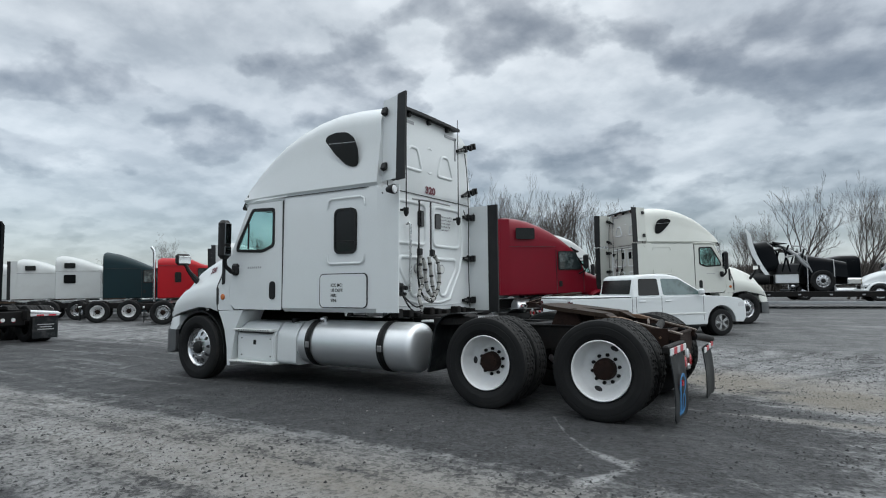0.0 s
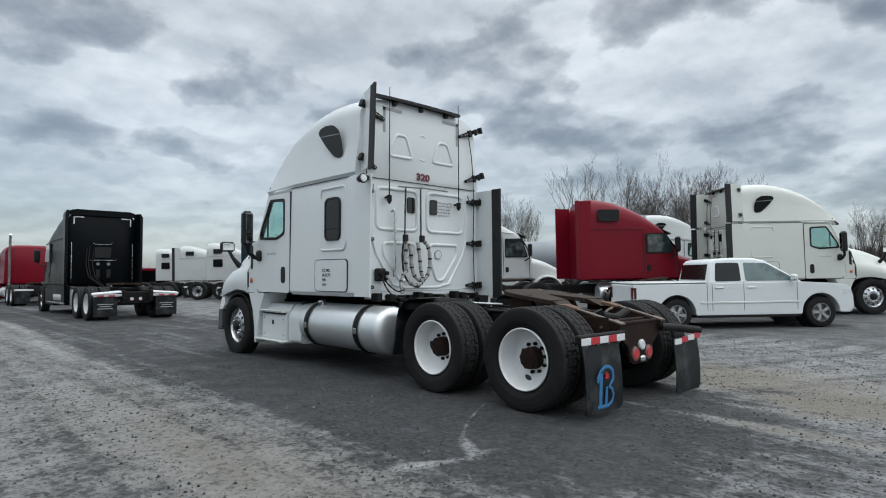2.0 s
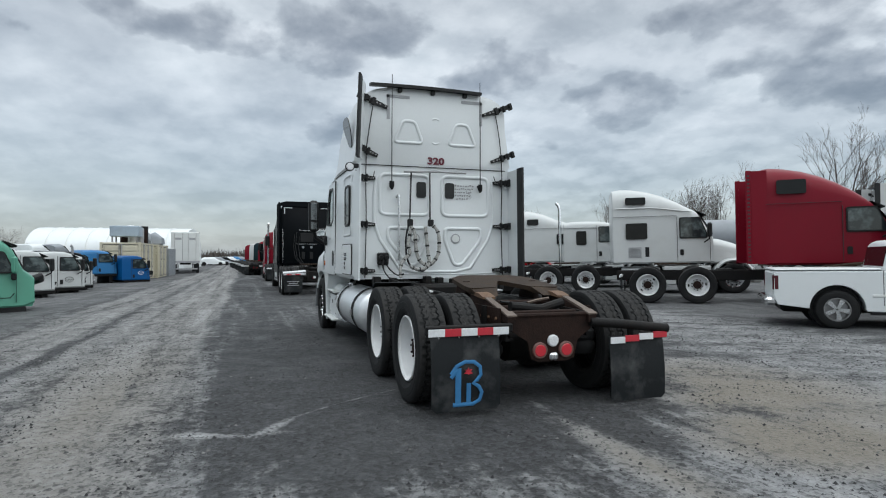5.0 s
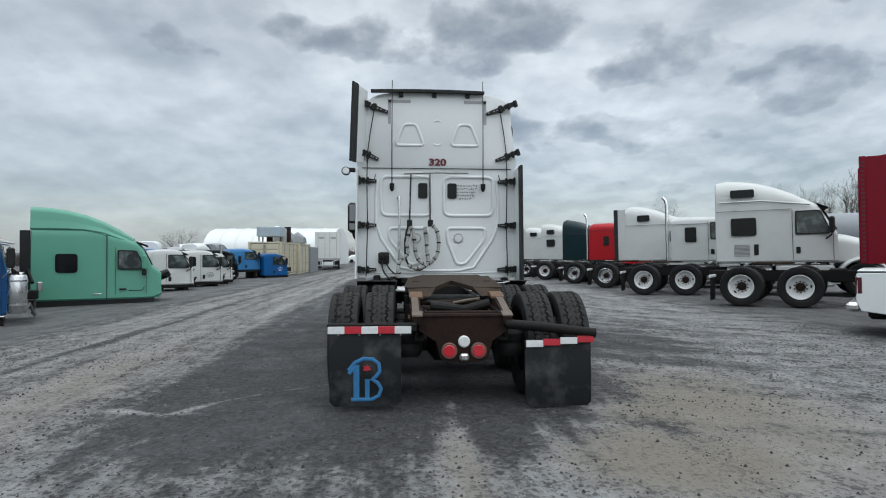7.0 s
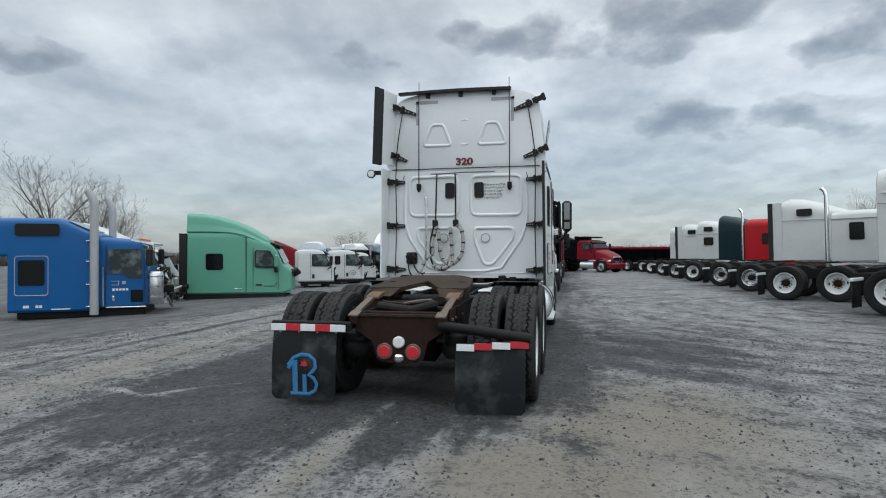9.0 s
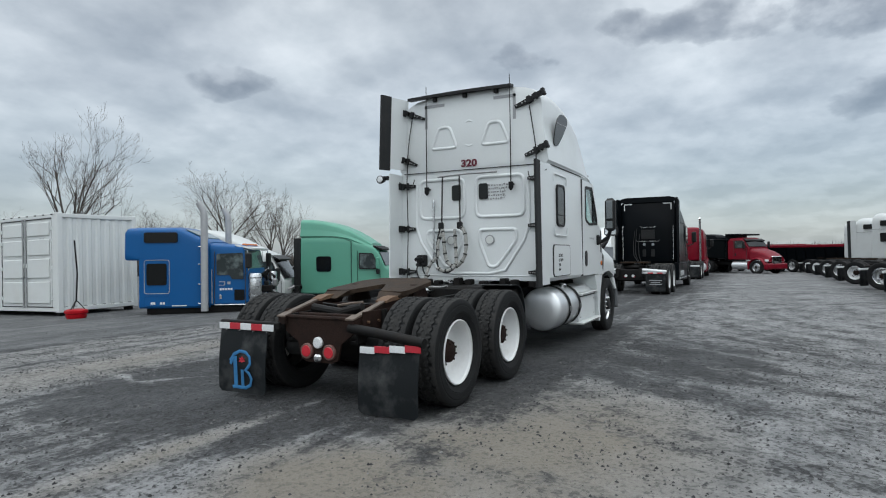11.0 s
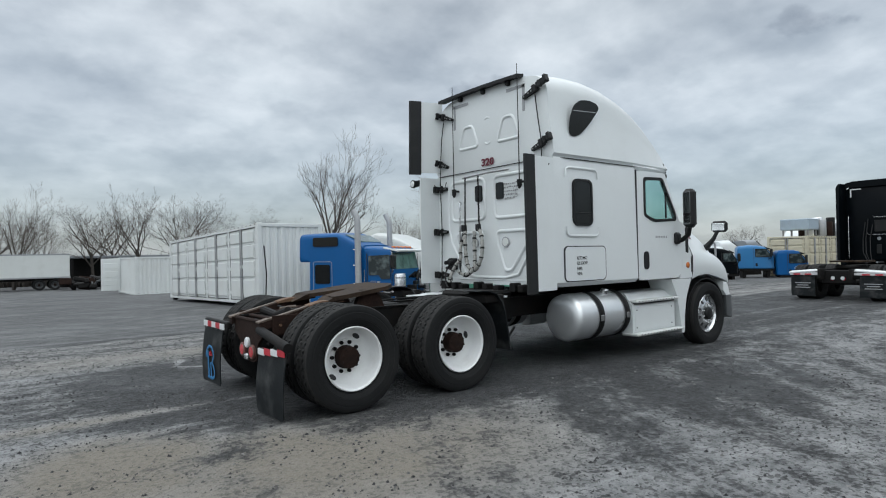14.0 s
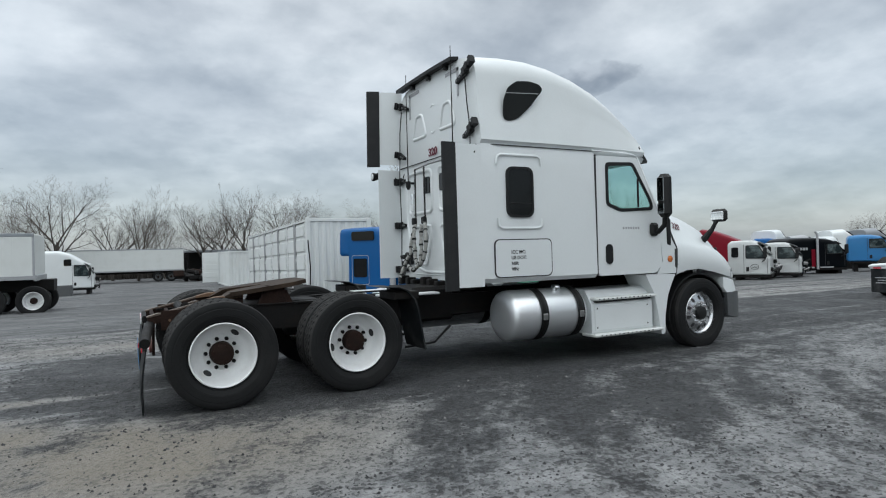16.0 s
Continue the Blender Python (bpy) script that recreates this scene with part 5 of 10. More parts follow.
    prism(bm, [(0.40, 0.83), (-0.42, 0.83), (-0.42, 0.70), (-0.28, 0.60), (-0.24, 0.44), (-0.17, 0.41), (0.13, 0.41), (0.20, 0.44), (0.24, 0.60), (0.40, 0.70)], "x", -0.58, -0.555)
    plate = part("end_plate", bm, "rust", truck, "rusty brown rear end plate")
    bm = bmesh.new()
    tube(bm, [(-0.57, 0.38, 0.835), (-0.57, -0.40, 0.835)], 0.022, 8)
    part("end_plate_lip", bm, "rust", plate)
    for y in (0.12, -0.15):
        bm = bmesh.new()
        tube(bm, [(-0.575, y, 0.515), (-0.598, y, 0.515), (-0.605, y, 0.515)], [0.075, 0.075, 0.068], 24)
        rim = part("lamp_ring", bm, "lamp_rim", truck, "round red tail lamp")
        bm = bmesh.new()
        tube(bm, [(-0.604, y, 0.515), (-0.609, y, 0.515)], [0.056, 0.050], 24)
        part("lens", bm, "stop_lens", rim)
    bm = bmesh.new()
    tube(bm, [(-0.575, -0.015, 0.60), (-0.60, -0.015, 0.60), (-0.61, -0.015, 0.60)], [0.055, 0.055, 0.044], 22)
    part("reversing_lamp", bm, "white_lens", truck, "round clear reversing lamp")
    bm = bmesh.new()
    rbox(bm, -0.62, -0.575, -0.062, 0.028, 0.42, 0.49, 0.018)
    part("plate_lamp", bm, "alu", truck)
    # fifth wheel
    bm = bmesh.new()
    top = soften([(0.16, 0.50), (0.28, 0.52), (0.84, 0.47), (1.04, 0.30), (1.04, -0.30), (0.84, -0.47), (0.28, -0.52), (0.16, -0.50), (0.20, -0.20), (0.52, -0.055), (0.62, 0.0), (0.52, 0.055), (0.20, 0.20)], 0.05)
    prism(bm, top, "z", 1.105, 1.15)
    tiltm = pose(0.65, 0, 1.075, 0, -6.5, 0) @ pose(-0.65, 0, -1.12)
    bmesh.ops.transform(bm, matrix=tiltm, verts=bm.verts)
    fifth = part("fifth_wheel", bm, "grease", truck, "greasy brown coupling plate")
    for s in (1, -1):
        bm = bmesh.new()
        hull(bm, [(0.18, s * 0.49, 1.045), (0.18, s * 0.20, 1.045), (0.04, s * 0.46, 0.97), (0.04, s * 0.26, 0.97), (0.30, s * 0.5, 1.0), (0.30, s * 0.2, 1.0), (0.24, s * 0.5, 1.055), (0.24, s * 0.2, 1.055)])
        part("plate_horn", bm, "grease", fifth)
        bm = bmesh.new()
        hull(bm, [(0.45, s * 0.36, 0.88), (0.85, s * 0.36, 0.88), (0.55, s * 0.36, 1.10), (0.75, s * 0.36, 1.10), (0.45, s * 0.43, 0.88), (0.85, s * 0.43, 0.88), (0.55, s * 0.43, 1.10), (0.75, s * 0.43, 1.10)])
        part("pivot_bracket", bm, "rust", fifth)
    bm = bmesh.new()
    rbox(bm, 0.2, 1.2, -0.45, 0.45, 0.885, 0.905, 0.005)
    part("slide_plate", bm, "frame", fifth)
    bm = bmesh.new()
    tube(bm, [(0.75, -0.40, 1.06), (0.80, -0.62, 1.06), (0.78, -0.70, 1.08)], 0.012, 6)
    part("release_handle", bm, "steel", fifth)
    # deck plate and battery gear under the sleeper
    for s in (1, -1):
        bm = bmesh.new()
        rbox(bm, 1.85, 2.60, s * 0.36, s * 0.62, 0.90, 0.925, 0.006)
        part("deck_plate", bm, "tape_white", truck, "pale deck plate behind the cab")
    bm = bmesh.new()
    rbox(bm, 2.3, 2.9, -0.42, 0.42, 0.55, 0.98, 0.04)
    part("gearbox", bm, "frame", truck)
    bm = bmesh.new()
    rbox(bm, 4.8, 6.3, -0.40, 0.40, 0.50, 1.02, 0.08)
    part("engine_block", bm, "frame", truck)
    for k in range(9):
        bm = bmesh.new()
        y = -1.0 + 0.24 * k + 0.05 * math.sin(k * 2.3)
        rbox(bm, 2.72, 2.86, y - 0.05, y + 0.05, 0.96, 1.04 + 0.02 * (k % 3), 0.012)
        part("cab_mount", bm, "frame", truck)
    bm = bmesh.new()
    lathe(bm, [(0.0, -0.35), (0.11, -0.34), (0.125, -0.30), (0.125, 0.30), (0.11, 0.34), (0.0, 0.35)], 20)
    bmesh.ops.transform(bm, matrix=pose(2.15, 0, 0.62), verts=bm.verts)
    part("air_tank", bm, "frame", truck)
    for y in (-0.58, 0.30):
        bm = bmesh.new()
        tube(bm, [(2.75, y, 0.5), (2.5, y - 0.05, 0.32), (2.1, y - 0.08, 0.30)], 0.016, 6)
        part("air_line", bm, "black_plastic", truck)
    # mud flaps
    for s, (a, b), (z0, z1) in ((1, (0.56, 1.19), (0.055, 0.70)), (-1, (-1.17, -0.56), (0.02, 0.62))):
        bm = bmesh.new()
        rows = []
        for k in range(8):
            t = (0.0, 0.17, 0.34, 0.5, 0.66, 0.82, 0.94, 1.0)[k]
            z = z1 + (z0 - z1) * t
            bend = -0.03 * math.sin(t * 2.6) - 0.02 * t
            rows.append([[bm.verts.new((-0.655 + bend + d + 0.01 * math.sin(5 * u), a + (b - a) * (u if k < 7 else 0.06 + 0.88 * u), z)) for u in (0, 0.04, 0.3, 0.6, 0.96, 1.0)] for d in (0.0, 0.010)])
        for p, q in zip(rows, rows[1:]):
            for d in (0, 1):
                for k in range(5):
                    bm.faces.new((p[d][k], p[d][k + 1], q[d][k + 1], q[d][k]))
            for k in (0, 5):
                bm.faces.new((p[0][k], p[1][k], q[1][k], q[0][k]))
        for r in (rows[0], rows[-1]):
            for k in range(5):
                bm.faces.new((r[0][k], r[0][k + 1], r[1][k + 1], r[1][k]))
        flap = part("mud_flap", bm, "flap", truck, "black rubber mud flap, blue emblem" if s > 0 and main else "black rubber mud flap, scuffed", angle=50)
        # striped bar
        y0, y1 = (0.47, 1.21) if s > 0 else (-1.20, -0.57)
        stripes = 5 if s > 0 else 4
        for k in range(stripes):
            bm = bmesh.new()
            ya, yb = y1 - (y1 - y0) * k / stripes, y1 - (y1 - y0) * (k + 1) / stripes
            if s > 0:
                rbox(bm, -0.678, -0.668, ya, yb, 0.69, 0.755, 0.002)
            else:
                dz = 0.025 * (k - 1.5) / 2
                rbox(bm, -0.690, -0.680, ya, yb, 0.575 + dz, 0.635 + dz, 0.002)
            red = k % 2 == 1
            part("reflective_tape", bm, "tape_red" if red else "tape_white", flap)
        for k in range(4):
            bm = bmesh.new()
            y = y0 + (y1 - y0) * (k + 0.5) / 4
            tube(bm, [(-0.655, y, z1 - 0.02), (-0.672, y, z1 - 0.02)], 0.008, 6)
            part("bolt", bm, "steel", flap)
        if s > 0 and main:
            strokes = [([(1.02, 0.345), (0.985, 0.39), (0.954, 0.405)], 0.035), ([(0.954, 0.425), (0.954, 0.125)], 0.052), ([(0.859, 0.295), (0.859, 0.13)], 0.040),
                       ([(1.02, 0.375), (0.97, 0.442), (0.891, 0.477), (0.812, 0.472), (0.757, 0.43), (0.749, 0.362), (0.785, 0.315), (0.82, 0.294), (0.768, 0.262), (0.738, 0.208), (0.756, 0.146), (0.818, 0.113), (0.907, 0.113), (1.0, 0.113)], 0.033)]
            for pts, w in strokes:
                bm = bmesh.new()
                rib(bm, [(-0.712 + 0.09 * abs(z - 0.40) ** 1.5, y, z) for y, z in pts], w, 0.004, (-1, 0, 0))
                part("emblem_stroke", bm, "logo_blue", flap, "faded blue emblem print")
            bm = bmesh.new()
            leaf = [(0.862 + r * math.sin(a), 0.385 + r * math.cos(a)) for a, r in ((math.pi * k / 7, (0.040 if k % 2 == 0 else 0.020) if k not in (6, 8) else 0.016) for k in range(14))]
            prism(bm, leaf, "x", -0.716, -0.700)
            part("emblem_dot", bm, "tape_red", flap, "small red leaf print")


# ---- ground ----
def ground_material():
    m, nt, b = nodes("dusty_gravel_yard")
    pos = nt.nodes.new("ShaderNodeNewGeometry").outputs["Position"]
    sep = nt.nodes.new("ShaderNodeSeparateXYZ")
    nt.links.new(pos, sep.inputs[0])
    X, Y = sep.outputs[0], sep.outputs[1]

    def mth(op, a, c=None, clamp=False):
        n = nt.nodes.new("ShaderNodeMath")
        n.operation, n.use_clamp = op, clamp
        for i, v in enumerate((a, c)):
            if v is None:
                continue
            if isinstance(v, (int, float)):
                n.inputs[i].default_value = v
            else:
                nt.links.new(v, n.inputs[i])
        return n.outputs[0]

    def band(centre, width, soft):
        """1 inside a lane along x, with a wandering edge."""
        d = mth("ABSOLUTE", mth("SUBTRACT", wander, centre))
        return mth("SUBTRACT", 1.0, mth("DIVIDE", mth("SUBTRACT", d, width), soft, True), True)

    def blot(cx, cy, rx, ry):
        """1 in the middle of a ragged patch."""
        u = mth("DIVIDE", mth("SUBTRACT", X, cx), rx)
        v = mth("DIVIDE", mth("SUBTRACT", Y, cy), ry)
        return mth("SUBTRACT", 1.0, mth("SQRT", mth("ADD", mth("MULTIPLY", u, u), mth("MULTIPLY", v, v))), True)

    def stroke(a, b, half):
        """1 along a wheel-drawn line from a to b."""
        def vec(op, p, q):
            n = nt.nodes.new("ShaderNodeVectorMath")
            n.operation = op
            for i, v in enumerate((p, q)):
                if isinstance(v, tuple):
                    n.inputs[i].default_value = v
                elif v is not None:
                    nt.links.new(v, n.inputs[i])
            return n
        flat = nt.nodes.new("ShaderNodeCombineXYZ")
        nt.links.new(X, flat.inputs[0])
        nt.links.new(Y, flat.inputs[1])
        ba = (b[0] - a[0], b[1] - a[1], 0.0)
        pa = vec("SUBTRACT", flat.outputs[0], (a[0], a[1], 0.0)).outputs[0]
        t = mth("DIVIDE", vec("DOT_PRODUCT", pa, ba).outputs["Value"], ba[0] ** 2 + ba[1] ** 2, True)
        sc = vec("SCALE", ba, None)
        nt.links.new(t, sc.inputs["Scale"])
        d = vec("LENGTH", vec("SUBTRACT", pa, sc.outputs[0]).outputs[0], None).outputs["Value"]
        return mth("SUBTRACT", 1.0, mth("DIVIDE", d, half), True)

    def most(*vals):
        out = vals[0]
        for v in vals[1:]:
            out = mth("MAXIMUM", out, v)
        return out

    def stones(scale, channel):
        v = nt.nodes.new("ShaderNodeTexVoronoi")
        v.inputs["Scale"].default_value = scale
        nt.links.new(pos, v.inputs["Vector"])
        s = nt.nodes.new("ShaderNodeSeparateColor")
        nt.links.new(v.outputs["Color"], s.inputs[0])
        return s.outputs[channel], v.outputs["Distance"]

    big = tex_noise(nt, 0.16, 5, 0.6, world=True)
    wander = mth("ADD", Y, mth("ADD", mth("MULTIPLY", mth("SUBTRACT", big, 0.5), 1.0), mth("MULTIPLY", mth("SUBTRACT", tex_noise(nt, 0.7, 3, 0.5, world=True), 0.5), 0.35)))
    patch = tex_noise(nt, 0.55, 10, 0.72, world=True)
    mid = tex_noise(nt, 2.6, 9, 0.70, world=True)
    fine = tex_noise(nt, 8.0, 7, 0.70, world=True)
    grit = tex_noise(nt, 70.0, 4, 0.75, world=True)
    chip, chip_d = stones(30.0, 0)
    sand, sand_d = stones(95.0, 1)
    # streaks: along the lane, and along the wide turn that trucks take round the parked row
    along = tex_noise(nt, 1.0, 9, 0.66, world=True, stretch=(0.13, 2.2, 1))
    rx, ry = mth("SUBTRACT", X, -12.7), mth("SUBTRACT", Y, 16.4)
    turn = nt.nodes.new("ShaderNodeCombineXYZ")
    nt.links.new(mth("SQRT", mth("ADD", mth("MULTIPLY", rx, rx), mth("MULTIPLY", ry, ry))), turn.inputs[0])
    nt.links.new(mth("MULTIPLY", mth("ARCTAN2", ry, rx), 1.6), turn.inputs[1])
    sweep = nt.nodes.new("ShaderNodeTexNoise")
    sweep.inputs["Scale"].default_value, sweep.inputs["Detail"].default_value, sweep.inputs["Roughness"].default_value = 2.0, 9, 0.66
    nt.links.new(turn.outputs[0], sweep.inputs["Vector"])
    # silt starts beyond the tractor's shade, so that strip stays dark in colour
    swept = mth("DIVIDE", mth("SUBTRACT", mth("ADD", Y, mth("MULTIPLY", patch, 2.0)), 9.3), 1.6, True)
    streak = mix_of(nt, swept, along, sweep.outputs["Fac"])
    # where pale silt lies: two wheel lanes, the turn, the apron behind the tractor
    lane = most(mth("MULTIPLY", band(3.35, 0.55, 0.40), 0.80), mth("MULTIPLY", band(1.35, 0.50, 0.6), 0.62), mth("MULTIPLY", band(2.45, 0.15, 0.45), 0.62))
    rut = mth("MULTIPLY", most(mth("MULTIPLY", band(2.08, 0.04, 0.12), 0.6), band(2.82, 0.03, 0.08), band(3.52, 0.02, 0.06), band(1.25, 0.02, 0.07)), -0.34)
    field = mth("MULTIPLY", mth("MULTIPLY", swept, mth("SUBTRACT", 1.0, mth("DIVIDE", mth("SUBTRACT", Y, 13.6), 2.2, True), True)), 0.56)
    apron = mth("MULTIPLY", mth("DIVIDE", mth("SUBTRACT", mth("ADD", X, mth("MULTIPLY", patch, 1.6)), -0.35), 1.6, True), 0.50)
    # spots: pale wet silt, its shine put into the colour
    spots = most(blot(-1.15, 8.85, 0.35, 0.75), blot(-1.2, 9.75, 0.42, 0.6), blot(-1.05, 9.45, 0.6, 0.4), blot(0.35, 9.1, 0.5, 0.9), mth("MULTIPLY", blot(0.4, 8.9, 2.4, 2.2), 0.40))
    tan = most(blot(0.1, 8.7, 0.95, 1.1), blot(-0.9, 9.3, 0.8, 1.1), blot(-1.4, 9.9, 0.5, 0.5), mth("MULTIPLY", blot(0.3, 7.15, 1.6, 0.28), 0.35), mth("MULTIPLY", blot(-1.2, 9.6, 2.6, 1.6), 0.6), mth("MULTIPLY", blot(-2.6, 3.3, 5.0, 1.0), 0.35))
    line = most(stroke((-1.42, 4.15), (-1.24, 4.70), 0.10), stroke((-1.24, 4.70), (-1.72, 5.06), 0.10), stroke((-1.72, 5.06), (-2.06, 5.49), 0.05), stroke((-2.06, 5.49), (-2.42, 6.10), 0.05), mth("MULTIPLY", stroke((-1.25, 4.69), (-1.33, 5.54), 0.09), 0.5))
    drag = stroke((-1.8, 7.2), (1.4, 7.05), 0.16)
    # bare: thin silt round the tractor, with the tractor's shade painted into it
    bare = mth("MULTIPLY", most(blot(-5.0, 7.0, 5.6, 2.2), mth("MULTIPLY", blot(-2.0, 5.9, 3.2, 1.9), 0.85), mth("MULTIPLY", blot(-5.2, 10.3, 3.1, 1.5), 0.85), mth("MULTIPLY", blot(-6.5, 10.6, 4.0, 2.0), 0.35)), -0.9)
    dust = mth("ADD", mth("ADD", most(lane, field, apron), mth("MULTIPLY", most(mth("MULTIPLY", spots, 1.4), mth("MULTIPLY", tan, 0.55)), 0.75)), mth("ADD", mth("ADD", bare, rut), mth("ADD", mth("MULTIPLY", line, 1.05), mth("MULTIPLY", drag, 0.22))))
    blend = mth("ADD", mth("ADD", mth("MULTIPLY", streak, 0.42), mth("MULTIPLY", patch, 0.12)), mth("ADD", mth("MULTIPLY", mid, 0.20), mth("MULTIPLY", fine, 0.26)))
    level = mth("ADD", mth("MULTIPLY", mth("SUBTRACT", blend, 0.5), 5.2), mth("SUBTRACT", dust, 0.10))
    # tread prints pressed into the dusty lanes
    zig = mth("PINGPONG", mth("ADD", wander, mth("MULTIPLY", fine, 0.05)), 0.13)
    tread = mth("SINE", mth("ADD", mth("MULTIPLY", X, 44.0), mth("ADD", mth("MULTIPLY", zig, 30.0), mth("MULTIPLY", mid, 9.0))))
    runs = mth("MULTIPLY", lane, ramp_of(nt, along, [(0.47, 0.0), (0.56, 1.0)]))
    level = mth("ADD", level, mth("MULTIPLY", mth("MULTIPLY", tread, runs), 0.26))
    amount = ramp_of(nt, level, [(0.0, 0.06), (0.14, 0.26), (0.28, 0.55), (0.46, 0.82), (0.72, 1.0)])
    edge = mth("ADD", Y, mth("MULTIPLY", mth("SUBTRACT", patch, 0.5), 1.4))
    sealed = mth("MAXIMUM", mth("DIVIDE", mth("SUBTRACT", 0.5, edge), 0.6, True), mth("DIVIDE", mth("SUBTRACT", edge, 14.3), 1.2, True))
    amount = mix_of(nt, mth("MULTIPLY", sealed, 0.85), amount, ramp_of(nt, along, [(0.38, 0.22), (0.62, 0.46)]))
    # crushed stone shows through where the silt is thin
    darkc = ramp_of(nt, mth("ADD", mth("MULTIPLY", chip, 0.45), mth("MULTIPLY", fine, 0.55)), [(0.22, (0.014, 0.0148, 0.016)), (0.48, (0.029, 0.0305, 0.0325)), (0.66, (0.043, 0.045, 0.048)), (0.82, (0.066, 0.068, 0.071))])
    pale = mix_of(nt, mth("MULTIPLY", most(mth("MULTIPLY", tan, 1.8, True), mth("MULTIPLY", lane, 0.45)), 0.8), ramp_of(nt, mid, [(0.36, (0.175, 0.180, 0.185)), (0.62, (0.285, 0.289, 0.290))]), (0.215, 0.198, 0.168))
    lightc = mix_of(nt, ramp_of(nt, sand, [(0.0, 0.30), (0.7, 0.0)]), pale, (0.11, 0.11, 0.11))
    col = mix_of(nt, amount, darkc, lightc)
    bright = ramp_of(nt, level, [(0.85, 0.0), (1.45, 0.8)])
    earth = mth("MULTIPLY", mth("MULTIPLY", tan, 2.2, True), ramp_of(nt, level, [(0.1, 0.1), (0.6, 1.0)]))
    col = mix_of(nt, mth("MULTIPLY", bright, mth("SUBTRACT", 1.0, earth, True)), col, (0.33, 0.335, 0.335))
    col = mix_of(nt, mth("MULTIPLY", earth, 0.6), col, (0.172, 0.152, 0.122))
    rows = mth("MULTIPLY", ramp_of(nt, streak, [(0.43, 1.0), (0.54, 0.0)]), ramp_of(nt, mid, [(0.40, 1.0), (0.60, 0.2)]))
    clods = mth("MULTIPLY", ramp_of(nt, mth("SUBTRACT", chip, mth("MULTIPLY", rows, 0.42)), [(0.06, 1.0), (0.17, 0.0)]), ramp_of(nt, mid, [(0.42, 1.0), (0.64, 0.35)]))
    col = mix_of(nt, mth("MULTIPLY", mth("MULTIPLY", clods, mth("SUBTRACT", 1.0, mth("MULTIPLY", earth, 0.55))), mth("SUBTRACT", 0.80, mth("MULTIPLY", sealed, 0.7))), col, (0.022, 0.022, 0.023))
    lumps = mth("MULTIPLY", ramp_of(nt, tex_noise(nt, 26.0, 3, 0.6, world=True), [(0.56, 0.0), (0.62, 0.8)]), mth("MULTIPLY", mth("SUBTRACT", 1.0, sealed), mth("SUBTRACT", 1.0, mth("MULTIPLY", earth, 0.6))))
    col = mix_of(nt, lumps, col, (0.028, 0.0285, 0.030))
    col = mix_of(nt, ramp_of(nt, grit, [(0.28, 0.40), (0.44, 0.0)]), col, (0.018, 0.018, 0.019))
    col = mix_of(nt, mth("MULTIPLY", ramp_of(nt, grit, [(0.62, 0.0), (0.76, 0.35)]), amount), col, (0.27, 0.27, 0.27))
    nt.links.new(col, b.inputs["Base Color"])
    wet = ramp_of(nt, patch, [(0.40, 0.55), (0.55, 0.85)])
    nt.links.new(wet, b.inputs["Roughness"])
    b.inputs["Specular IOR Level"].default_value = 0.3
    n1 = nt.nodes.new("ShaderNodeBump")
    n1.inputs["Strength"].default_value, n1.inputs["Distance"].default_value = 0.85, 0.06
    nt.links.new(mth("ADD", mth("ADD", mth("MULTIPLY", fine, 0.8), mth("MULTIPLY", chip_d, 0.25)), mth("MULTIPLY", mth("MULTIPLY", tread, runs), 0.22)), n1.inputs["Height"])
    n2 = nt.nodes.new("ShaderNodeBump")
    n2.inputs["Strength"].default_value, n2.inputs["Distance"].default_value = 0.6, 0.012
    nt.links.new(grit, n2.inputs["Height"])
    nt.links.new(n1.outputs[0], n2.inputs["Normal"])
    nt.links.new(n2.outputs[0], b.inputs["Normal"])
    return m


def build_ground():
    def steps():
        fine = [i * 1.0 for i in range(-60, 61)]
        far = [60 * 1.25 ** k for k in range(1, 18)]
        return sorted([-f for f in far] + fine + far)
    xs, ys = [x - 12 for x in steps()], [y + 2 for y in steps()]
    verts = [(x, y, ground_z(x, y) + (0.012 * noise.noise((x * 0.5, y * 0.5, 0)) if abs(x) < 60 and abs(y) < 60 else 0)) for y in ys for x in xs]
    n = len(xs)
    faces = [(j * n + i, j * n + i + 1, (j + 1) * n + i + 1, (j + 1) * n + i) for j in range(len(ys) - 1) for i in range(n - 1)]
    me = bpy.data.meshes.new("ground")
    me.from_pydata(verts, [], faces)
    for p in me.polygons:
        p.use_smooth = True
    me.materials.append(ground_material())
    return tagged(new("ground", me), "dark gravel and asphalt yard with pale dusty wheel tracks", "ground", kind="structure")


build_ground()
build_tractor(pose(-1.9, 7.29, 0.0, 0, 0, 180), "white high-roof sleeper tractor with white dual rims, parked on gravel")
build_tractor(pose(-7.5, 18.25, 0.07, 0, -0.85, 47), "white high-roof sleeper tractor with black fairing strips beside a pickup", "ivory", False)
build_tractor(stand(-14.2, 25.2, 50), "white high-roof sleeper tractor in the second row", "dull_white", False)


# ---- other tractors and cabs in the yard ----
HIGH = [(0.0, 3.72), (0.2, 3.80), (0.7, 3.74), (1.3, 3.52), (1.9, 3.22), (2.4, 2.98), (2.75, 2.84)]
TALL = [(0.0, 3.68), (0.3, 3.73), (0.9, 3.71), (1.5, 3.55), (2.1, 3.28), (2.6, 3.02), (2.85, 2.86)]
PROFILE = [(0.0, 3.68), (0.25, 3.725), (0.70, 3.70), (1.20, 3.60), (1.70, 3.43), (2.15, 3.21), (2.50, 3.00), (2.78, 2.84)]
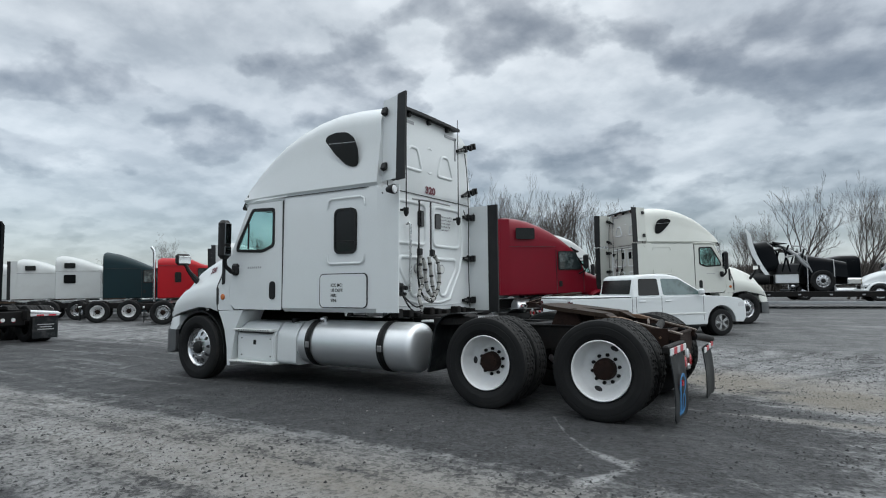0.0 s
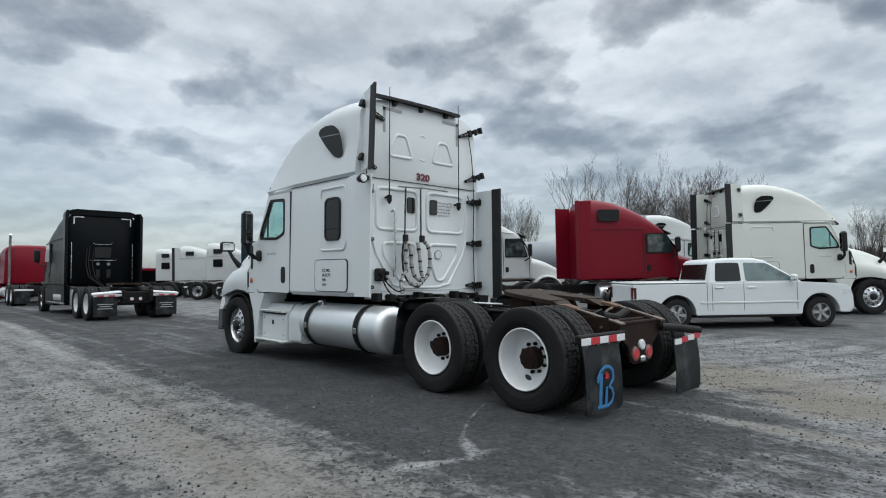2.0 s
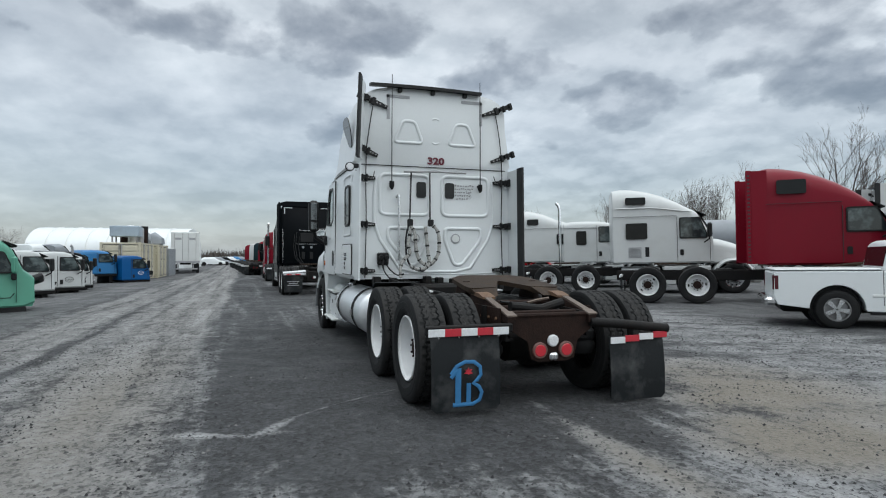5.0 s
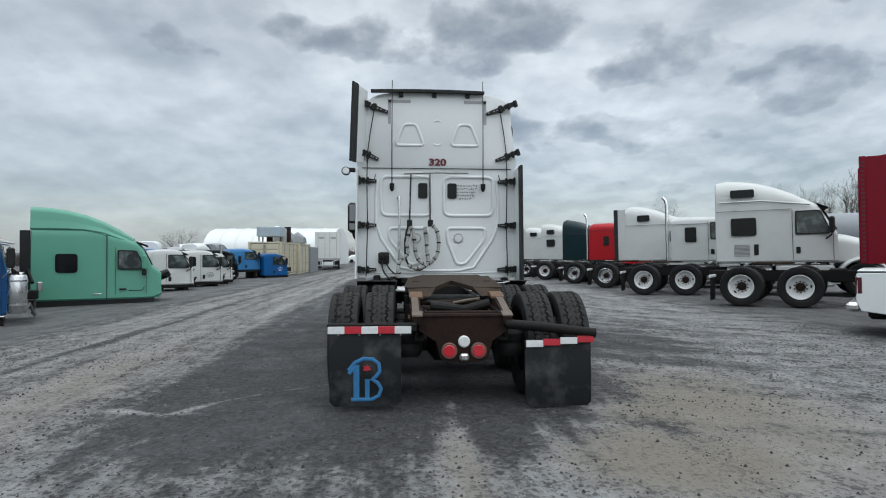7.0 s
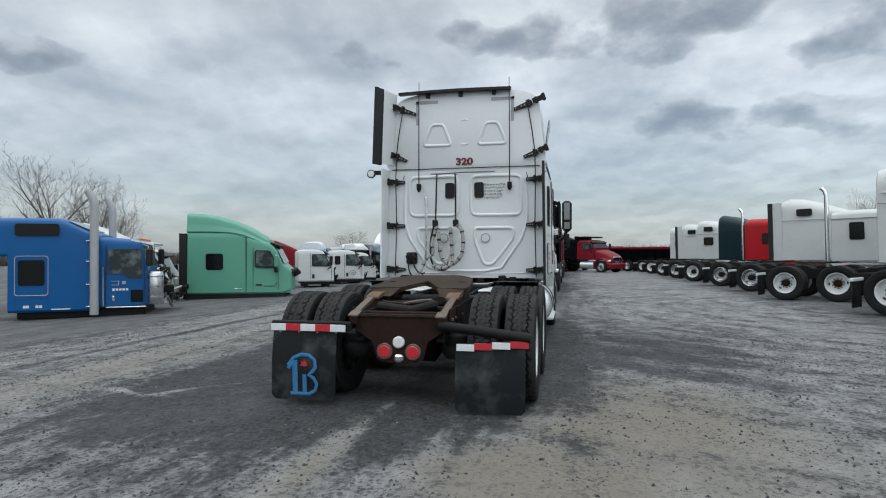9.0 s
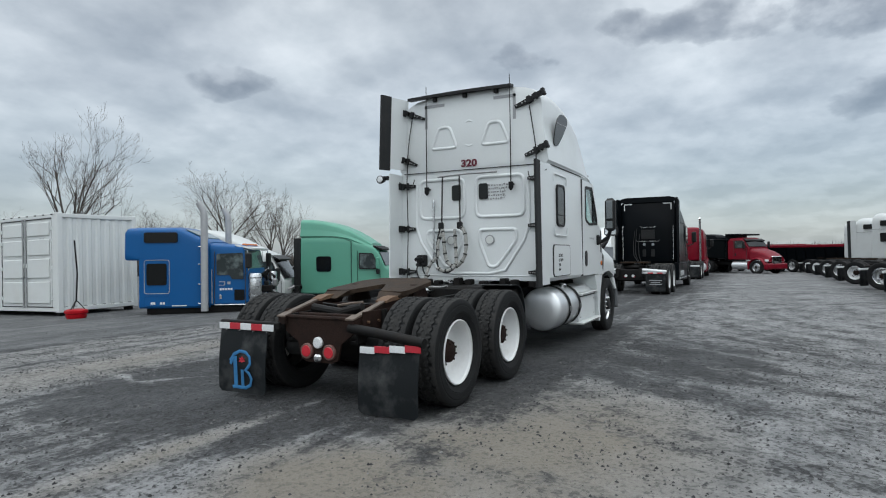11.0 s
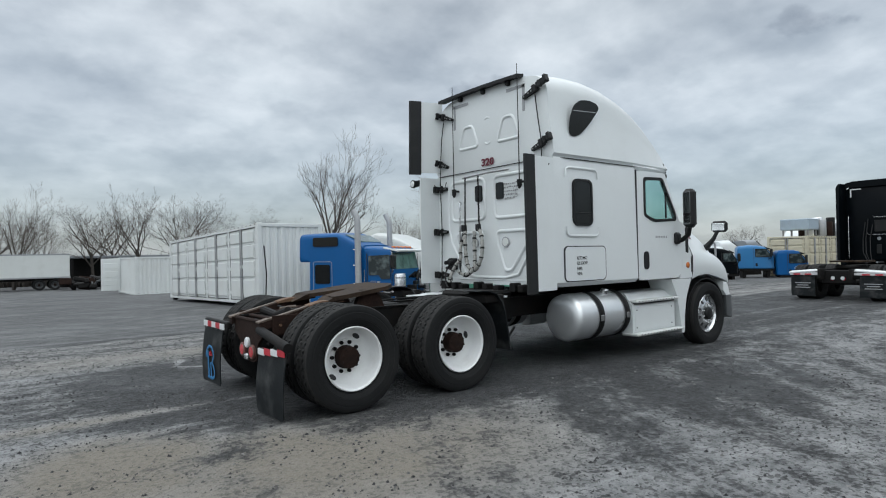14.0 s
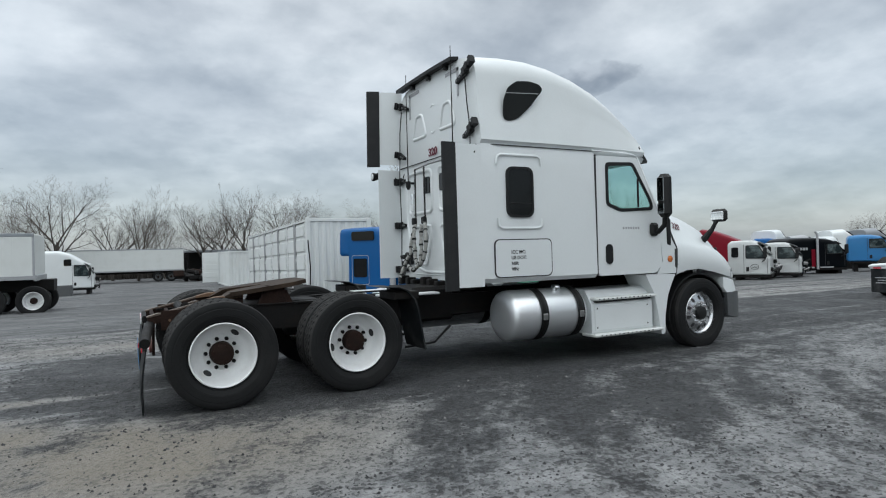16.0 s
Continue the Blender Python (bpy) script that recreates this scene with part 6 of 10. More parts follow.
RAKED = [(0.0, 3.71), (0.15, 3.735), (0.50, 3.70), (0.90, 3.61), (1.30, 3.47), (1.70, 3.27), (2.05, 3.03), (2.28, 2.83), (2.42, 2.68)]
LOWER_HIGH = [(0.0, 3.54), (0.2, 3.62), (0.7, 3.58), (1.3, 3.40), (1.9, 3.14), (2.5, 2.92), (2.95, 2.80)]
MID = [(0.0, 2.76), (0.3, 2.82), (0.9, 2.82), (1.5, 2.79), (2.0, 2.70)]
FLAT = [(0.0, 3.02), (0.15, 3.10), (1.0, 3.10), (1.6, 3.00), (2.0, 2.80), (2.4, 2.68)]
SWEPT = [(0.0, 3.55), (0.12, 3.62), (0.8, 3.48), (1.5, 3.20), (2.1, 2.92), (2.5, 2.74)]
BUNK = [(0.0, 2.66), (0.2, 2.76), (0.8, 2.79), (1.6, 2.78), (2.2, 2.70), (2.55, 2.58)]
BOXY = [(0.0, 2.52), (0.1, 2.62), (0.6, 2.66), (1.1, 2.64), (1.5, 2.56)]
DOMED = [(0.0, 3.28), (0.15, 3.44), (0.5, 3.49), (1.5, 3.47), (2.0, 3.30), (2.5, 2.98), (2.8, 2.74)]
SHORT = [(0.0, 2.60), (0.1, 2.68), (0.5, 2.71), (0.9, 2.70), (1.15, 2.62)]


def pane(owner, side, y, outline, name="window_pane", material="dark_glass", label="", thick=0.012, r=0.06):
    bm = bmesh.new()
    prism(bm, soften(outline, r), "y", side * (y - 0.01), side * (y + thick))
    return part(name, bm, material, owner, label)


def rect(x0, x1, z0, z1):
    return [(x0, z0), (x1, z0), (x1, z1), (x0, z1)]


def cab_shell(owner, paint, back, roof, wins=(), w=1.20, zb=1.05, door=1.05, strips=False, drop=0.0, seam_z=None, handle=True, screen=0.50, crown=4.5):
    """Sleeper or day cab with doors, windows and windscreen, from its rear wall at x = back."""
    st = []
    xf = back + roof[-1][0]
    for dx, zt in roof:
        zt -= drop
        hi = max(0.0, zt - 2.6)
        st.append((back + dx, zb, w, min(2.45, zt - 0.25), w - 0.02 - 0.03 * hi, zt, crown))
    s0 = st[0]
    st.insert(0, (s0[0] - 0.03, zb + 0.03, w - 0.04, s0[3], s0[4] - 0.05, s0[5] - 0.05, crown))
    st.append((xf + 0.10, zb, w, 2.30 - drop, w - 0.06, roof[-1][1] - drop - 0.10, 4.0))
    st.append((xf + screen, zb, w, 1.75 - drop, w - 0.08, 1.98 - drop, 4.0))
    bm = bmesh.new()
    loft(bm, st, (True, True), 8)
    body = part("cab_body", bm, paint, owner)
    bm = bmesh.new()
    top, low = roof[-1][1] - drop - 0.12, 2.02 - drop
    hull(bm, [(xf + 0.115, s * (w - 0.16), top) for s in (1, -1)] + [(xf + screen + 0.012, s * (w - 0.14), low) for s in (1, -1)] + [(xf + 0.10, s * (w - 0.16), top) for s in (1, -1)] + [(xf + screen, s * (w - 0.14), low) for s in (1, -1)] + [(xf + 0.20, 0, top), (xf + screen + 0.06, 0, low)])
    part("windscreen", bm, "dark_glass", owner)
    bm = bmesh.new()
    hull(bm, [(xf + a, s * (w - 0.12), z - drop) for s in (1, -1) for a, z in ((0.0, roof[-1][1]), (0.30, roof[-1][1] - 0.14), (0.28, roof[-1][1] - 0.18))])
    part("visor", bm, "black_plastic" if paint != "white" else paint, owner)
    xd = xf + screen - 0.12 - door
    for s in (1, -1):
        for x0, x1, z0, z1 in wins:
            pane(owner, s, w, rect(back + x0, back + x1, z0 - drop, z1 - drop), label="dark bunk window")
        wz0, wz1 = 1.93 - drop, min(2.58, roof[-1][1] - 0.18) - drop
        pane(owner, s, w - 0.005, [(xd + 0.08, wz0 - 0.04), (xf + screen - 0.18, wz0 - 0.04), (xf + screen - 0.20, wz0 + 0.13), (xf + 0.08, wz1 + 0.04), (xd + 0.08, wz1 + 0.04)], "window_frame", "black_plastic", thick=0.010)
        pane(owner, s, w - 0.005, [(xd + 0.12, wz0), (xf + screen - 0.22, wz0), (xf + screen - 0.24, wz0 + 0.12), (xf + 0.06, wz1), (xd + 0.12, wz1)], "door_window", "glint_glass", thick=0.016)
        for x in (xd, xf + screen - 0.12):
            bm = bmesh.new()
            rbox(bm, x, x + 0.014, s * (w - 0.02), s * (w + 0.003), zb + 0.06, (wz1 + 0.08 if x == xd else wz0), 0.002)
            part("door_gap", bm, "seam", owner)
        if seam_z:
            bm = bmesh.new()
            rbox(bm, back, xd, s * (w - 0.02), s * (w + 0.002), seam_z, seam_z + 0.012, 0.002)
            part("door_gap", bm, "seam", owner)
        if handle:
            pane(owner, s, w, rect(xd + 0.09, xd + 0.21, 1.32 - drop, 1.52 - drop), "door_handle", "black_plastic", r=0.04)
        bm = bmesh.new()
        rbox(bm, xf + 0.26, xf + 0.40, s * (w + 0.16), s * (w + 0.36), 1.92 - drop, 2.40 - drop, 0.04)
        tube(bm, [(xf + 0.2, s * w, 1.75 - drop), (xf + 0.32, s * (w + 0.2), 1.85 - drop), (xf + 0.33, s * (w + 0.26), 1.95 - drop)], 0.025, 6)
        part("mirror", bm, "black_plastic", owner)
        if strips:
            bm = bmesh.new()
            z1 = roof[0][1] - drop - 0.1
            hull(bm, [(back + a, s * y, z) for a in (-0.50, -0.32) for y in (w - 0.02, w + 0.01) for z in (zb, z1)])
            part("edge_strip", bm, "strip", owner, "black rubber edge strip")
            bm = bmesh.new()
            hull(bm, [(back + a, s * y, z) for a in (-0.34, 0.02) for y in (w - 0.03, w - 0.01) for z in (zb, z1)])
            part("side_fairing", bm, paint, owner)
    return xf + screen, body


def rig(name, label, m, paint, roof=HIGH, wins=(), back=2.85, strips=False, stack=False, rim="drive_rim", group="parked trucks", w=1.20, seam_z=2.68, detail=True, steer=None, hood=True, door=1.05, stacks=(1, -1)):
    """A whole tractor: origin under the rear axle, facing +x."""
    t = thing(name, label, "semi truck", m, group)
    near = m.translation.x > -40 and abs(m.translation.y) < 24
    xs, _ = cab_shell(t, paint, back, roof, wins, w, 1.05, door, strips, seam_z=seam_z)
    xa = xs + 0.62
    if hood:
        bm = bmesh.new()
        loft(bm, [(xs - 0.06, 1.02, 1.08, 1.5, 1.06, 1.92, 3.4), (xs + 0.3, 1.02, 1.04, 1.45, 1.0, 1.86, 3.2), (xs + 0.75, 1.02, 1.0, 1.35, 0.92, 1.72, 3), (xs + 1.15, 1.0, 0.98, 1.2, 0.88, 1.52, 3), (xs + 1.42, 0.9, 0.94, 1.05, 0.82, 1.25, 3)])
        part("hood", bm, paint, t)
        bm = bmesh.new()
        rbox(bm, xs + 1.2, xs + 1.46, -0.55, 0.55, 0.70, 1.30, 0.04)
        part("grille", bm, "chrome", t)
        bm = bmesh.new()
        rbox(bm, xs + 1.15, xs + 1.52, -1.16, 1.16, 0.34, 0.78, 0.08)
        part("bumper", bm, "chrome" if stack else paint, t)
        for s in (1, -1):
            bm = bmesh.new()
            rows = []
            for k in range(11):
                a = radians(190 - 175 * k / 10)
                rows.append([bm.verts.new((xa + (0.60 + d) * math.cos(a), s * y, 0.5 + (0.60 + d) * math.sin(a))) for y, d in ((0.75, 0.10), (1.1, 0.10), (1.2, 0.03), (1.18, -0.01), (0.75, 0.01))])
            for a, b in zip(rows, rows[1:]):
                for k in range(5):
                    bm.faces.new((a[k], a[(k + 1) % 5], b[(k + 1) % 5], b[k]))
            bm.faces.new(rows[0])
            bm.faces.new(rows[-1][::-1])
            part("fender", bm, paint, t, angle=50)
            bm = bmesh.new()
            rbox(bm, xs + 1.12, xs + 1.40, s * 0.62, s * 1.0, 0.88, 1.06, 0.05)
            part("headlight", bm, "white_lens", t)
    for s in (1, -1):
        steer_wheel(t, xa, s, 20, fine=near)
        dual_wheels(t, 0.0, s, 33, rim, fine=near)
        dual_wheels(t, 1.32, s, 70, rim, fine=near)
        bm = bmesh.new()
        rbox(bm, -0.9, xs + 1.0, s * 0.34, s * 0.43, 0.62, 0.90, 0.01)
        part("frame_rail", bm, "frame", t)
        bm = bmesh.new()
        lathe(bm, [(0.0, 0.0), (0.27, 0.0), (0.30, 0.03), (0.30, 1.25), (0.27, 1.28), (0.0, 1.28)], 28)
        bmesh.ops.transform(bm, matrix=pose(back + 1.55, s * 0.92, 0.62) @ Matrix(((0, -1, 0, 0), (1, 0, 0, 0), (0, 0, 1, 0), (0, 0, 0, 1))), verts=bm.verts)
        part("fuel_tank", bm, "tank", t, "bright aluminium fuel tank")
        bm = bmesh.new()
        rbox(bm, back + 1.65, xs - 0.1, s * 0.75, s * 1.18, 0.30, 0.95, 0.04)
        part("step_box", bm, paint, t)
        bm = bmesh.new()
        hull(bm, [(x, s * y, z) for x in (-0.75, -0.735) for y in (0.55, 1.18) for z in (0.12, 0.72)])
        part("mud_flap", bm, "flap", t)
        bm = bmesh.new()
        rbox(bm, -0.78, -0.72, s * 0.42, s * 1.2, 0.72, 0.80, 0.01)
        part("flap_bar", bm, "tape_white", t, "pale mud flap bar")
    bm = bmesh.new()
    top = soften([(0.16, 0.50), (0.9, 0.47), (1.12, 0.30), (1.12, -0.30), (0.9, -0.47), (0.16, -0.50), (0.2, -0.2), (0.6, 0.0), (0.2, 0.2)], 0.06)
    prism(bm, top, "z", 1.07, 1.12)
    part("fifth_wheel", bm, "grease", t)
    bm = bmesh.new()
    rbox(bm, -0.62, -0.55, -0.42, 0.42, 0.48, 0.86, 0.02)
    part("end_plate", bm, "frame", t)
    bm = bmesh.new()
    rbox(bm, 1.9, 2.3, -0.42, 0.42, 0.6, 0.95, 0.03)
    part("cross_member", bm, "frame", t)
    for y in (0.14, -0.14):
        bm = bmesh.new()
        tube(bm, [(-0.625, y, 0.62), (-0.645, y, 0.62)], 0.05, 14)
        part("tail_lamp", bm, "red_lens", t)
    for x in (0.0, 1.32):
        bm = bmesh.new()
        tube(bm, [(x, -1.0, 0.505), (x, 1.0, 0.505)], 0.085, 10)
        part("axle", bm, "frame", t)
    if stack:
        for s in stacks:
            bm = bmesh.new()
            tube(bm, [(back - 0.18, s * 0.98, 0.9), (back - 0.18, s * 0.98, 3.35), (back - 0.22, s * 0.98, 3.5), (back - 0.32, s * 0.98, 3.62)], 0.065, 12)
            part("exhaust_pipe", bm, "chrome", t, "tall chrome exhaust stack")
    return t


def at_wheel(cx, cy, heading):
    """Pose of a rig whose rear right tyre touches the ground at (cx, cy)."""
    h = radians(heading)
    x, y = cx - 1.2 * math.sin(h), cy + 1.2 * math.cos(h)
    rise = ground_z(x + 6 * math.cos(h), y + 6 * math.sin(h)) - ground_z(x, y)
    return pose(x, y, ground_z(x, y), 0, -math.degrees(rise / 6), heading)


UPPER2 = (0.42, 0.98, 2.86, 3.16)
UPPER, LOWER = (0.42, 0.98, 3.02, 3.34), (0.40, 1.00, 1.98, 2.48)
red_rig = rig("semi_truck", "dark red sleeper tractor with a ribbed fairing edge beside a pickup", at_wheel(-10.67, 15.6, 51), "red", RAKED, [(0.25, 0.95, 2.94, 3.32)], 3.05, w=1.22)
for s in (1, -1):
    bm = bmesh.new()
    rbox(bm, 2.56, 2.70, s * 1.195, s * 1.235, 1.08, 3.62, 0.02)
    edge = part("ribbed_edge", bm, "red", red_rig)
    for k in range(23):
        bm = bmesh.new()
        rbox(bm, 2.60, 2.665, s * 1.228, s * 1.240, 1.16 + 0.104 * k, 1.20 + 0.104 * k, 0.006)
        part("edge_notch", bm, "seam", edge)
    bm = bmesh.new()
    hull(bm, [(x, s * y, z) for x in (2.65, 3.08) for y in (1.19, 1.214) for z in (1.08, 3.60)])
    part("side_fairing", bm, "red", red_rig)
vented = rig("semi_truck", "white high-roof sleeper tractor with two square bunk windows", at_wheel(-15.5, 15.05, 58), "dull_white", PROFILE, [(0.42, 1.14, 1.90, 2.46), (0.42, 1.10, 3.10, 3.36)], 2.30, group="parked trucks")
for s in (1, -1):
    for k in range(9):
        bm = bmesh.new()
        rbox(bm, 2.80, 3.24, s * 1.195, s * 1.21, 1.26 + 0.042 * k, 1.285 + 0.042 * k, 0.003)
        part("vent_slat", bm, "tape_grey", vented)
    bm = bmesh.new()
    rbox(bm, 3.36, 3.49, s * 1.195, s * 1.212, 1.28, 1.62, 0.02)
    part("side_grille", bm, "black_plastic", vented)
    bm = bmesh.new()
    rib(bm, [(2.4, s * 1.19, 2.98), (3.6, s * 1.188, 2.98), (4.9, s * 1.185, 2.80)], 0.05, 0.02, (0, s, 0))
    part("pressed_bead", bm, "dull_white", vented)
rig("semi_truck", "white mid-roof sleeper tractor with a chrome exhaust stack", at_wheel(-19.9, 15.3, 58), "dull_white", MID, [(0.50, 0.92, 1.80, 2.38)], 2.60, stack=True, rim="alu_drive_rim", seam_z=2.50, stacks=(-1,))
rig("semi_truck", "white aerodynamic sleeper tractor with a black fairing edge", at_wheel(-24.0, 15.2, 58), "dull_white", LOWER_HIGH, [(0.55, 1.10, 2.86, 3.14), (1.95, 2.3, 1.90, 2.40)], 2.45, strips=True, rim="alu_drive_rim")
rig("semi_truck", "bright red mid-roof sleeper tractor", at_wheel(-29.0, 15.0, 58), "bright_red", FLAT, [(0.75, 1.05, 1.85, 2.35)], 2.6, stack=True, rim="drive_rim", stacks=(-1,))
rig("semi_truck", "dark teal high-roof sleeper tractor", at_wheel(-33.8, 14.95, 58), "teal", SWEPT, [], 2.5, rim="alu_drive_rim")
rig("semi_truck", "white sleeper tractor with two dark bunk windows", at_wheel(-38.6, 14.85, 58), "dull_white", LOWER_HIGH, [UPPER2, LOWER], 2.4, rim="alu_drive_rim")
rig("semi_truck", "white sleeper tractor with a black fairing edge", at_wheel(-43.2, 14.7, 58), "dull_white", LOWER_HIGH, [UPPER2], 2.4, strips=True)
rig("semi_truck", "white sleeper tractor at the far end of the row", at_wheel(-48.0, 14.6, 58), "dull_white", LOWER_HIGH, [UPPER2, LOWER], 2.4)
# lane ahead: black tractor seen from behind and the ones past it
black_rig = rig("semi_truck", "black high-roof sleeper tractor with pale mud flap bars, seen from behind", at_wheel(-18.75, 8.35, 180), "black", TALL, [], 3.45, w=1.22, rim="drive_rim", group="trucks along the lane")
rig("semi_truck", "dark red sleeper tractor behind the black one", at_wheel(-33.4, 8.3, 180), "red", FLAT, [], 2.9, group="trucks along the lane", stack=True)
for k, (x, y, paint, roof, lab) in enumerate(((-47.5, 6.9, "black", FLAT, "black"), (-55.0, 6.6, "red", FLAT, "dark red"), (-62.5, 6.3, "teal", FLAT, "dark teal"), (-70.0, 5.9, "dull_white", FLAT, "white"), (-77.0, 5.4, "red", FLAT, "red"))):
    rig("semi_truck", lab + " sleeper tractor far down the lane", at_wheel(x, y, 150), paint, roof, [], 2.9, group="trucks along the lane")


def black_details(t):
    """Rear wall trim of the black tractor: soft fairing edges, tape corners, grab bars, vents and mud flap bars."""
    for s in (1, -1):
        bm = bmesh.new()
        rbox(bm, 3.400, 3.41, s * 0.60, s * 0.93, 3.44, 3.48, 0.002)
        rbox(bm, 3.400, 3.41, s * 0.89, s * 0.93, 3.20, 3.48, 0.002)
        part("reflective_tape", bm, "tape_white", t, "white corner tape")
        bm = bmesh.new()
        tube(bm, [(3.40, s * 0.98, 1.15), (3.36, s * 0.98, 1.20), (3.36, s * 0.98, 2.50), (3.40, s * 0.98, 2.55)], 0.014, 6)
        part("grab_bar", bm, "alu", t)
        bm = bmesh.new()
        hull(bm, [(x, s * y, z) for x, y in ((3.06, 1.15), (3.06, 1.24), (3.50, 1.10), (3.50, 1.225)) for z in (1.04, 3.52)] + [(x, s * y, 3.66) for x, y in ((3.10, 1.12), (3.10, 1.18), (3.50, 1.05), (3.50, 1.16))])
        part("side_fairing", bm, "black", t, "black rubber-edged side fairing")
        bm = bmesh.new()
        hull(bm, [(-0.80, s * 0.44, 0.86), (-0.80, s * 1.22, 0.80), (-0.62, s * 0.44, 0.90), (-0.62, s * 1.22, 0.84), (-0.80, s * 0.44, 0.83), (-0.80, s * 1.22, 0.77), (-0.62, s * 0.44, 0.83), (-0.62, s * 1.22, 0.77)])
        part("flap_bar", bm, "tape_white", t)
        for k in range(2):
            bm = bmesh.new()
            rbox(bm, -0.795, -0.785, s * (0.62 + 0.30 * k), s * (0.80 + 0.30 * k), 0.725, 0.765, 0.002)
            part("reflective_tape", bm, "tape_red", t)
        for k, w in enumerate((0.40, 0.30, 0.42)):
            bm = bmesh.new()
            rbox(bm, -0.765, -0.752, s * (0.87 - w / 2), s * (0.87 + w / 2), 0.35 + 0.065 * k, 0.374 + 0.065 * k, 0.003)
            part("writing_bar", bm, "tape_grey", t)
        bm = bmesh.new()
        tube(bm, [(-0.66, s * 0.12, 0.64), (-0.68, s * 0.12, 0.64)], 0.05, 14)
        part("tail_lamp", bm, "white_lens", t)
        # side skirt with its bright lower trim
        bm = bmesh.new()
        rbox(bm, 3.2, 6.2, s * 1.02, s * 1.20, 0.36, 1.06, 0.03)
        skirt = part("side_skirt", bm, "black", t, "black side skirt over the tanks")
        bm = bmesh.new()
        rbox(bm, 3.2, 6.2, s * 1.19, s * 1.208, 0.40, 0.45, 0.004)
        part("trim_line", bm, "alu", skirt)
    for z, w in ((2.50, 0.30), (1.93, 0.46)):
        bm = bmesh.new()
        tube(bm, [(3.41, w, z + 0.05), (3.36, w - 0.05, z), (3.36, -w + 0.05, z), (3.41, -w, z + 0.05)], 0.014, 6)
        part("hose_rail", bm, "alu", t)
    bm = bmesh.new()
    rbox(bm, 3.385, 3.41, -0.28, 0.26, 2.02, 2.40, 0.012)
    part("rear_hatch", bm, "black_plastic", t)
    for y in (-0.20, 0.14):
        bm = bmesh.new()
        tube(bm, [(3.41, y, 1.80), (3.40, y, 1.80)], 0.055, 14)
        part("round_badge", bm, "grey", t)
        bm = bmesh.new()
        rbox(bm, 3.39, 3.41, y - 0.07, y + 0.07, 1.30, 1.60, 0.01)
        part("vent_cover", bm, "black_plastic", t)
    for k, y in enumerate((0.42, 0.50, 0.30)):
        bm = bmesh.new()
        tube(bm, [(3.36, y, 2.45 - 0.1 * k), (3.28, y + 0.05, 1.8), (3.1, y, 1.35), (2.7, y * 0.5, 1.05), (2.2, 0.2, 1.0)], 0.014, 6)
        part("air_hose", bm, "black_plastic", t)
    bm = bmesh.new()
    hull(bm, [(x, s * y, z) for s in (1, -1) for x, y, z in ((3.36, 1.14, 3.52), (3.36, 1.05, 3.68), (3.36, 0.85, 3.73), (3.50, 1.12, 3.54), (3.50, 1.04, 3.66), (3.50, 0.85, 3.71))])
    part("roof_lip", bm, "black", t)
    for x in (0.5, 1.2, 1.9):
        bm = bmesh.new()
        rbox(bm, x - 0.15, x + 0.12, -0.40, 0.40, 0.88, 0.98, 0.03)
        part("cross_member", bm, "frame", t)


black_details(black_rig)


def bevelled(ob, width=0.03, angle=40):
    md = ob.modifiers.new("bevel", "BEVEL")
    md.width, md.segments, md.limit_method, md.angle_limit = width, 3, "ANGLE", radians(angle)
    return ob


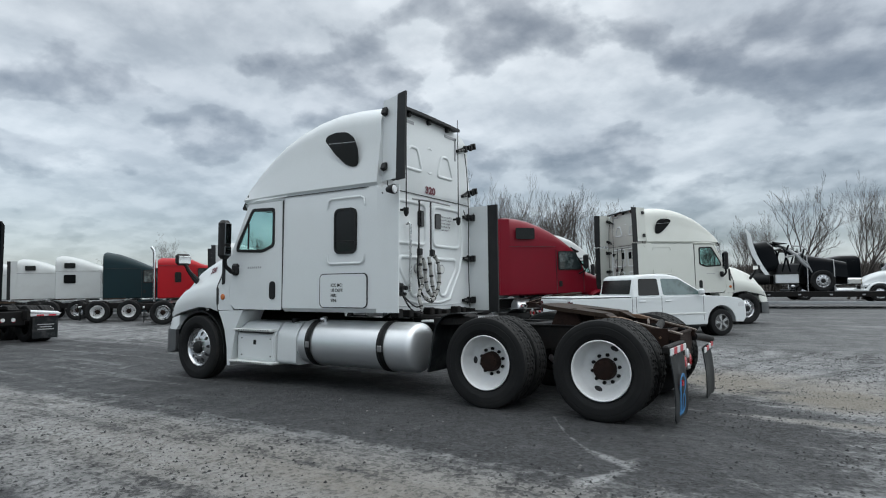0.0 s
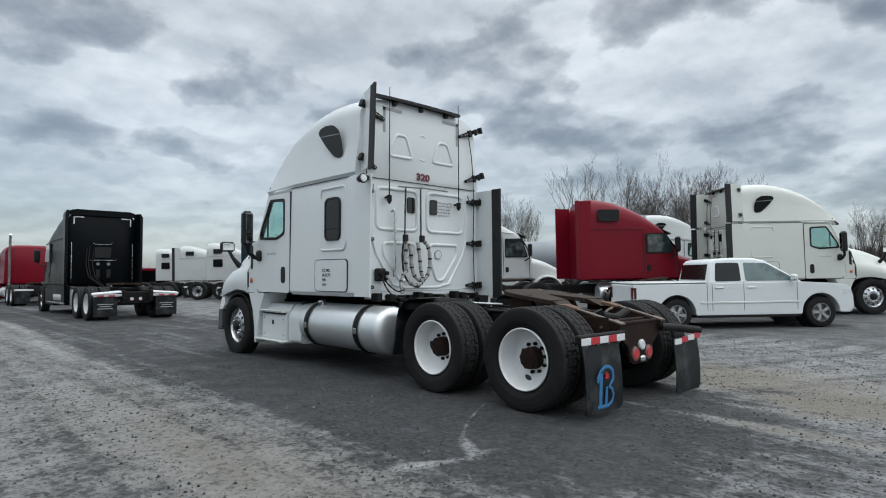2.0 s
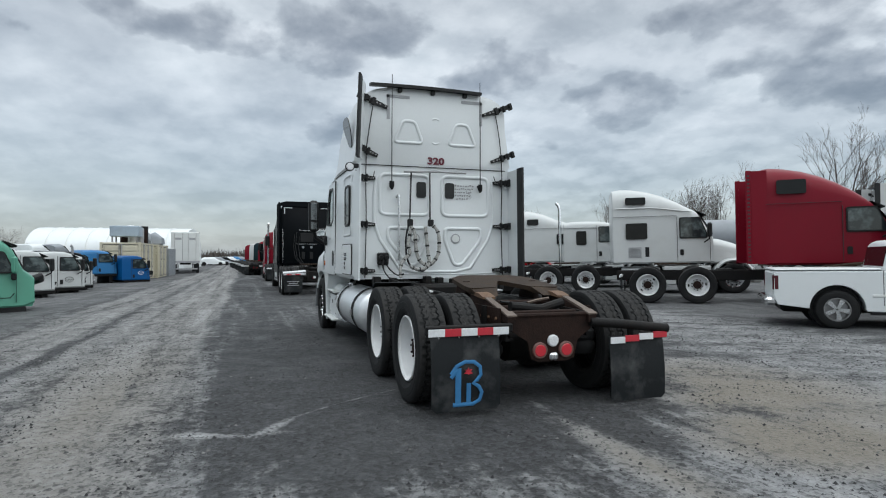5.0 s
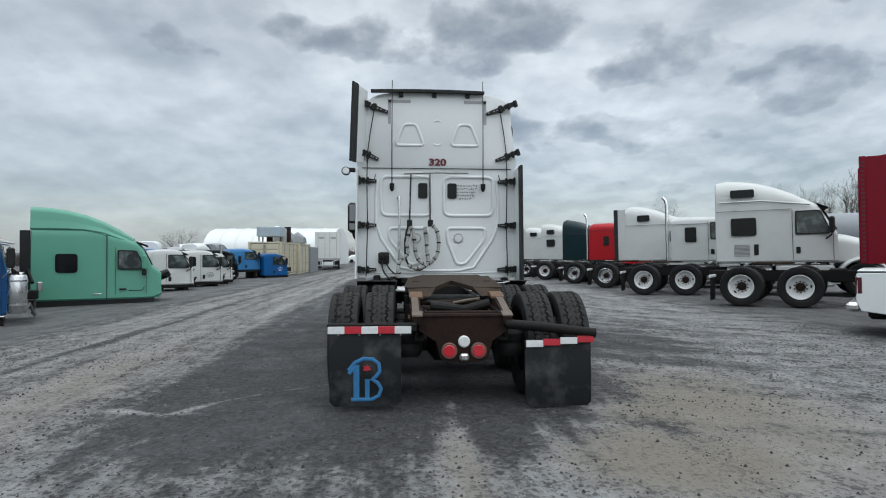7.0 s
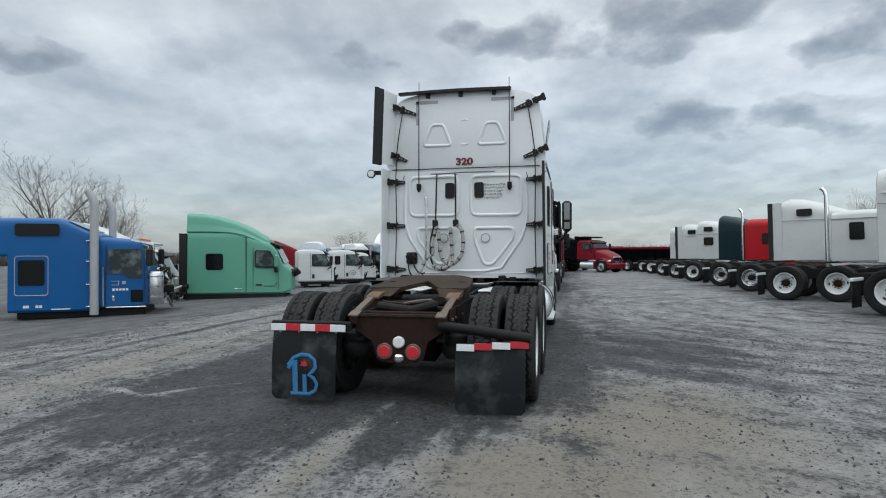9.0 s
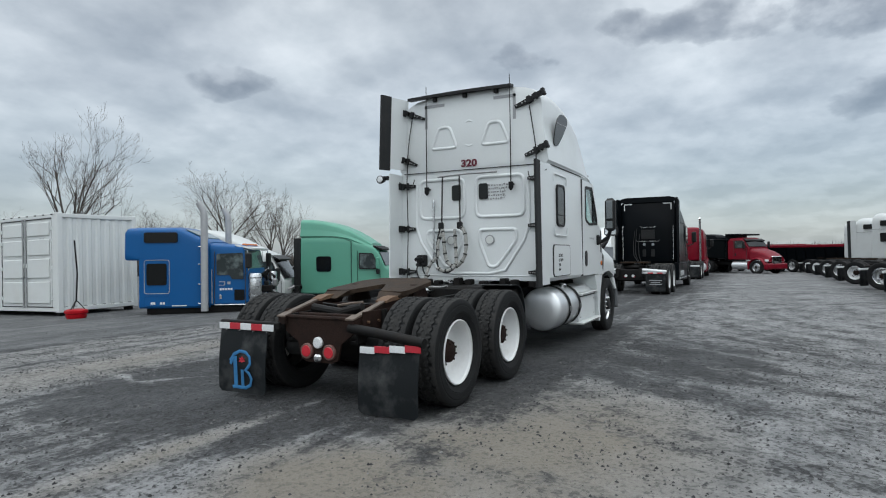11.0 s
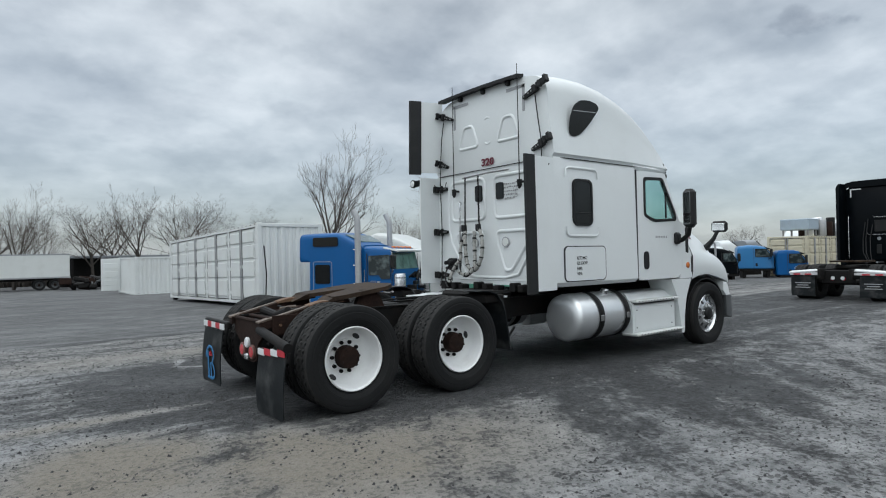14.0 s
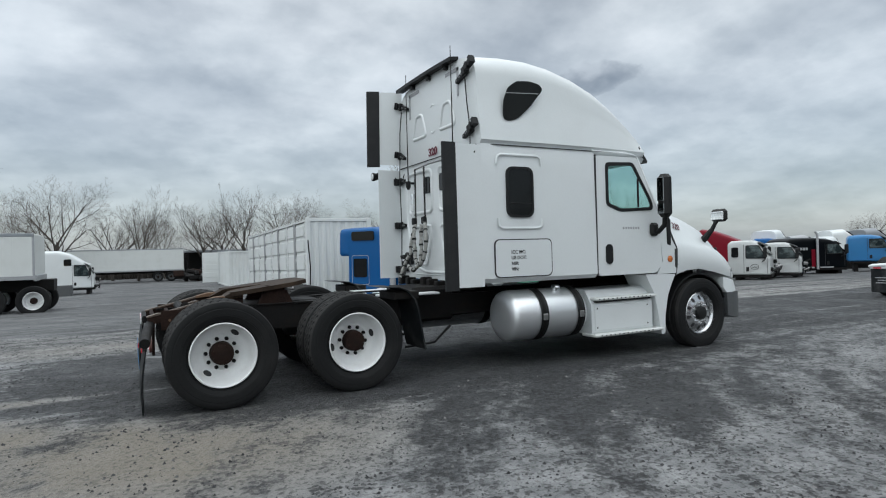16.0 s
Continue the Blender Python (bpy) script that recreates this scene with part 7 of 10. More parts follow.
def pickup(m):
    """Crew cab pickup: origin under the rear axle."""
    t = thing("pickup_truck", "white crew cab pickup with a covered bed and alloy wheels", "pickup truck", m)
    w, wb = 0.88, 3.45

    def arch(x):
        return [(x + 0.45 * math.cos(radians(a)), 0.37 + 0.45 * math.sin(radians(a))) for a in range(0, 181, 12)]
    outline = [(-0.98, 0.44), (-1.04, 0.60), (-1.03, 1.08), (0.70, 1.08), (2.7, 1.10), (3.1, 1.09), (3.75, 1.05), (4.08, 1.00), (4.18, 0.93), (4.23, 0.72), (4.24, 0.50), (4.14, 0.36)] + arch(wb) + [(wb - 0.47, 0.33), (0.47, 0.33)] + arch(0.0)
    bm = bmesh.new()
    prism(bm, outline, "y", -w, w)
    bevelled(part("body", bm, "white", t), 0.035, 50)
    # cab with tapering sides
    bm = bmesh.new()
    prof = [(0.74, 1.06), (0.85, 1.60), (0.96, 1.665), (1.45, 1.69), (1.95, 1.675), (2.22, 1.61), (3.06, 1.09)]
    rows = []
    for x, z in prof:
        k = 0.86 - 0.14 * (z - 1.08) / 0.58
        rows.append([bm.verts.new((x, y, z)) for y in (k, -k)])
    for p, q in zip(rows, rows[1:]):
        bm.faces.new((p[0], p[1], q[1], q[0]))
    bm.faces.new([r[0] for r in rows])
    bm.faces.new([r[1] for r in rows][::-1])
    bm.faces.new((rows[0][0], rows[0][1], rows[-1][1], rows[-1][0]))
    bevelled(part("cab_roof", bm, "white", t), 0.05, 25)

    def side_glass(s, pts, name, label=""):
        bm = bmesh.new()
        vs = [(x, z) for x, z in soften(pts, 0.05)]
        k = lambda z, d: s * (0.86 - 0.14 * (z - 1.08) / 0.58 + d)
        out = [bm.verts.new((x, k(z, 0.006), z)) for x, z in vs]
        inn = [bm.verts.new((x, k(z, -0.02), z)) for x, z in vs]
        n = len(vs)
        bm.faces.new(out)
        bm.faces.new(inn[::-1])
        for i in range(n):
            bm.faces.new((out[i], out[(i + 1) % n], inn[(i + 1) % n], inn[i]))
        return part(name, bm, "dark_glass" if "rear" in label else "daylight_glass", t, label)

    for s in (1, -1):
        side_glass(s, [(0.93, 1.13), (1.56, 1.13), (1.56, 1.57), (1.00, 1.57)], "door_window", "dark rear door window")
        side_glass(s, [(1.67, 1.13), (2.86, 1.13), (2.84, 1.18), (2.22, 1.55), (1.67, 1.57)], "door_window", "pale teal front door window")
        for x in (0.72, 0.84, 1.60, 2.88):
            bm = bmesh.new()
            rbox(bm, x, x + 0.012, s * (w - 0.02), s * (w + 0.003), 0.44, 1.09, 0.002)
            part("door_gap", bm, "seam", t)
        for x in (0.92, 1.70):
            bm = bmesh.new()
            rbox(bm, x, x + 0.20, s * (w - 0.01), s * (w + 0.025), 0.96, 1.0, 0.012)
            part("door_handle", bm, "white", t)
        bm = bmesh.new()
        rbox(bm, 0.55, 2.95, s * (w - 0.01), s * (w + 0.012), 0.60, 0.65, 0.01)
        part("side_moulding", bm, "offwhite", t)
        bm = bmesh.new()
        rbox(bm, 0.52, wb - 0.5, s * (w - 0.06), s * (w - 0.012), 0.27, 0.34, 0.01)
        part("sill", bm, "black_plastic", t)
        for x, sp in ((0.0, 10), (wb, 40)):
            flip = pose(x, s * 0.775, 0.36, 0, 0, 180 if s > 0 else 0)
            bm = bmesh.new()
            lathe(bm, [(0.215, -0.085), (0.23, -0.105), (0.30, -0.112), (0.345, -0.095), (0.362, -0.06), (0.362, 0.06), (0.345, 0.095), (0.215, 0.09)], 40)
            ty = part("tyre", bm, "rubber", t, at=flip @ pose(0, 0, 0, 0, sp, 0))
            bm = bmesh.new()
            lathe(bm, [(0.215, -0.085), (0.222, -0.10), (0.205, -0.10), (0.195, -0.05), (0.19, 0.0), (0.0, 0.0)], 32)
            part("rim", bm, "steel", ty)
            for k in range(5):
                a = 2 * math.pi * k / 5
                bm = bmesh.new()
                hull(bm, [(r * math.cos(a + d), y, r * math.sin(a + d)) for r, d in ((0.03, 0.9), (0.03, -0.9), (0.20, 0.22), (0.20, -0.22)) for y in (-0.095, -0.07)])
                part("spoke", bm, "alu", ty)
            bm = bmesh.new()
            lathe(bm, [(0.0, -0.06), (0.42, -0.06), (0.44, 0.10), (0.0, 0.12)], 28)
            part("wheel_well", bm, "black_plastic", t, at=flip @ pose(0, 0.16, 0.02))
        bm = bmesh.new()
        rbox(bm, 2.70, 2.84, s * 0.88, s * 1.04, 1.12, 1.28, 0.04)
        part("mirror", bm, "white", t)
        bm = bmesh.new()
        rbox(bm, -1.06, -0.93, s * 0.72, s * (w + 0.006), 0.70, 1.04, 0.04)
        part("tail_lamp", bm, "dark_lens", t, "tall dark red tail lamp")
        bm = bmesh.new()
        rbox(bm, 3.94, 4.215, s * 0.55, s * (w + 0.004), 0.74, 0.95, 0.05)
        part("headlight", bm, "white_lens", t)
    bm = bmesh.new()
    hull(bm, [(2.25, s * 0.66, 1.605) for s in (1, -1)] + [(3.04, s * 0.78, 1.12) for s in (1, -1)] + [(2.22, s * 0.66, 1.58) for s in (1, -1)] + [(3.0, s * 0.78, 1.11) for s in (1, -1)])
    part("windscreen", bm, "dark_glass", t)
    bm = bmesh.new()
    hull(bm, [(0.752 - d, s * 0.70, z) for s in (1, -1) for z, d in ((1.17, 0.0), (1.54, -0.072))] + [(0.90, s * 0.66, z) for s in (1, -1) for z in (1.2, 1.5)])
    part("rear_window", bm, "dark_glass", t)
    bm = bmesh.new()
    rbox(bm, -1.03, 0.71, -0.85, 0.85, 1.092, 1.135, 0.02)
    part("bed_cover", bm, "white", t, "white tonneau cover")
    bm = bmesh.new()
    rbox(bm, -1.02, 0.70, -0.872, 0.872, 1.076, 1.094, 0.004)
    part("cover_seal", bm, "black_plastic", t)
    bm = bmesh.new()
    rbox(bm, -1.055, -1.03, -0.70, 0.70, 0.60, 1.06, 0.02)
    part("tailgate", bm, "white", t)
    bm = bmesh.new()
    rbox(bm, -1.20, -0.98, -0.84, 0.84, 0.42, 0.58, 0.05)
    part("rear_bumper", bm, "chrome", t)
    bm = bmesh.new()
    rbox(bm, 4.05, 4.30, -0.84, 0.84, 0.36, 0.60, 0.07)
    part("front_bumper", bm, "white", t)
    bm = bmesh.new()
    rbox(bm, 4.20, 4.255, -0.5, 0.5, 0.64, 0.86, 0.03)
    part("grille", bm, "black_plastic", t)
    bm = bmesh.new()
    rbox(bm, -0.9, 3.9, -0.56, 0.56, 0.28, 0.50, 0.05)
    part("underbody", bm, "frame", t)


h = math.atan2(17.9 - 15.25, -2.3 + 4.7)
pickup(pose(-4.7 - 0.80 * math.sin(h), 15.25 + 0.80 * math.cos(h), 0.005, 0, -0.85, math.degrees(h)))


# ---- cab shells on the far side of the lane ----
def loose_cab(label, x, y, heading, paint, roof, wins, drop, w=1.15, strips=False, category="truck cab", door=1.0, lift=0.0, screen=0.5, group="loose cabs along the lane", size=1.0):
    """A cab without its chassis, set down on timber; (x, y) is its rear right corner."""
    hd = radians(heading)
    m = stand(x - w * math.sin(hd), y + w * math.cos(hd), heading, lift)
    t = thing("truck_cab", label, category, m @ Matrix.Scale(size, 4), group)
    xf, _ = cab_shell(t, paint, 0.0, roof, wins, w, 1.05 - drop + 0.12, door, strips, drop, handle=True, screen=screen, crown=9.0 if roof is SHORT else 5.0)
    for s in (0.25, xf - 0.4):
        bm = bmesh.new()
        rbox(bm, s, s + 0.2, -w * 0.9, w * 0.9, 0.0, 1.05 - drop + 0.14, 0.01)
        part("timber_block", bm, "frame", t)
    rng = random.Random(int(abs(x) * 10))
    low = 1.05 - drop + 0.12
    bm = bmesh.new()
    rbox(bm, 0.1, xf + 0.05, -w * 0.96, w * 0.96, low - 0.14, low + 0.02, 0.02)
    part("floor_frame", bm, "frame", t)
    for k in range(7):
        bm = bmesh.new()
        px, py, pz = xf + rng.uniform(-0.05, 0.2), rng.uniform(-0.9, 0.7), low + rng.uniform(0.0, 0.55)
        if k % 2:
            rbox(bm, px, px + rng.uniform(0.1, 0.3), py, py + rng.uniform(0.15, 0.4), pz, pz + rng.uniform(0.1, 0.3), 0.03)
        else:
            tube(bm, [(px, py, pz), (px + 0.2, py + 0.1, pz + 0.1), (px + 0.15, py + 0.35, pz - 0.1)], 0.04, 7)
        part("engine_part", bm, ("frame", "black_plastic", "steel")[k % 3], t)
    return t, xf


loose_cab("white day cab with no hood, set on blocks", -21.4, -3.5, 120, "dull_white", SHORT, [], 0.86, size=0.98)
wcab, _ = loose_cab("white day cab with a round door emblem, no hood", -25.0, -3.35, 120, "dull_white", SHORT, [(0.12, 0.40, 1.95, 2.40)], 0.90, size=1.0, door=0.92)
loose_cab("white day cab beside another white cab", -27.7, -3.5, 120, "dull_white", SHORT, [], 0.90, size=0.94)
loose_cab("dark red high-roof cab shell behind white cabs", -34.3, -12.4, 120, "red", SWEPT, [], 0.80, size=1.05)
loose_cab("deep blue flat-roof cab shell behind white cabs", -37.8, -11.0, 120, "blue", FLAT, [], 0.55, size=0.88)
bcab, _ = loose_cab("black sleeper cab with a chrome stack, no wheels", -32.0, -5.0, 150, "black", BUNK, [], 0.80)
loose_cab("bright blue cab shell with no hood", -36.9, -4.6, 120, "sky_blue", BOXY, [], 0.55)
logo_cab, _ = loose_cab("cobalt blue day cab with a white door emblem", -37.5, -2.5, 120, "blue", SHORT, [], 1.0, w=1.0)


def black_cab_trim(cab):
    bm = bmesh.new()
    tube(bm, [(1.48, -1.26, 0.30), (1.48, -1.26, 1.95), (1.46, -1.26, 2.18), (1.36, -1.26, 2.30)], 0.062, 12)
    part("exhaust_pipe", bm, "galvanised", cab, "dull chrome exhaust stack")
    bm = bmesh.new()
    rbox(bm, 1.22, 1.42, -1.164, -1.150, 0.42, 1.35, 0.01)
    part("stripe", bm, "red", cab, "dark red stripe")
    for k in range(4):
        bm = bmesh.new()
        rbox(bm, 0.50 + 0.14 * k, 0.61 + 0.14 * k, -1.160, -1.150, 1.32, 1.46, 0.002)
        part("writing_bar", bm, "tape_grey", cab)
    for x0, x1 in ((0.35, 1.35), (1.65, 2.35)):
        bm = bmesh.new()
        rbox(bm, x0, x1, -1.175, -1.150, 0.36, 0.43, 0.008)
        part("sill_strip", bm, "galvanised", cab, "bright metal sill strip")


black_cab_trim(bcab)
loose_cab("white sleeper cab with a sloping roof behind the blue cab", -11.0, -6.4, 120, "dull_white", HIGH, [], 1.15)


loose_cab("yellow day cab standing behind the blue and green cabs", -15.2, -9.6, 120, "yellow", SHORT, [], 0.45)


def corner_base(x, y, heading, w):
    """Pose of a cab whose rear right corner stands at (x, y)."""
    hd = radians(heading)
    cx, cy = x - w * math.sin(hd), y + w * math.cos(hd)
    return stand(cx, cy, heading)


def blue_cab():
    w = 1.04
    t = thing("truck_cab", "azure blue sleeper cab with twin chrome stacks, no hood or wheels", "truck cab", corner_base(-7.08, -4.18, 121.6, w) @ Matrix.Diagonal((1.04, 1, 1.055, 1)), "loose cabs along the lane")
    bm = bmesh.new()
    loft(bm, [(0.0, 1.47, w - 0.03, 2.05, w - 0.05, 2.24, 5), (0.05, 1.45, w, 2.08, w - 0.02, 2.30, 5), (0.37, 1.44, w, 2.08, w - 0.02, 2.315, 5)], (True, False))
    part("overhang", bm, "blue", t)
    bm = bmesh.new()
    loft(bm, [(0.365, 0.20, w, 2.08, w - 0.02, 2.315, 5), (1.30, 0.20, w, 2.08, w - 0.02, 2.315, 5), (1.45, 0.20, w, 2.04, w - 0.03, 2.27, 4.5), (1.95, 0.20, w, 1.82, w - 0.05, 2.02, 4), (2.15, 0.20, w - 0.02, 1.76, w - 0.07, 1.93, 4)], (True, True))
    part("sleeper_body", bm, "blue", t)
    bm = bmesh.new()
    loft(bm, [(2.12, 0.26, w - 0.05, 1.70, w - 0.09, 1.90, 4.5), (3.02, 0.26, w - 0.05, 1.66, w - 0.09, 1.83, 4.5), (3.16, 0.30, w - 0.07, 1.10, w - 0.10, 1.20, 4.5)], (True, True))
    cab = part("cab_body", bm, "blue", t)
    bm = bmesh.new()
    hull(bm, [(x, s * (w - 0.12), z) for s in (1, -1) for x, z in ((2.80, 1.84), (3.30, 1.74), (3.28, 1.70), (2.80, 1.80))])
    part("visor", bm, "white", t, "white sun visor with amber lamps")
    for y in (-0.6, -0.3, 0.0, 0.3, 0.6):
        bm = bmesh.new()
        rbox(bm, 2.92, 3.04, y - 0.05, y + 0.05, 1.80, 1.87, 0.02)
        part("marker_lamp", bm, "amber_lens", t)
    bm = bmesh.new()
    hull(bm, [(3.06, s * (w - 0.16), 1.68) for s in (1, -1)] + [(3.17, s * (w - 0.16), 1.20) for s in (1, -1)] + [(3.02, s * (w - 0.16), 1.66) for s in (1, -1)] + [(3.12, s * (w - 0.16), 1.20) for s in (1, -1)])
    part("windscreen", bm, "daylight_glass", t)
    bm = bmesh.new()
    hull(bm, [(1.50, s * 0.80, 2.255) for s in (1, -1)] + [(1.96, s * 0.74, 2.035) for s in (1, -1)] + [(1.50, s * 0.80, 2.24) for s in (1, -1)] + [(1.96, s * 0.74, 2.02) for s in (1, -1)])
    part("roof_window", bm, "daylight_glass", t)
    for s in (1, -1):
        pane(t, s, w, rect(0.50, 1.36, 1.90, 2.17), label="dark upper bunk window")
        pane(t, s, w, rect(0.56, 1.07, 0.80, 1.36), label="dark bunk window")
        bm = bmesh.new()
        rib(bm, [(x, s * (w + 0.002), z) for x, z in rounded(0.50, 1.14, 0.58, 1.45, 0.06)], 0.016, 0.006, (0, s, 0), True)
        part("trim_line", bm, "tape_grey", t)
        bm = bmesh.new()
        rib(bm, [(x, s * (w + 0.002), z) for x, z in rounded(0.50, 1.14, 0.26, 0.52, 0.04)], 0.012, 0.005, (0, s, 0), True)
        part("trim_line", bm, "blue", t)
        for k, x in enumerate((0.66, 0.72, 0.90, 0.97)):
            bm = bmesh.new()
            rbox(bm, x, x + 0.055, s * (w - 0.001), s * (w + 0.006), 0.30, 0.36, 0.001)
            part("writing_bar", bm, "tape_white", t)
        bm = bmesh.new()
        rbox(bm, 1.20, 1.58, s * (w - 0.001), s * (w + 0.006), 0.25, 0.275, 0.001)
        part("writing_bar", bm, "tape_white", t)
        # door
        yd = w - 0.045
        pane(t, s, yd - 0.03, [(2.34, 1.04), (2.68, 1.04), (2.74, 0.93), (3.04, 0.93), (3.02, 1.62), (2.34, 1.60)], "door_window", "glint_glass", thick=0.035, r=0.04)
        pane(t, s, yd, rect(2.80, 3.06, 0.38, 0.66), "door_window", "dark_glass", thick=0.008, r=0.03)
        for x in (2.28, 3.08):
            bm = bmesh.new()
            rbox(bm, x, x + 0.014, s * (yd - 0.02), s * (yd + 0.004), 0.26, 1.66, 0.002)
            part("door_gap", bm, "seam", t)
        for x0, x1, z0, z1 in ((2.40, 2.56, 0.86, 0.875), (2.40, 2.56, 0.77, 0.785), (2.54, 2.56, 0.77, 0.875), (2.62, 2.70, 0.80, 0.87), (2.42, 2.47, 0.64, 0.70), (2.49, 2.54, 0.65, 0.70), (2.56, 2.61, 0.65, 0.70), (2.63, 2.68, 0.65, 0.70), (2.70, 2.75, 0.65, 0.70)):
            bm = bmesh.new()
            rbox(bm, x0, x1, s * (yd - 0.001), s * (yd + 0.006), z0, z1, 0.001)
            part("writing_bar", bm, "tape_white" if z1 < 0.75 else "tape_grey", t)
        bm = bmesh.new()
        rbox(bm, 2.41, 2.47, s * yd, s * (yd + 0.02), 0.42, 0.53, 0.01)
        part("door_handle", bm, "chrome", t)
        bm = bmesh.new()
        rbox(bm, 2.28, 3.14, s * (yd - 0.02), s * (yd + 0.03), 0.25, 0.28, 0.01)
        part("sill", bm, "alu", t)
        bm = bmesh.new()
        tube(bm, [(2.24, s * (w + 0.02), 0.30), (2.24, s * (w + 0.02), 1.20)], 0.014, 6)
        part("grab_bar", bm, "chrome", t)
        # stacks
        bm = bmesh.new()
        tube(bm, [(2.07, s * 1.12, 0.12), (2.07, s * 1.12, 2.60), (2.05, s * 1.12, 2.72), (1.93, s * 1.12, 2.93)], [0.092, 0.092, 0.09, 0.085], 14)
        st = part("exhaust_pipe", bm, "galvanised", t, "tall chrome exhaust stack")
        for z in (0.30, 0.80, 1.32, 1.78):
            bm = bmesh.new()
            rbox(bm, 1.90, 2.16, s * (w - 0.02), s * 1.12, z, z + 0.02, 0.004)
            part("stack_bracket", bm, "chrome", st)
        # air cleaner
        bm = bmesh.new()
        lathe(bm, [(0.0, 0.0), (0.15, 0.0), (0.17, 0.03), (0.17, 0.72), (0.15, 0.76), (0.0, 0.76)], 22)
        bmesh.ops.transform(bm, matrix=pose(3.34, s * 0.98, 0.32, 90, 0, 0), verts=bm.verts)
        ac = part("air_cleaner", bm, "alu", t, "perforated chrome air cleaner")
        for z in (0.48, 0.72, 0.95):
            bm = bmesh.new()
            tube(bm, [(3.34, s * 0.98, z), (3.34, s * 0.98, z + 0.03)], 0.182, 22)
            part("band", bm, "chrome", ac)
        bm = bmesh.new()
        rbox(bm, 3.16, 3.30, s * 1.10, s * 1.28, 1.22, 1.62, 0.03)
        part("mirror", bm, "black_plastic", t)
        bm = bmesh.new()
        tube(bm, [(3.06, s * (w - 0.04), 1.70), (3.20, s * 1.20, 1.68), (3.22, s * 1.20, 1.16), (3.08, s * (w - 0.04), 1.02)], 0.014, 6)
        part("mirror_arm", bm, "chrome", t)
    # bare engine bay
    rng = random.Random(9)
    for k in range(16):
        bm = bmesh.new()
        x, y, z = rng.uniform(3.15, 3.7), rng.uniform(-0.7, 0.7), rng.uniform(0.25, 1.0)
        if k % 3:
            rbox(bm, x, x + rng.uniform(0.1, 0.3), y, y + rng.uniform(0.1, 0.3), z, z + rng.uniform(0.08, 0.25), 0.02)
        else:
            tube(bm, [(x, y, z), (x + rng.uniform(-0.1, 0.3), y + 0.15, z + 0.15), (x + 0.2, y + rng.uniform(-0.2, 0.3), z - 0.1)], 0.035, 7)
        part("engine_part", bm, ("frame", "steel", "black_plastic", "frame")[k % 4], t)
    for x in (0.6, 1.7, 2.9):
        bm = bmesh.new()
        rbox(bm, x, x + 0.22, -0.9, 0.9, 0.0, 0.10, 0.01)
        part("timber_block", bm, "frame", t)
    bm = bmesh.new()
    rbox(bm, 0.5, 3.1, -0.9, 0.9, 0.04, 0.24, 0.02)
    part("floor_frame", bm, "frame", t)


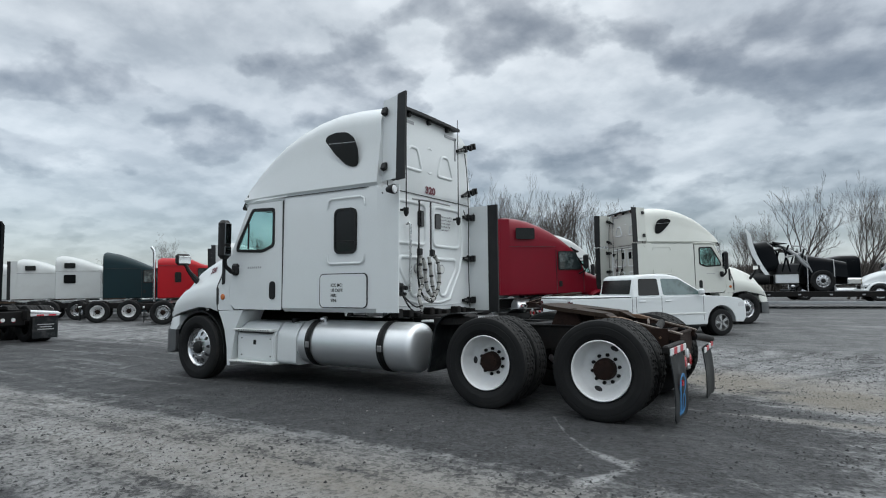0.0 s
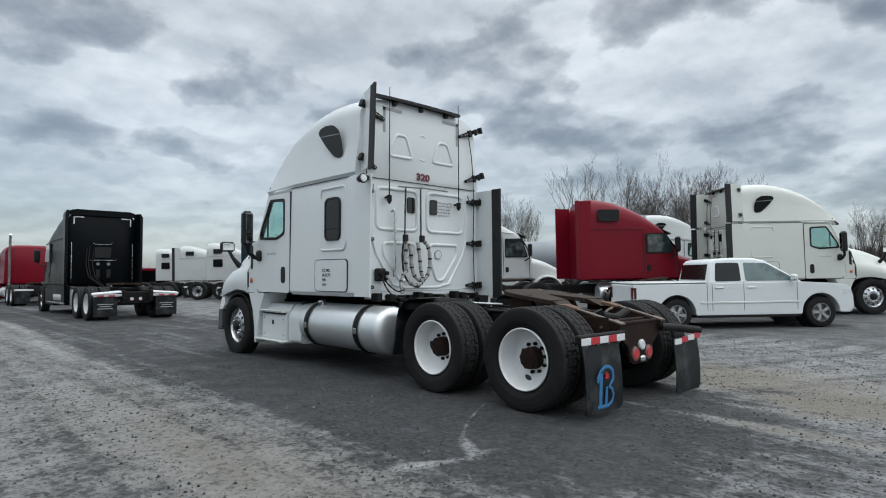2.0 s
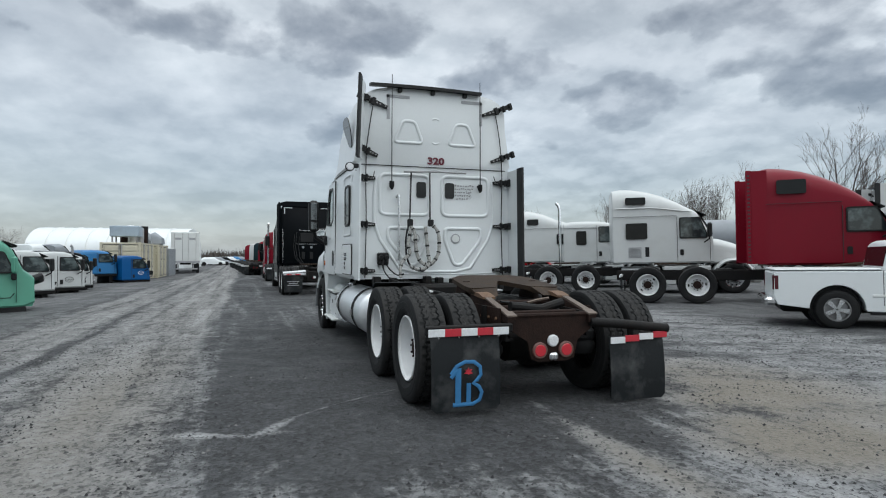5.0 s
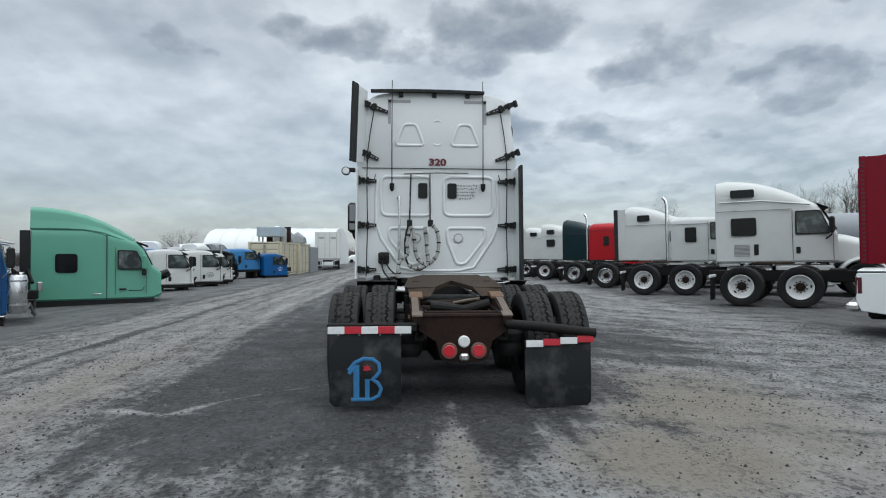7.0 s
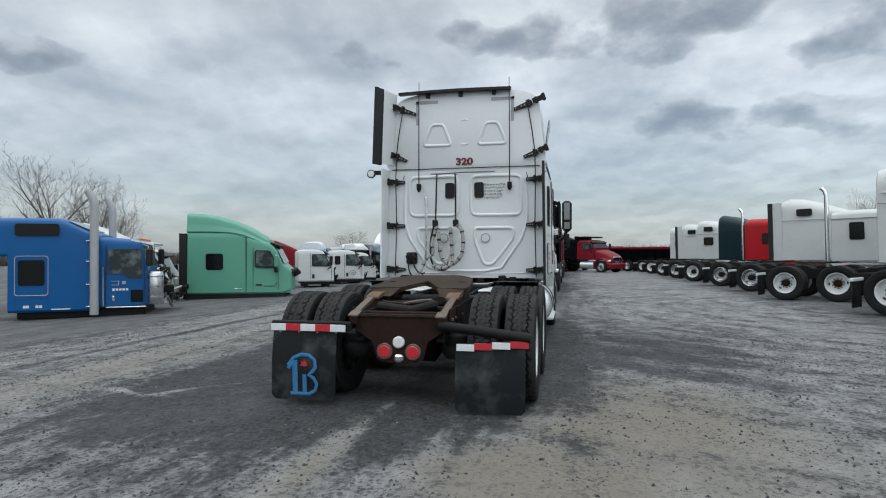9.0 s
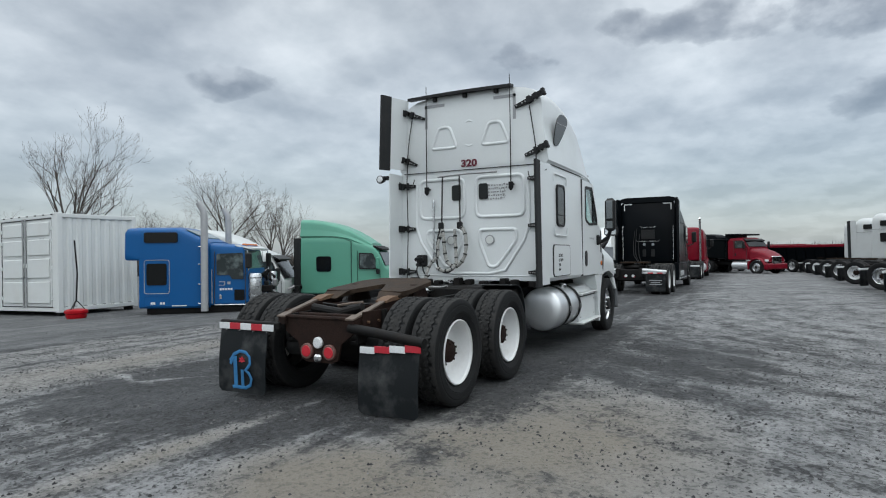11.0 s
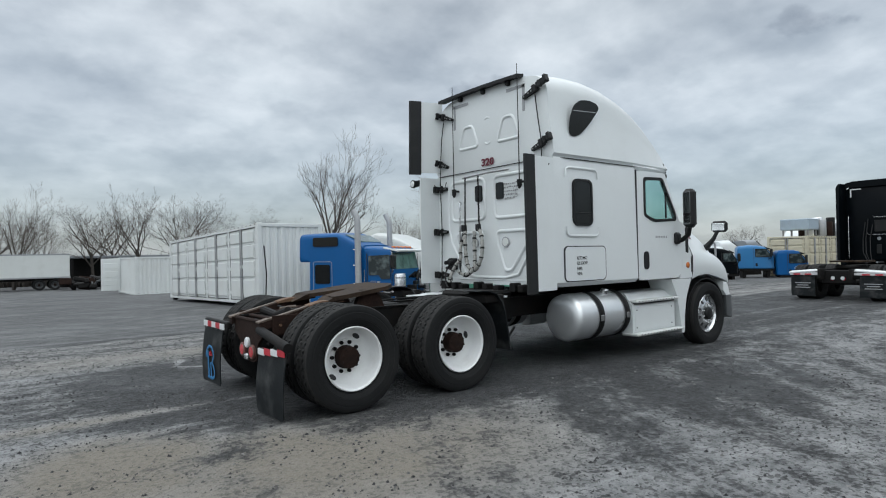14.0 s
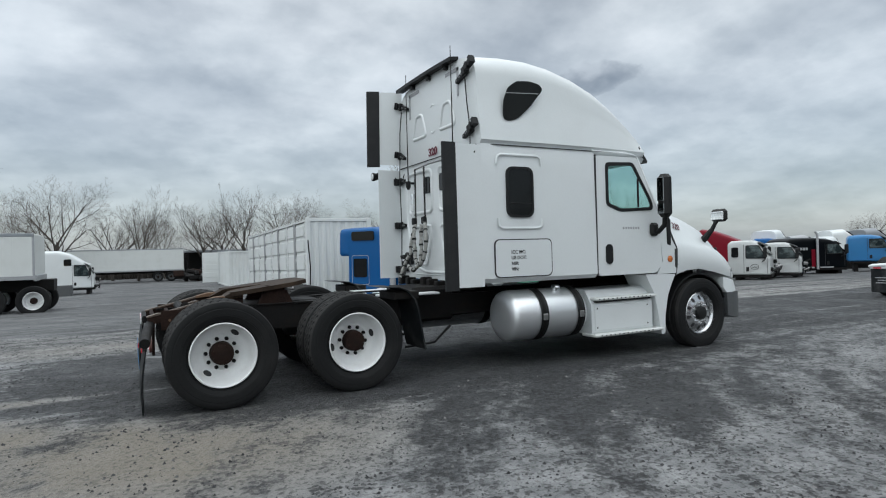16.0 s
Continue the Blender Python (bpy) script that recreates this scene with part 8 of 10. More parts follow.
def green_cab():
    w = 1.12
    t = thing("truck_cab", "mint green sleeper cab with a swept roof fairing, no wheels", "truck cab", corner_base(-13.74, -3.83, 111.5, w), "loose cabs along the lane")
    bm = bmesh.new()
    loft(bm, [(0.0, 0.20, w - 0.02, 2.05, w - 0.05, 2.33, 5), (0.03, 0.20, w, 2.08, w - 0.03, 2.36, 5), (1.50, 0.20, w, 2.08, w - 0.03, 2.35, 5), (1.90, 0.20, w, 2.0, w - 0.05, 2.25, 4.5)], (True, True))
    part("sleeper_body", bm, "mint", t)
    bm = bmesh.new()
    loft(bm, [(1.915, 0.20, w, 1.98, w - 0.06, 2.23, 4.5), (2.30, 0.20, w - 0.01, 1.86, w - 0.08, 2.10, 4.5), (2.72, 0.20, w - 0.02, 1.74, w - 0.10, 1.96, 4.2), (2.90, 0.20, w - 0.03, 1.55, w - 0.12, 1.76, 4), (3.14, 0.20, w - 0.05, 1.05, w - 0.10, 1.22, 4), (3.40, 0.30, w - 0.20, 0.85, w - 0.30, 1.0, 4)], (True, True))
    part("cab_body", bm, "mint", t)
    bm = bmesh.new()
    loft(bm, [(-0.02, 2.28, w - 0.04, 2.60, w - 0.10, 2.98, 5), (0.44, 2.28, w - 0.04, 2.60, w - 0.10, 2.955, 5), (0.9, 2.28, w - 0.04, 2.56, w - 0.10, 2.88, 5), (1.35, 2.26, w - 0.05, 2.48, w - 0.12, 2.76, 4.5), (1.8, 2.18, w - 0.06, 2.34, w - 0.14, 2.57, 4.5), (2.2, 2.02, w - 0.10, 2.16, w - 0.18, 2.35, 4.2), (2.62, 1.86, w - 0.16, 1.96, w - 0.24, 2.06, 4)], (True, True))
    part("roof_fairing", bm, "mint", t)
    bm = bmesh.new()
    hull(bm, [(2.70, s * 0.96, 1.97) for s in (1, -1)] + [(3.02, s * 0.86, 1.84) for s in (1, -1)] + [(3.0, s * 0.86, 1.79) for s in (1, -1)] + [(2.72, s * 0.96, 1.90) for s in (1, -1)])
    part("visor", bm, "frame", t)
    bm = bmesh.new()
    hull(bm, [(2.925, s * 0.86, 1.74) for s in (1, -1)] + [(3.16, s * 0.92, 1.24) for s in (1, -1)] + [(2.90, s * 0.86, 1.72) for s in (1, -1)] + [(3.12, s * 0.92, 1.22) for s in (1, -1)])
    part("windscreen", bm, "dark_glass", t)
    for s in (1, -1):
        pane(t, s, w - 0.002, rect(0.60, 1.16, 1.02, 1.58), label="dark bunk window", r=0.1)
        pane(t, s, w - 0.03, [(2.20, 1.10), (2.92, 1.10), (2.94, 1.18), (2.72, 1.68), (2.20, 1.70)], "door_window", "black_plastic", thick=0.034, r=0.07)
        pane(t, s, w - 0.03, [(2.24, 1.14), (2.88, 1.14), (2.90, 1.20), (2.69, 1.64), (2.24, 1.66)], "door_window", "glint_glass", thick=0.038, r=0.06)
        bm = bmesh.new()
        rbox(bm, 1.90, 1.93, s * (w - 0.03), s * (w + 0.002), 0.22, 2.16, 0.004)
        part("door_gap", bm, "mint_seam", t)
        for x0, x1 in ((2.14, 2.15), (2.98, 2.99)):
            bm = bmesh.new()
            rbox(bm, x0, x1, s * (w - 0.04), s * (w + 0.001), 0.34, 1.78 if x0 < 2.5 else 1.1, 0.002)
            part("door_gap", bm, "mint_seam", t)
        bm = bmesh.new()
        rib(bm, [(0.01, s * (w - 0.035), 2.30), (1.2, s * (w - 0.035), 2.30), (1.7, s * (w - 0.04), 2.20), (1.9, s * (w - 0.045), 2.12)], 0.02, 0.006, (0, s, 0))
        part("seam", bm, "mint_seam", t)
        bm = bmesh.new()
        hull(bm, [(x, s * y, z) for x in (-0.26, -0.01) for y in (w - 0.10, w - 0.02) for z in (0.16, 2.26)])
        part("side_fairing", bm, "black_plastic", t, "black rear extender panel")
        bm = bmesh.new()
        rbox(bm, -0.1, 3.2, s * 0.7, s * (w - 0.06), 0.0, 0.22, 0.02)
        part("skirt", bm, "black_plastic", t)
        bm = bmesh.new()
        rbox(bm, 2.24, 2.44, s * (w - 0.03), s * (w + 0.016), 0.48, 0.53, 0.01)
        part("door_handle", bm, "black_plastic", t)
        bm = bmesh.new()
        rbox(bm, 1.55, 1.78, s * (w - 0.01), s * (w + 0.012), 0.36, 0.39, 0.004)
        part("side_badge", bm, "chrome", t)
        bm = bmesh.new()
        rib(bm, [(2.50, s * (w - 0.012), 0.46), (2.86, s * (w - 0.02), 0.46), (2.94, s * (w - 0.022), 0.58)], 0.02, 0.008, (0, s, 0))
        part("trim_line", bm, "black_plastic", t)
        bm = bmesh.new()
        rbox(bm, 2.86, 3.0, s * (w + 0.02), s * (w + 0.20), 1.10, 1.55, 0.05)
        mr = part("mirror", bm, "mint", t)
        bm = bmesh.new()
        rbox(bm, 2.86, 2.98, s * (w - 0.02), s * (w + 0.14), 0.92, 1.10, 0.03)
        part("mirror_arm", bm, "black_plastic", mr)
        bm = bmesh.new()
        hull(bm, [(3.0, s * 1.06, 0.22), (3.35, s * 0.9, 0.20), (3.42, s * 0.85, 0.42), (3.1, s * 1.04, 0.48), (3.2, s * 0.7, 0.3)])
        part("broken_fender", bm, "mint", t)
    bm = bmesh.new()
    tube(bm, [(3.3, -0.7, 0.9), (3.55, -0.6, 1.0), (3.6, -0.3, 0.9), (3.4, 0.2, 0.8)], 0.09, 9)
    part("air_pipe", bm, "black_plastic", t)


blue_cab()
green_cab()
for cab, x in ((wcab, 1.05), (logo_cab, 1.05)):
    bm = bmesh.new()
    rib(bm, [(x + 0.16 * math.cos(a), -1.154, 0.62 + 0.11 * math.sin(a)) for a in (2 * math.pi * k / 20 for k in range(20))], 0.02, 0.003, (0, -1, 0), True)
    rib(bm, [(x - 0.10, -1.154, 0.62), (x - 0.05, -1.154, 0.58), (x, -1.154, 0.64), (x + 0.05, -1.154, 0.58), (x + 0.10, -1.154, 0.63)], 0.03, 0.003, (0, -1, 0))
    part("door_emblem", bm, "ink" if cab is wcab else "tape_white", cab)


# ---- containers, trailers, sheds ----
def corrugated(bm, p, q, z0, z1, pitch=0.28, depth=0.036, inset=0.0):
    """A folded sheet wall from p to q; folds go inwards to the left of p -> q."""
    p, q = Vector((*p, 0)), Vector((*q, 0))
    d = (q - p).normalized()
    n = Vector((-d.y, d.x, 0))
    length, cols, x = (q - p).length, [], 0.0
    while x < length - 1e-6:
        for f, o in ((0.0, 0), (0.35, 0), (0.5, 1), (0.85, 1)):
            xx = x + f * pitch
            if xx < length:
                cols.append((xx, o))
        x += pitch
    cols.append((length, 0))
    vs = [[bm.verts.new(p + d * a + n * (inset + o * depth) + Vector((0, 0, z))) for z in (z0, z1)] for a, o in cols]
    for a, b in zip(vs, vs[1:]):
        bm.faces.new((a[0], b[0], b[1], a[1]))


def container(label, m, length, height, paint="container", side_doors=0, end_doors=False, width=2.44, group=""):
    """Origin at one lower corner; x along its length, y across."""
    t = thing("shipping_container", label, "shipping container", m, group)
    for x in (0.0, length - 0.16):
        for y in (0.0, width - 0.16):
            bm = bmesh.new()
            rbox(bm, x, x + 0.16, y, y + 0.16, 0.0, height, 0.012)
            part("corner_post", bm, paint, t)
    for z in (0.02, height - 0.14):
        for y in (0.01, width - 0.13):
            bm = bmesh.new()
            rbox(bm, 0.1, length - 0.1, y, y + 0.12, z, z + 0.12, 0.01)
            part("side_rail", bm, paint, t)
        for x in (0.01, length - 0.13):
            bm = bmesh.new()
            rbox(bm, x, x + 0.12, 0.1, width - 0.1, z, z + 0.12, 0.01)
            part("end_rail", bm, paint, t)
    bm = bmesh.new()
    corrugated(bm, (length - 0.05, width - 0.03), (0.05, width - 0.03), 0.12, height - 0.10)
    part("side_wall", bm, paint, t, angle=20)
    bm = bmesh.new()
    corrugated(bm, (length - 0.03, 0.05), (length - 0.03, width - 0.05), 0.12, height - 0.10)
    part("end_wall", bm, paint, t, angle=20)
    if not end_doors:
        bm = bmesh.new()
        corrugated(bm, (0.03, width - 0.05), (0.03, 0.05), 0.12, height - 0.10)
        part("end_wall", bm, paint, t, angle=20)
    if not side_doors:
        bm = bmesh.new()
        corrugated(bm, (0.05, 0.03), (length - 0.05, 0.03), 0.12, height - 0.10)
        part("side_wall", bm, paint, t, angle=20)
    bm = bmesh.new()
    rbox(bm, 0.06, length - 0.06, 0.06, width - 0.06, height - 0.06, height - 0.02, 0.01)
    part("roof", bm, paint, t)
    bm = bmesh.new()
    rbox(bm, 0.06, length - 0.06, 0.10, width - 0.10, 0.10, 0.16, 0.01)
    part("floor_plate", bm, "frame", t)
    for k in range(int(length / 0.42)):
        bm = bmesh.new()
        x = 0.22 + 0.42 * k
        rbox(bm, x, x + 0.10, -0.003, 0.012, height - 0.06, height - 0.03, 0.002)
        part("lashing_slot", bm, "seam", t)

    def leaf(x0, x1, along, hinge):
        """One door leaf with its panels, bars and handle, on the y = 0 side or the x = 0 end."""
        def put(bm, a0, a1, d0, d1, z0, z1, r=0.008):
            if along == "x":
                rbox(bm, a0, a1, d0, d1, z0, z1, r)
            else:
                rbox(bm, d0, d1, a0, a1, z0, z1, r)
        bm = bmesh.new()
        put(bm, x0, x1, 0.025, 0.055, 0.16, height - 0.16)
        d = part("door", bm, paint, t)
        zz = [0.20, 0.20 + (height - 0.40) * 0.30, 0.20 + (height - 0.40) * 0.57, 0.20 + (height - 0.40) * 0.80, height - 0.20]
        for a, b in zip(zz, zz[1:]):
            bm = bmesh.new()
            put(bm, x0 + 0.10, x1 - 0.10, -0.014, 0.03, a + 0.05, b - 0.05, 0.02)
            part("door_panel", bm, paint, d)
        for x in (x0 - 0.020, x1 + 0.0):
            bm = bmesh.new()
            put(bm, x, x + 0.016, 0.012, 0.05, 0.16, height - 0.16, 0.002)
            part("door_gap", bm, "seam", d)
        for z in (0.14, height - 0.165):
            bm = bmesh.new()
            put(bm, x0, x1, 0.0, 0.05, z, z + 0.022, 0.002)
            part("door_gap", bm, "seam", d)
        inner = x1 - 0.06 if hinge < 0 else x0 + 0.06
        bm = bmesh.new()
        if along == "x":
            tube(bm, [(inner, -0.035, 0.12), (inner, -0.035, height - 0.12)], 0.022, 6)
            rbox(bm, inner - 0.02, inner + 0.16 * -hinge, -0.05, -0.03, 1.02, 1.06, 0.006)
        else:
            tube(bm, [(-0.02, inner, 0.12), (-0.02, inner, height - 0.12)], 0.022, 6)
            rbox(bm, -0.05, -0.03, inner - 0.02, inner + 0.16 * -hinge, 1.02, 1.06, 0.006)
        part("locking_bar", bm, "galvanised", d, "galvanised locking bar")
        bm = bmesh.new()
        put(bm, inner - 0.10, inner + 0.10, -0.055, -0.03, 0.98, 1.02, 0.006)
        part("bar_handle", bm, "grey", d)
        bm = bmesh.new()
        put(bm, inner - 0.04, inner + 0.04, -0.04, 0.0, 1.30, 1.42, 0.01)
        part("lock_box", bm, paint, d)
        for z in (0.4, 0.45 * height, 0.72 * height, height - 0.45):
            bm = bmesh.new()
            e = x0 if hinge < 0 else x1
            put(bm, e - 0.04, e + 0.04, -0.015, 0.03, z - 0.05, z + 0.05, 0.008)
            part("hinge", bm, paint, d)

    if side_doors:
        span = (length - 0.5) / side_doors
        for k in range(side_doors):
            x = 0.32 + span * k
            leaf(x, x + span / 2 - 0.15, "x", -1)
            leaf(x + span / 2 - 0.13, x + span - 0.28, "x", 1)
            bm = bmesh.new()
            rbox(bm, x + span - 0.26, min(x + span - 0.02, length - 0.15), 0.012, 0.05, 0.14, height - 0.12, 0.01)
            part("door_post", bm, paint, t)
        bm = bmesh.new()
        rbox(bm, 0.14, 0.31, 0.012, 0.05, 0.14, height - 0.12, 0.01)
        part("door_post", bm, paint, t)
    if end_doors:
        leaf(0.18, width / 2 - 0.01, "y", -1)
        leaf(width / 2 + 0.01, width - 0.18, "y", 1)
    for x, y in ((0.1, 0.1), (length - 0.3, 0.1), (0.1, width - 0.3), (length - 0.3, width - 0.3)):
        bm = bmesh.new()
        rbox(bm, x, x + 0.2, y, y + 0.2, -0.10, 0.02, 0.01)
        part("timber_block", bm, "frame", t)
    return t


# long white container with four pairs of side doors, beside the blue cab
hc = container("long white container with four pairs of side doors", pose(-6.62, -18.68, -0.40, 0, 0, 90) @ pose(0, 0, 0), 12.19, 2.86, "container", 4)
hc.matrix_basis = pose(-6.62, -6.45, -0.13, 0, 1.25, -90) @ Matrix.Diagonal((1, -1, 1, 1))
for k in range(2):
    bm = bmesh.new()
    rbox(bm, 0.95 - 0.28 * k, 1.2 - 0.28 * k, 0.006, 0.012, 2.22 - 0.16 * k, 2.30 - 0.16 * k, 0.001)
    part("writing_bar", bm, "tape_grey", hc)
container("small white container with its doors swung open", pose(-7.1, -36.0, -0.80, 0, 0, 90), 6.06, 2.59, "container", 0, False)
bm = bmesh.new()
rbox(bm, 0, 1.2, -0.03, 0.03, 0.12, 2.45, 0.01)
for z in (0.7, 1.3, 1.9):
    rbox(bm, 0.1, 1.1, -0.045, -0.02, z - 0.2, z + 0.2, 0.01)
dr = thing("container_door", "open white container door leaf", "container door", pose(-5.86, -35.2, -0.72, 0, 0, 172))
part("door_leaf", bm, "container", dr)
container("cream container with goods stacked on top", pose(-40.4, -1.9, -0.36, 0, 0, 180), 6.06, 2.59, "cream", 3, True, group="containers along the lane")
container("cream container along the lane", pose(-46.7, -1.6, -0.40, 0, 0, 180), 6.06, 2.59, "cream", 3, True, group="containers along the lane")
container("grey container along the lane", pose(-51.8, -1.4, -0.46, 0, 0, 180), 5.0, 2.4, "grey", 0, True, group="containers along the lane")


def stacked_goods():
    z = 2.26
    t = thing("metal_crate", "pale blue metal box on top of a container", "crate", pose(-41.6, -2.2, z, 0, 0, 180))
    bm = bmesh.new()
    rbox(bm, 0, 1.6, 0, 1.8, 0.38, 1.12, 0.05)
    part("box", bm, "crate", t)
    for x in (0.1, 1.4):
        for y in (0.1, 1.6):
            bm = bmesh.new()
            rbox(bm, x, x + 0.1, y, y + 0.1, 0.0, 0.40, 0.01)
            part("leg", bm, "steel", t)
    rng = random.Random(11)
    for k in range(9):
        x, y = -43.6 - 0.42 * k, -2.4 - rng.uniform(0, 1.2)
        h = rng.uniform(0.8, 1.4)
        t = thing("metal_drum", "grey metal fuel tank stood on end", "drum", pose(x, y, z), "goods on the containers")
        bm = bmesh.new()
        tube(bm, [(0, 0, 0), (0, 0, 0.05), (0, 0, h - 0.05), (0, 0, h)], [0.24, 0.27, 0.27, 0.24], 16)
        part("shell", bm, ("tank", "rust", "frame", "galvanised")[k % 4], t)
    for k in range(6):
        t = thing("fairing_panel", "white truck fairing laid on a container", "truck part", pose(-47.6 - 0.8 * k, -3.0 + rng.uniform(-0.5, 0.6), z - 0.05, 0, rng.uniform(-20, 20), rng.uniform(0, 90)), "goods on the containers")
        bm = bmesh.new()
        loft(bm, [(0, 0, 0.5, 0.3, 0.45, 0.7, 3), (0.8, 0, 0.5, 0.4, 0.45, 1.0, 3), (1.4, 0, 0.4, 0.2, 0.35, 0.5, 3)])
        part("shell", bm, "white" if k % 3 else "grey", t)
    for k in range(7):
        x, y = -39.0 - 1.5 * k, -8.6 - rng.uniform(0, 2.5)
        t = thing("cab_shell", "stripped truck cab stacked behind the row", "truck cab", pose(x, y, 0.55 + rng.uniform(-0.3, 0.3), 0, 0, rng.uniform(120, 200)), "stacked cab shells")
        bm = bmesh.new()
        loft(bm, [(0, 0, 0.9, 0.8, 0.85, 1.3, 4), (0.9, 0, 0.9, 0.8, 0.85, 1.4, 4), (1.7, 0, 0.9, 0.5, 0.8, 0.8, 4)])
        part("shell", bm, ("white", "tape_grey", "white", "white", "white", "grey", "white")[k], t)
        bm = bmesh.new()
        hull(bm, [(0.9 + a, s * 0.7, b) for s in (1, -1) for a, b in ((0.25, 1.25), (0.75, 0.85), (0.23, 1.2), (0.72, 0.83))])
        part("windscreen", bm, "dark_glass", t)
        bm = bmesh.new()
        rbox(bm, 0.1, 1.5, -0.7, 0.7, -1.6, 0.02, 0.02)
        part("support_frame", bm, "frame", t)


stacked_goods()


def box_trailer(label, m, length, z0=1.10, z1=4.05, w=1.29, wheels_from=1.2, rear_detail=True, group="semi-trailers", rim="white", tail=0.0):
    """Van trailer: origin under its rear end, x towards the front."""
    t = thing("semi_trailer", label, "trailer", m, group)
    bm = bmesh.new()
    rbox(bm, 0, length, -w, w, z0, z1, 0.03)
    box = part("van_body", bm, "offwhite", t)
    for s in (1, -1):
        bm = bmesh.new()
        rbox(bm, 0, length, s * (w - 0.01), s * (w + 0.015), z0, z0 + 0.14, 0.01)
        part("side_rail", bm, "tape_grey", t)
        bm = bmesh.new()
        rbox(bm, 0, length, s * (w - 0.01), s * (w + 0.012), z1 - 0.10, z1 + 0.01, 0.01)
        part("side_rail", bm, "grey", t)
        k = 0.6
        while k < length - 0.3:
            bm = bmesh.new()
            rbox(bm, k, k + 0.03, s * (w - 0.004), s * (w + 0.006), z0 + 0.14, z1 - 0.1, 0.002)
            part("side_post", bm, "offwhite", t)
            k += 1.2
        for x in (wheels_from, wheels_from + 1.25):
            flip = pose(x, s * 1.12, 0.5, 0, 0, 180 if s > 0 else 0)
            ty = part("tyre", WHEEL["steer"], "rubber", t, at=flip)
            part("rim", WHEEL["drive_rim" if rim == "white" else "shaded_rim"], "rim_white", ty)
            part("hub", WHEEL["hub"], "rust", ty)
        if tail:
            for x0, x1 in ((0.0, 0.07), (length - 0.07, length)):
                bm = bmesh.new()
                rbox(bm, x0, x1, s * (w - 0.01), s * (w + 0.014), z0 + 0.14, z1 - 0.10, 0.008)
                part("corner_post", bm, "tape_grey", t)
            continue
        bm = bmesh.new()
        rbox(bm, length * 0.70, length * 0.70 + 0.1, s * 0.7, s * 0.8, 0.1, z0, 0.01)
        part("landing_leg", bm, "steel", t)
        bm = bmesh.new()
        hull(bm, [(0.35, s * y, z) for y in (0.6, 1.2) for z in (0.2, 0.95)] + [(0.36, s * y, z) for y in (0.6, 1.2) for z in (0.2, 0.95)])
        part("mud_flap", bm, "flap", t)
        if rear_detail:
            bm = bmesh.new()
            rbox(bm, -0.02, 0.01, s * 0.02, s * (w - 0.08), z0 + 0.15, z1 - 0.12, 0.006)
            d = part("door", bm, "offwhite", t)
            for y in (0.25, 0.95):
                bm = bmesh.new()
                tube(bm, [(-0.04, s * y, z0 + 0.1), (-0.04, s * y, z1 - 0.1)], 0.015, 6)
                part("locking_bar", bm, "steel", d)
            bm = bmesh.new()
            rbox(bm, -0.03, -0.018, s * 0.35, s * 0.9, z1 - 0.75, z1 - 0.55, 0.002)
            part("writing_bar", bm, "tape_grey", d)
    bm = bmesh.new()
    rbox(bm, -0.05, 0.05, -w, w, z0 - 0.05, z0 + 0.16, 0.02)
    part("rear_sill", bm, "tape_grey", t)
    if not tail:
        bm = bmesh.new()
        rbox(bm, 0.0, 0.1, -1.1, 1.1, 0.42, 0.54, 0.01)
        for y in (-0.7, 0.7):
            rbox(bm, 0.0, 0.1, y - 0.05, y + 0.05, 0.5, z0, 0.01)
        part("under_ride_bar", bm, "tape_grey", t)
    bm = bmesh.new()
    if tail:
        rbox(bm, -0.45, length + tail, -0.5, 0.5, z0 - 0.42, z0 - 0.02, 0.02)
    else:
        rbox(bm, 0.3, length - 0.5, -0.5, 0.5, z0 - 0.22, z0 + 0.02, 0.02)
    part("chassis", bm, "frame", t)
    return t


box_trailer("white van trailer standing along the lane", pose(-59.0, -0.75, -0.44, 0, 0, 185), 15.0)
box_trailer("long white van trailer parked before bare trees", pose(-5.8, -55.0, -1.05, 0, 0, 0), 16.0, z1=3.4, rear_detail=False, rim="dark")
box_trailer("white box body on a dark truck chassis", pose(1.80, -10.95, -0.42, 0, 0, 0), 1.95, 1.22, 2.78, wheels_from=0.08, rear_detail=False, tail=5.0)
loose_cab("white flat-roof cab on the dark chassis of a box truck", 3.85, -12.1, 0, "dull_white", FLAT, [(0.5, 0.9, 1.95, 2.45)], 0.32, group="")
loose_cab("white sleeper cab without a hood, parked far off", 4.4, -28.3, 180, "white", DOMED, [(1.75, 2.15, 2.55, 2.95)], 0.75, group="")
rig("semi_truck", "yellow day-cab tractor behind a box trailer", stand(9.5, -19.0, 178), "yellow", SHORT, [], 3.4, group="far trucks", seam_z=None)


def steel_bin():
    t = thing("steel_bin", "dark grey open steel bin beside a white cab", "bin", pose(2.1, -27.2, ground_z(2.1, -27.2)))
    bm = bmesh.new()
    prism(bm, rounded(0, 1.5, 0, 0.9, 0.03), "z", 0.0, 0.06)
    part("floor", bm, "bumper_grey", t)
    for x0, x1, y0, y1 in ((0, 0.04, 0, 0.9), (1.46, 1.5, 0, 0.9), (0.04, 1.46, 0, 0.04), (0.04, 1.46, 0.86, 0.9)):
        bm = bmesh.new()
        rbox(bm, x0, x1, y0, y1, 0.05, 0.62, 0.01)
        part("side_panel", bm, "bumper_grey", t)


steel_bin()


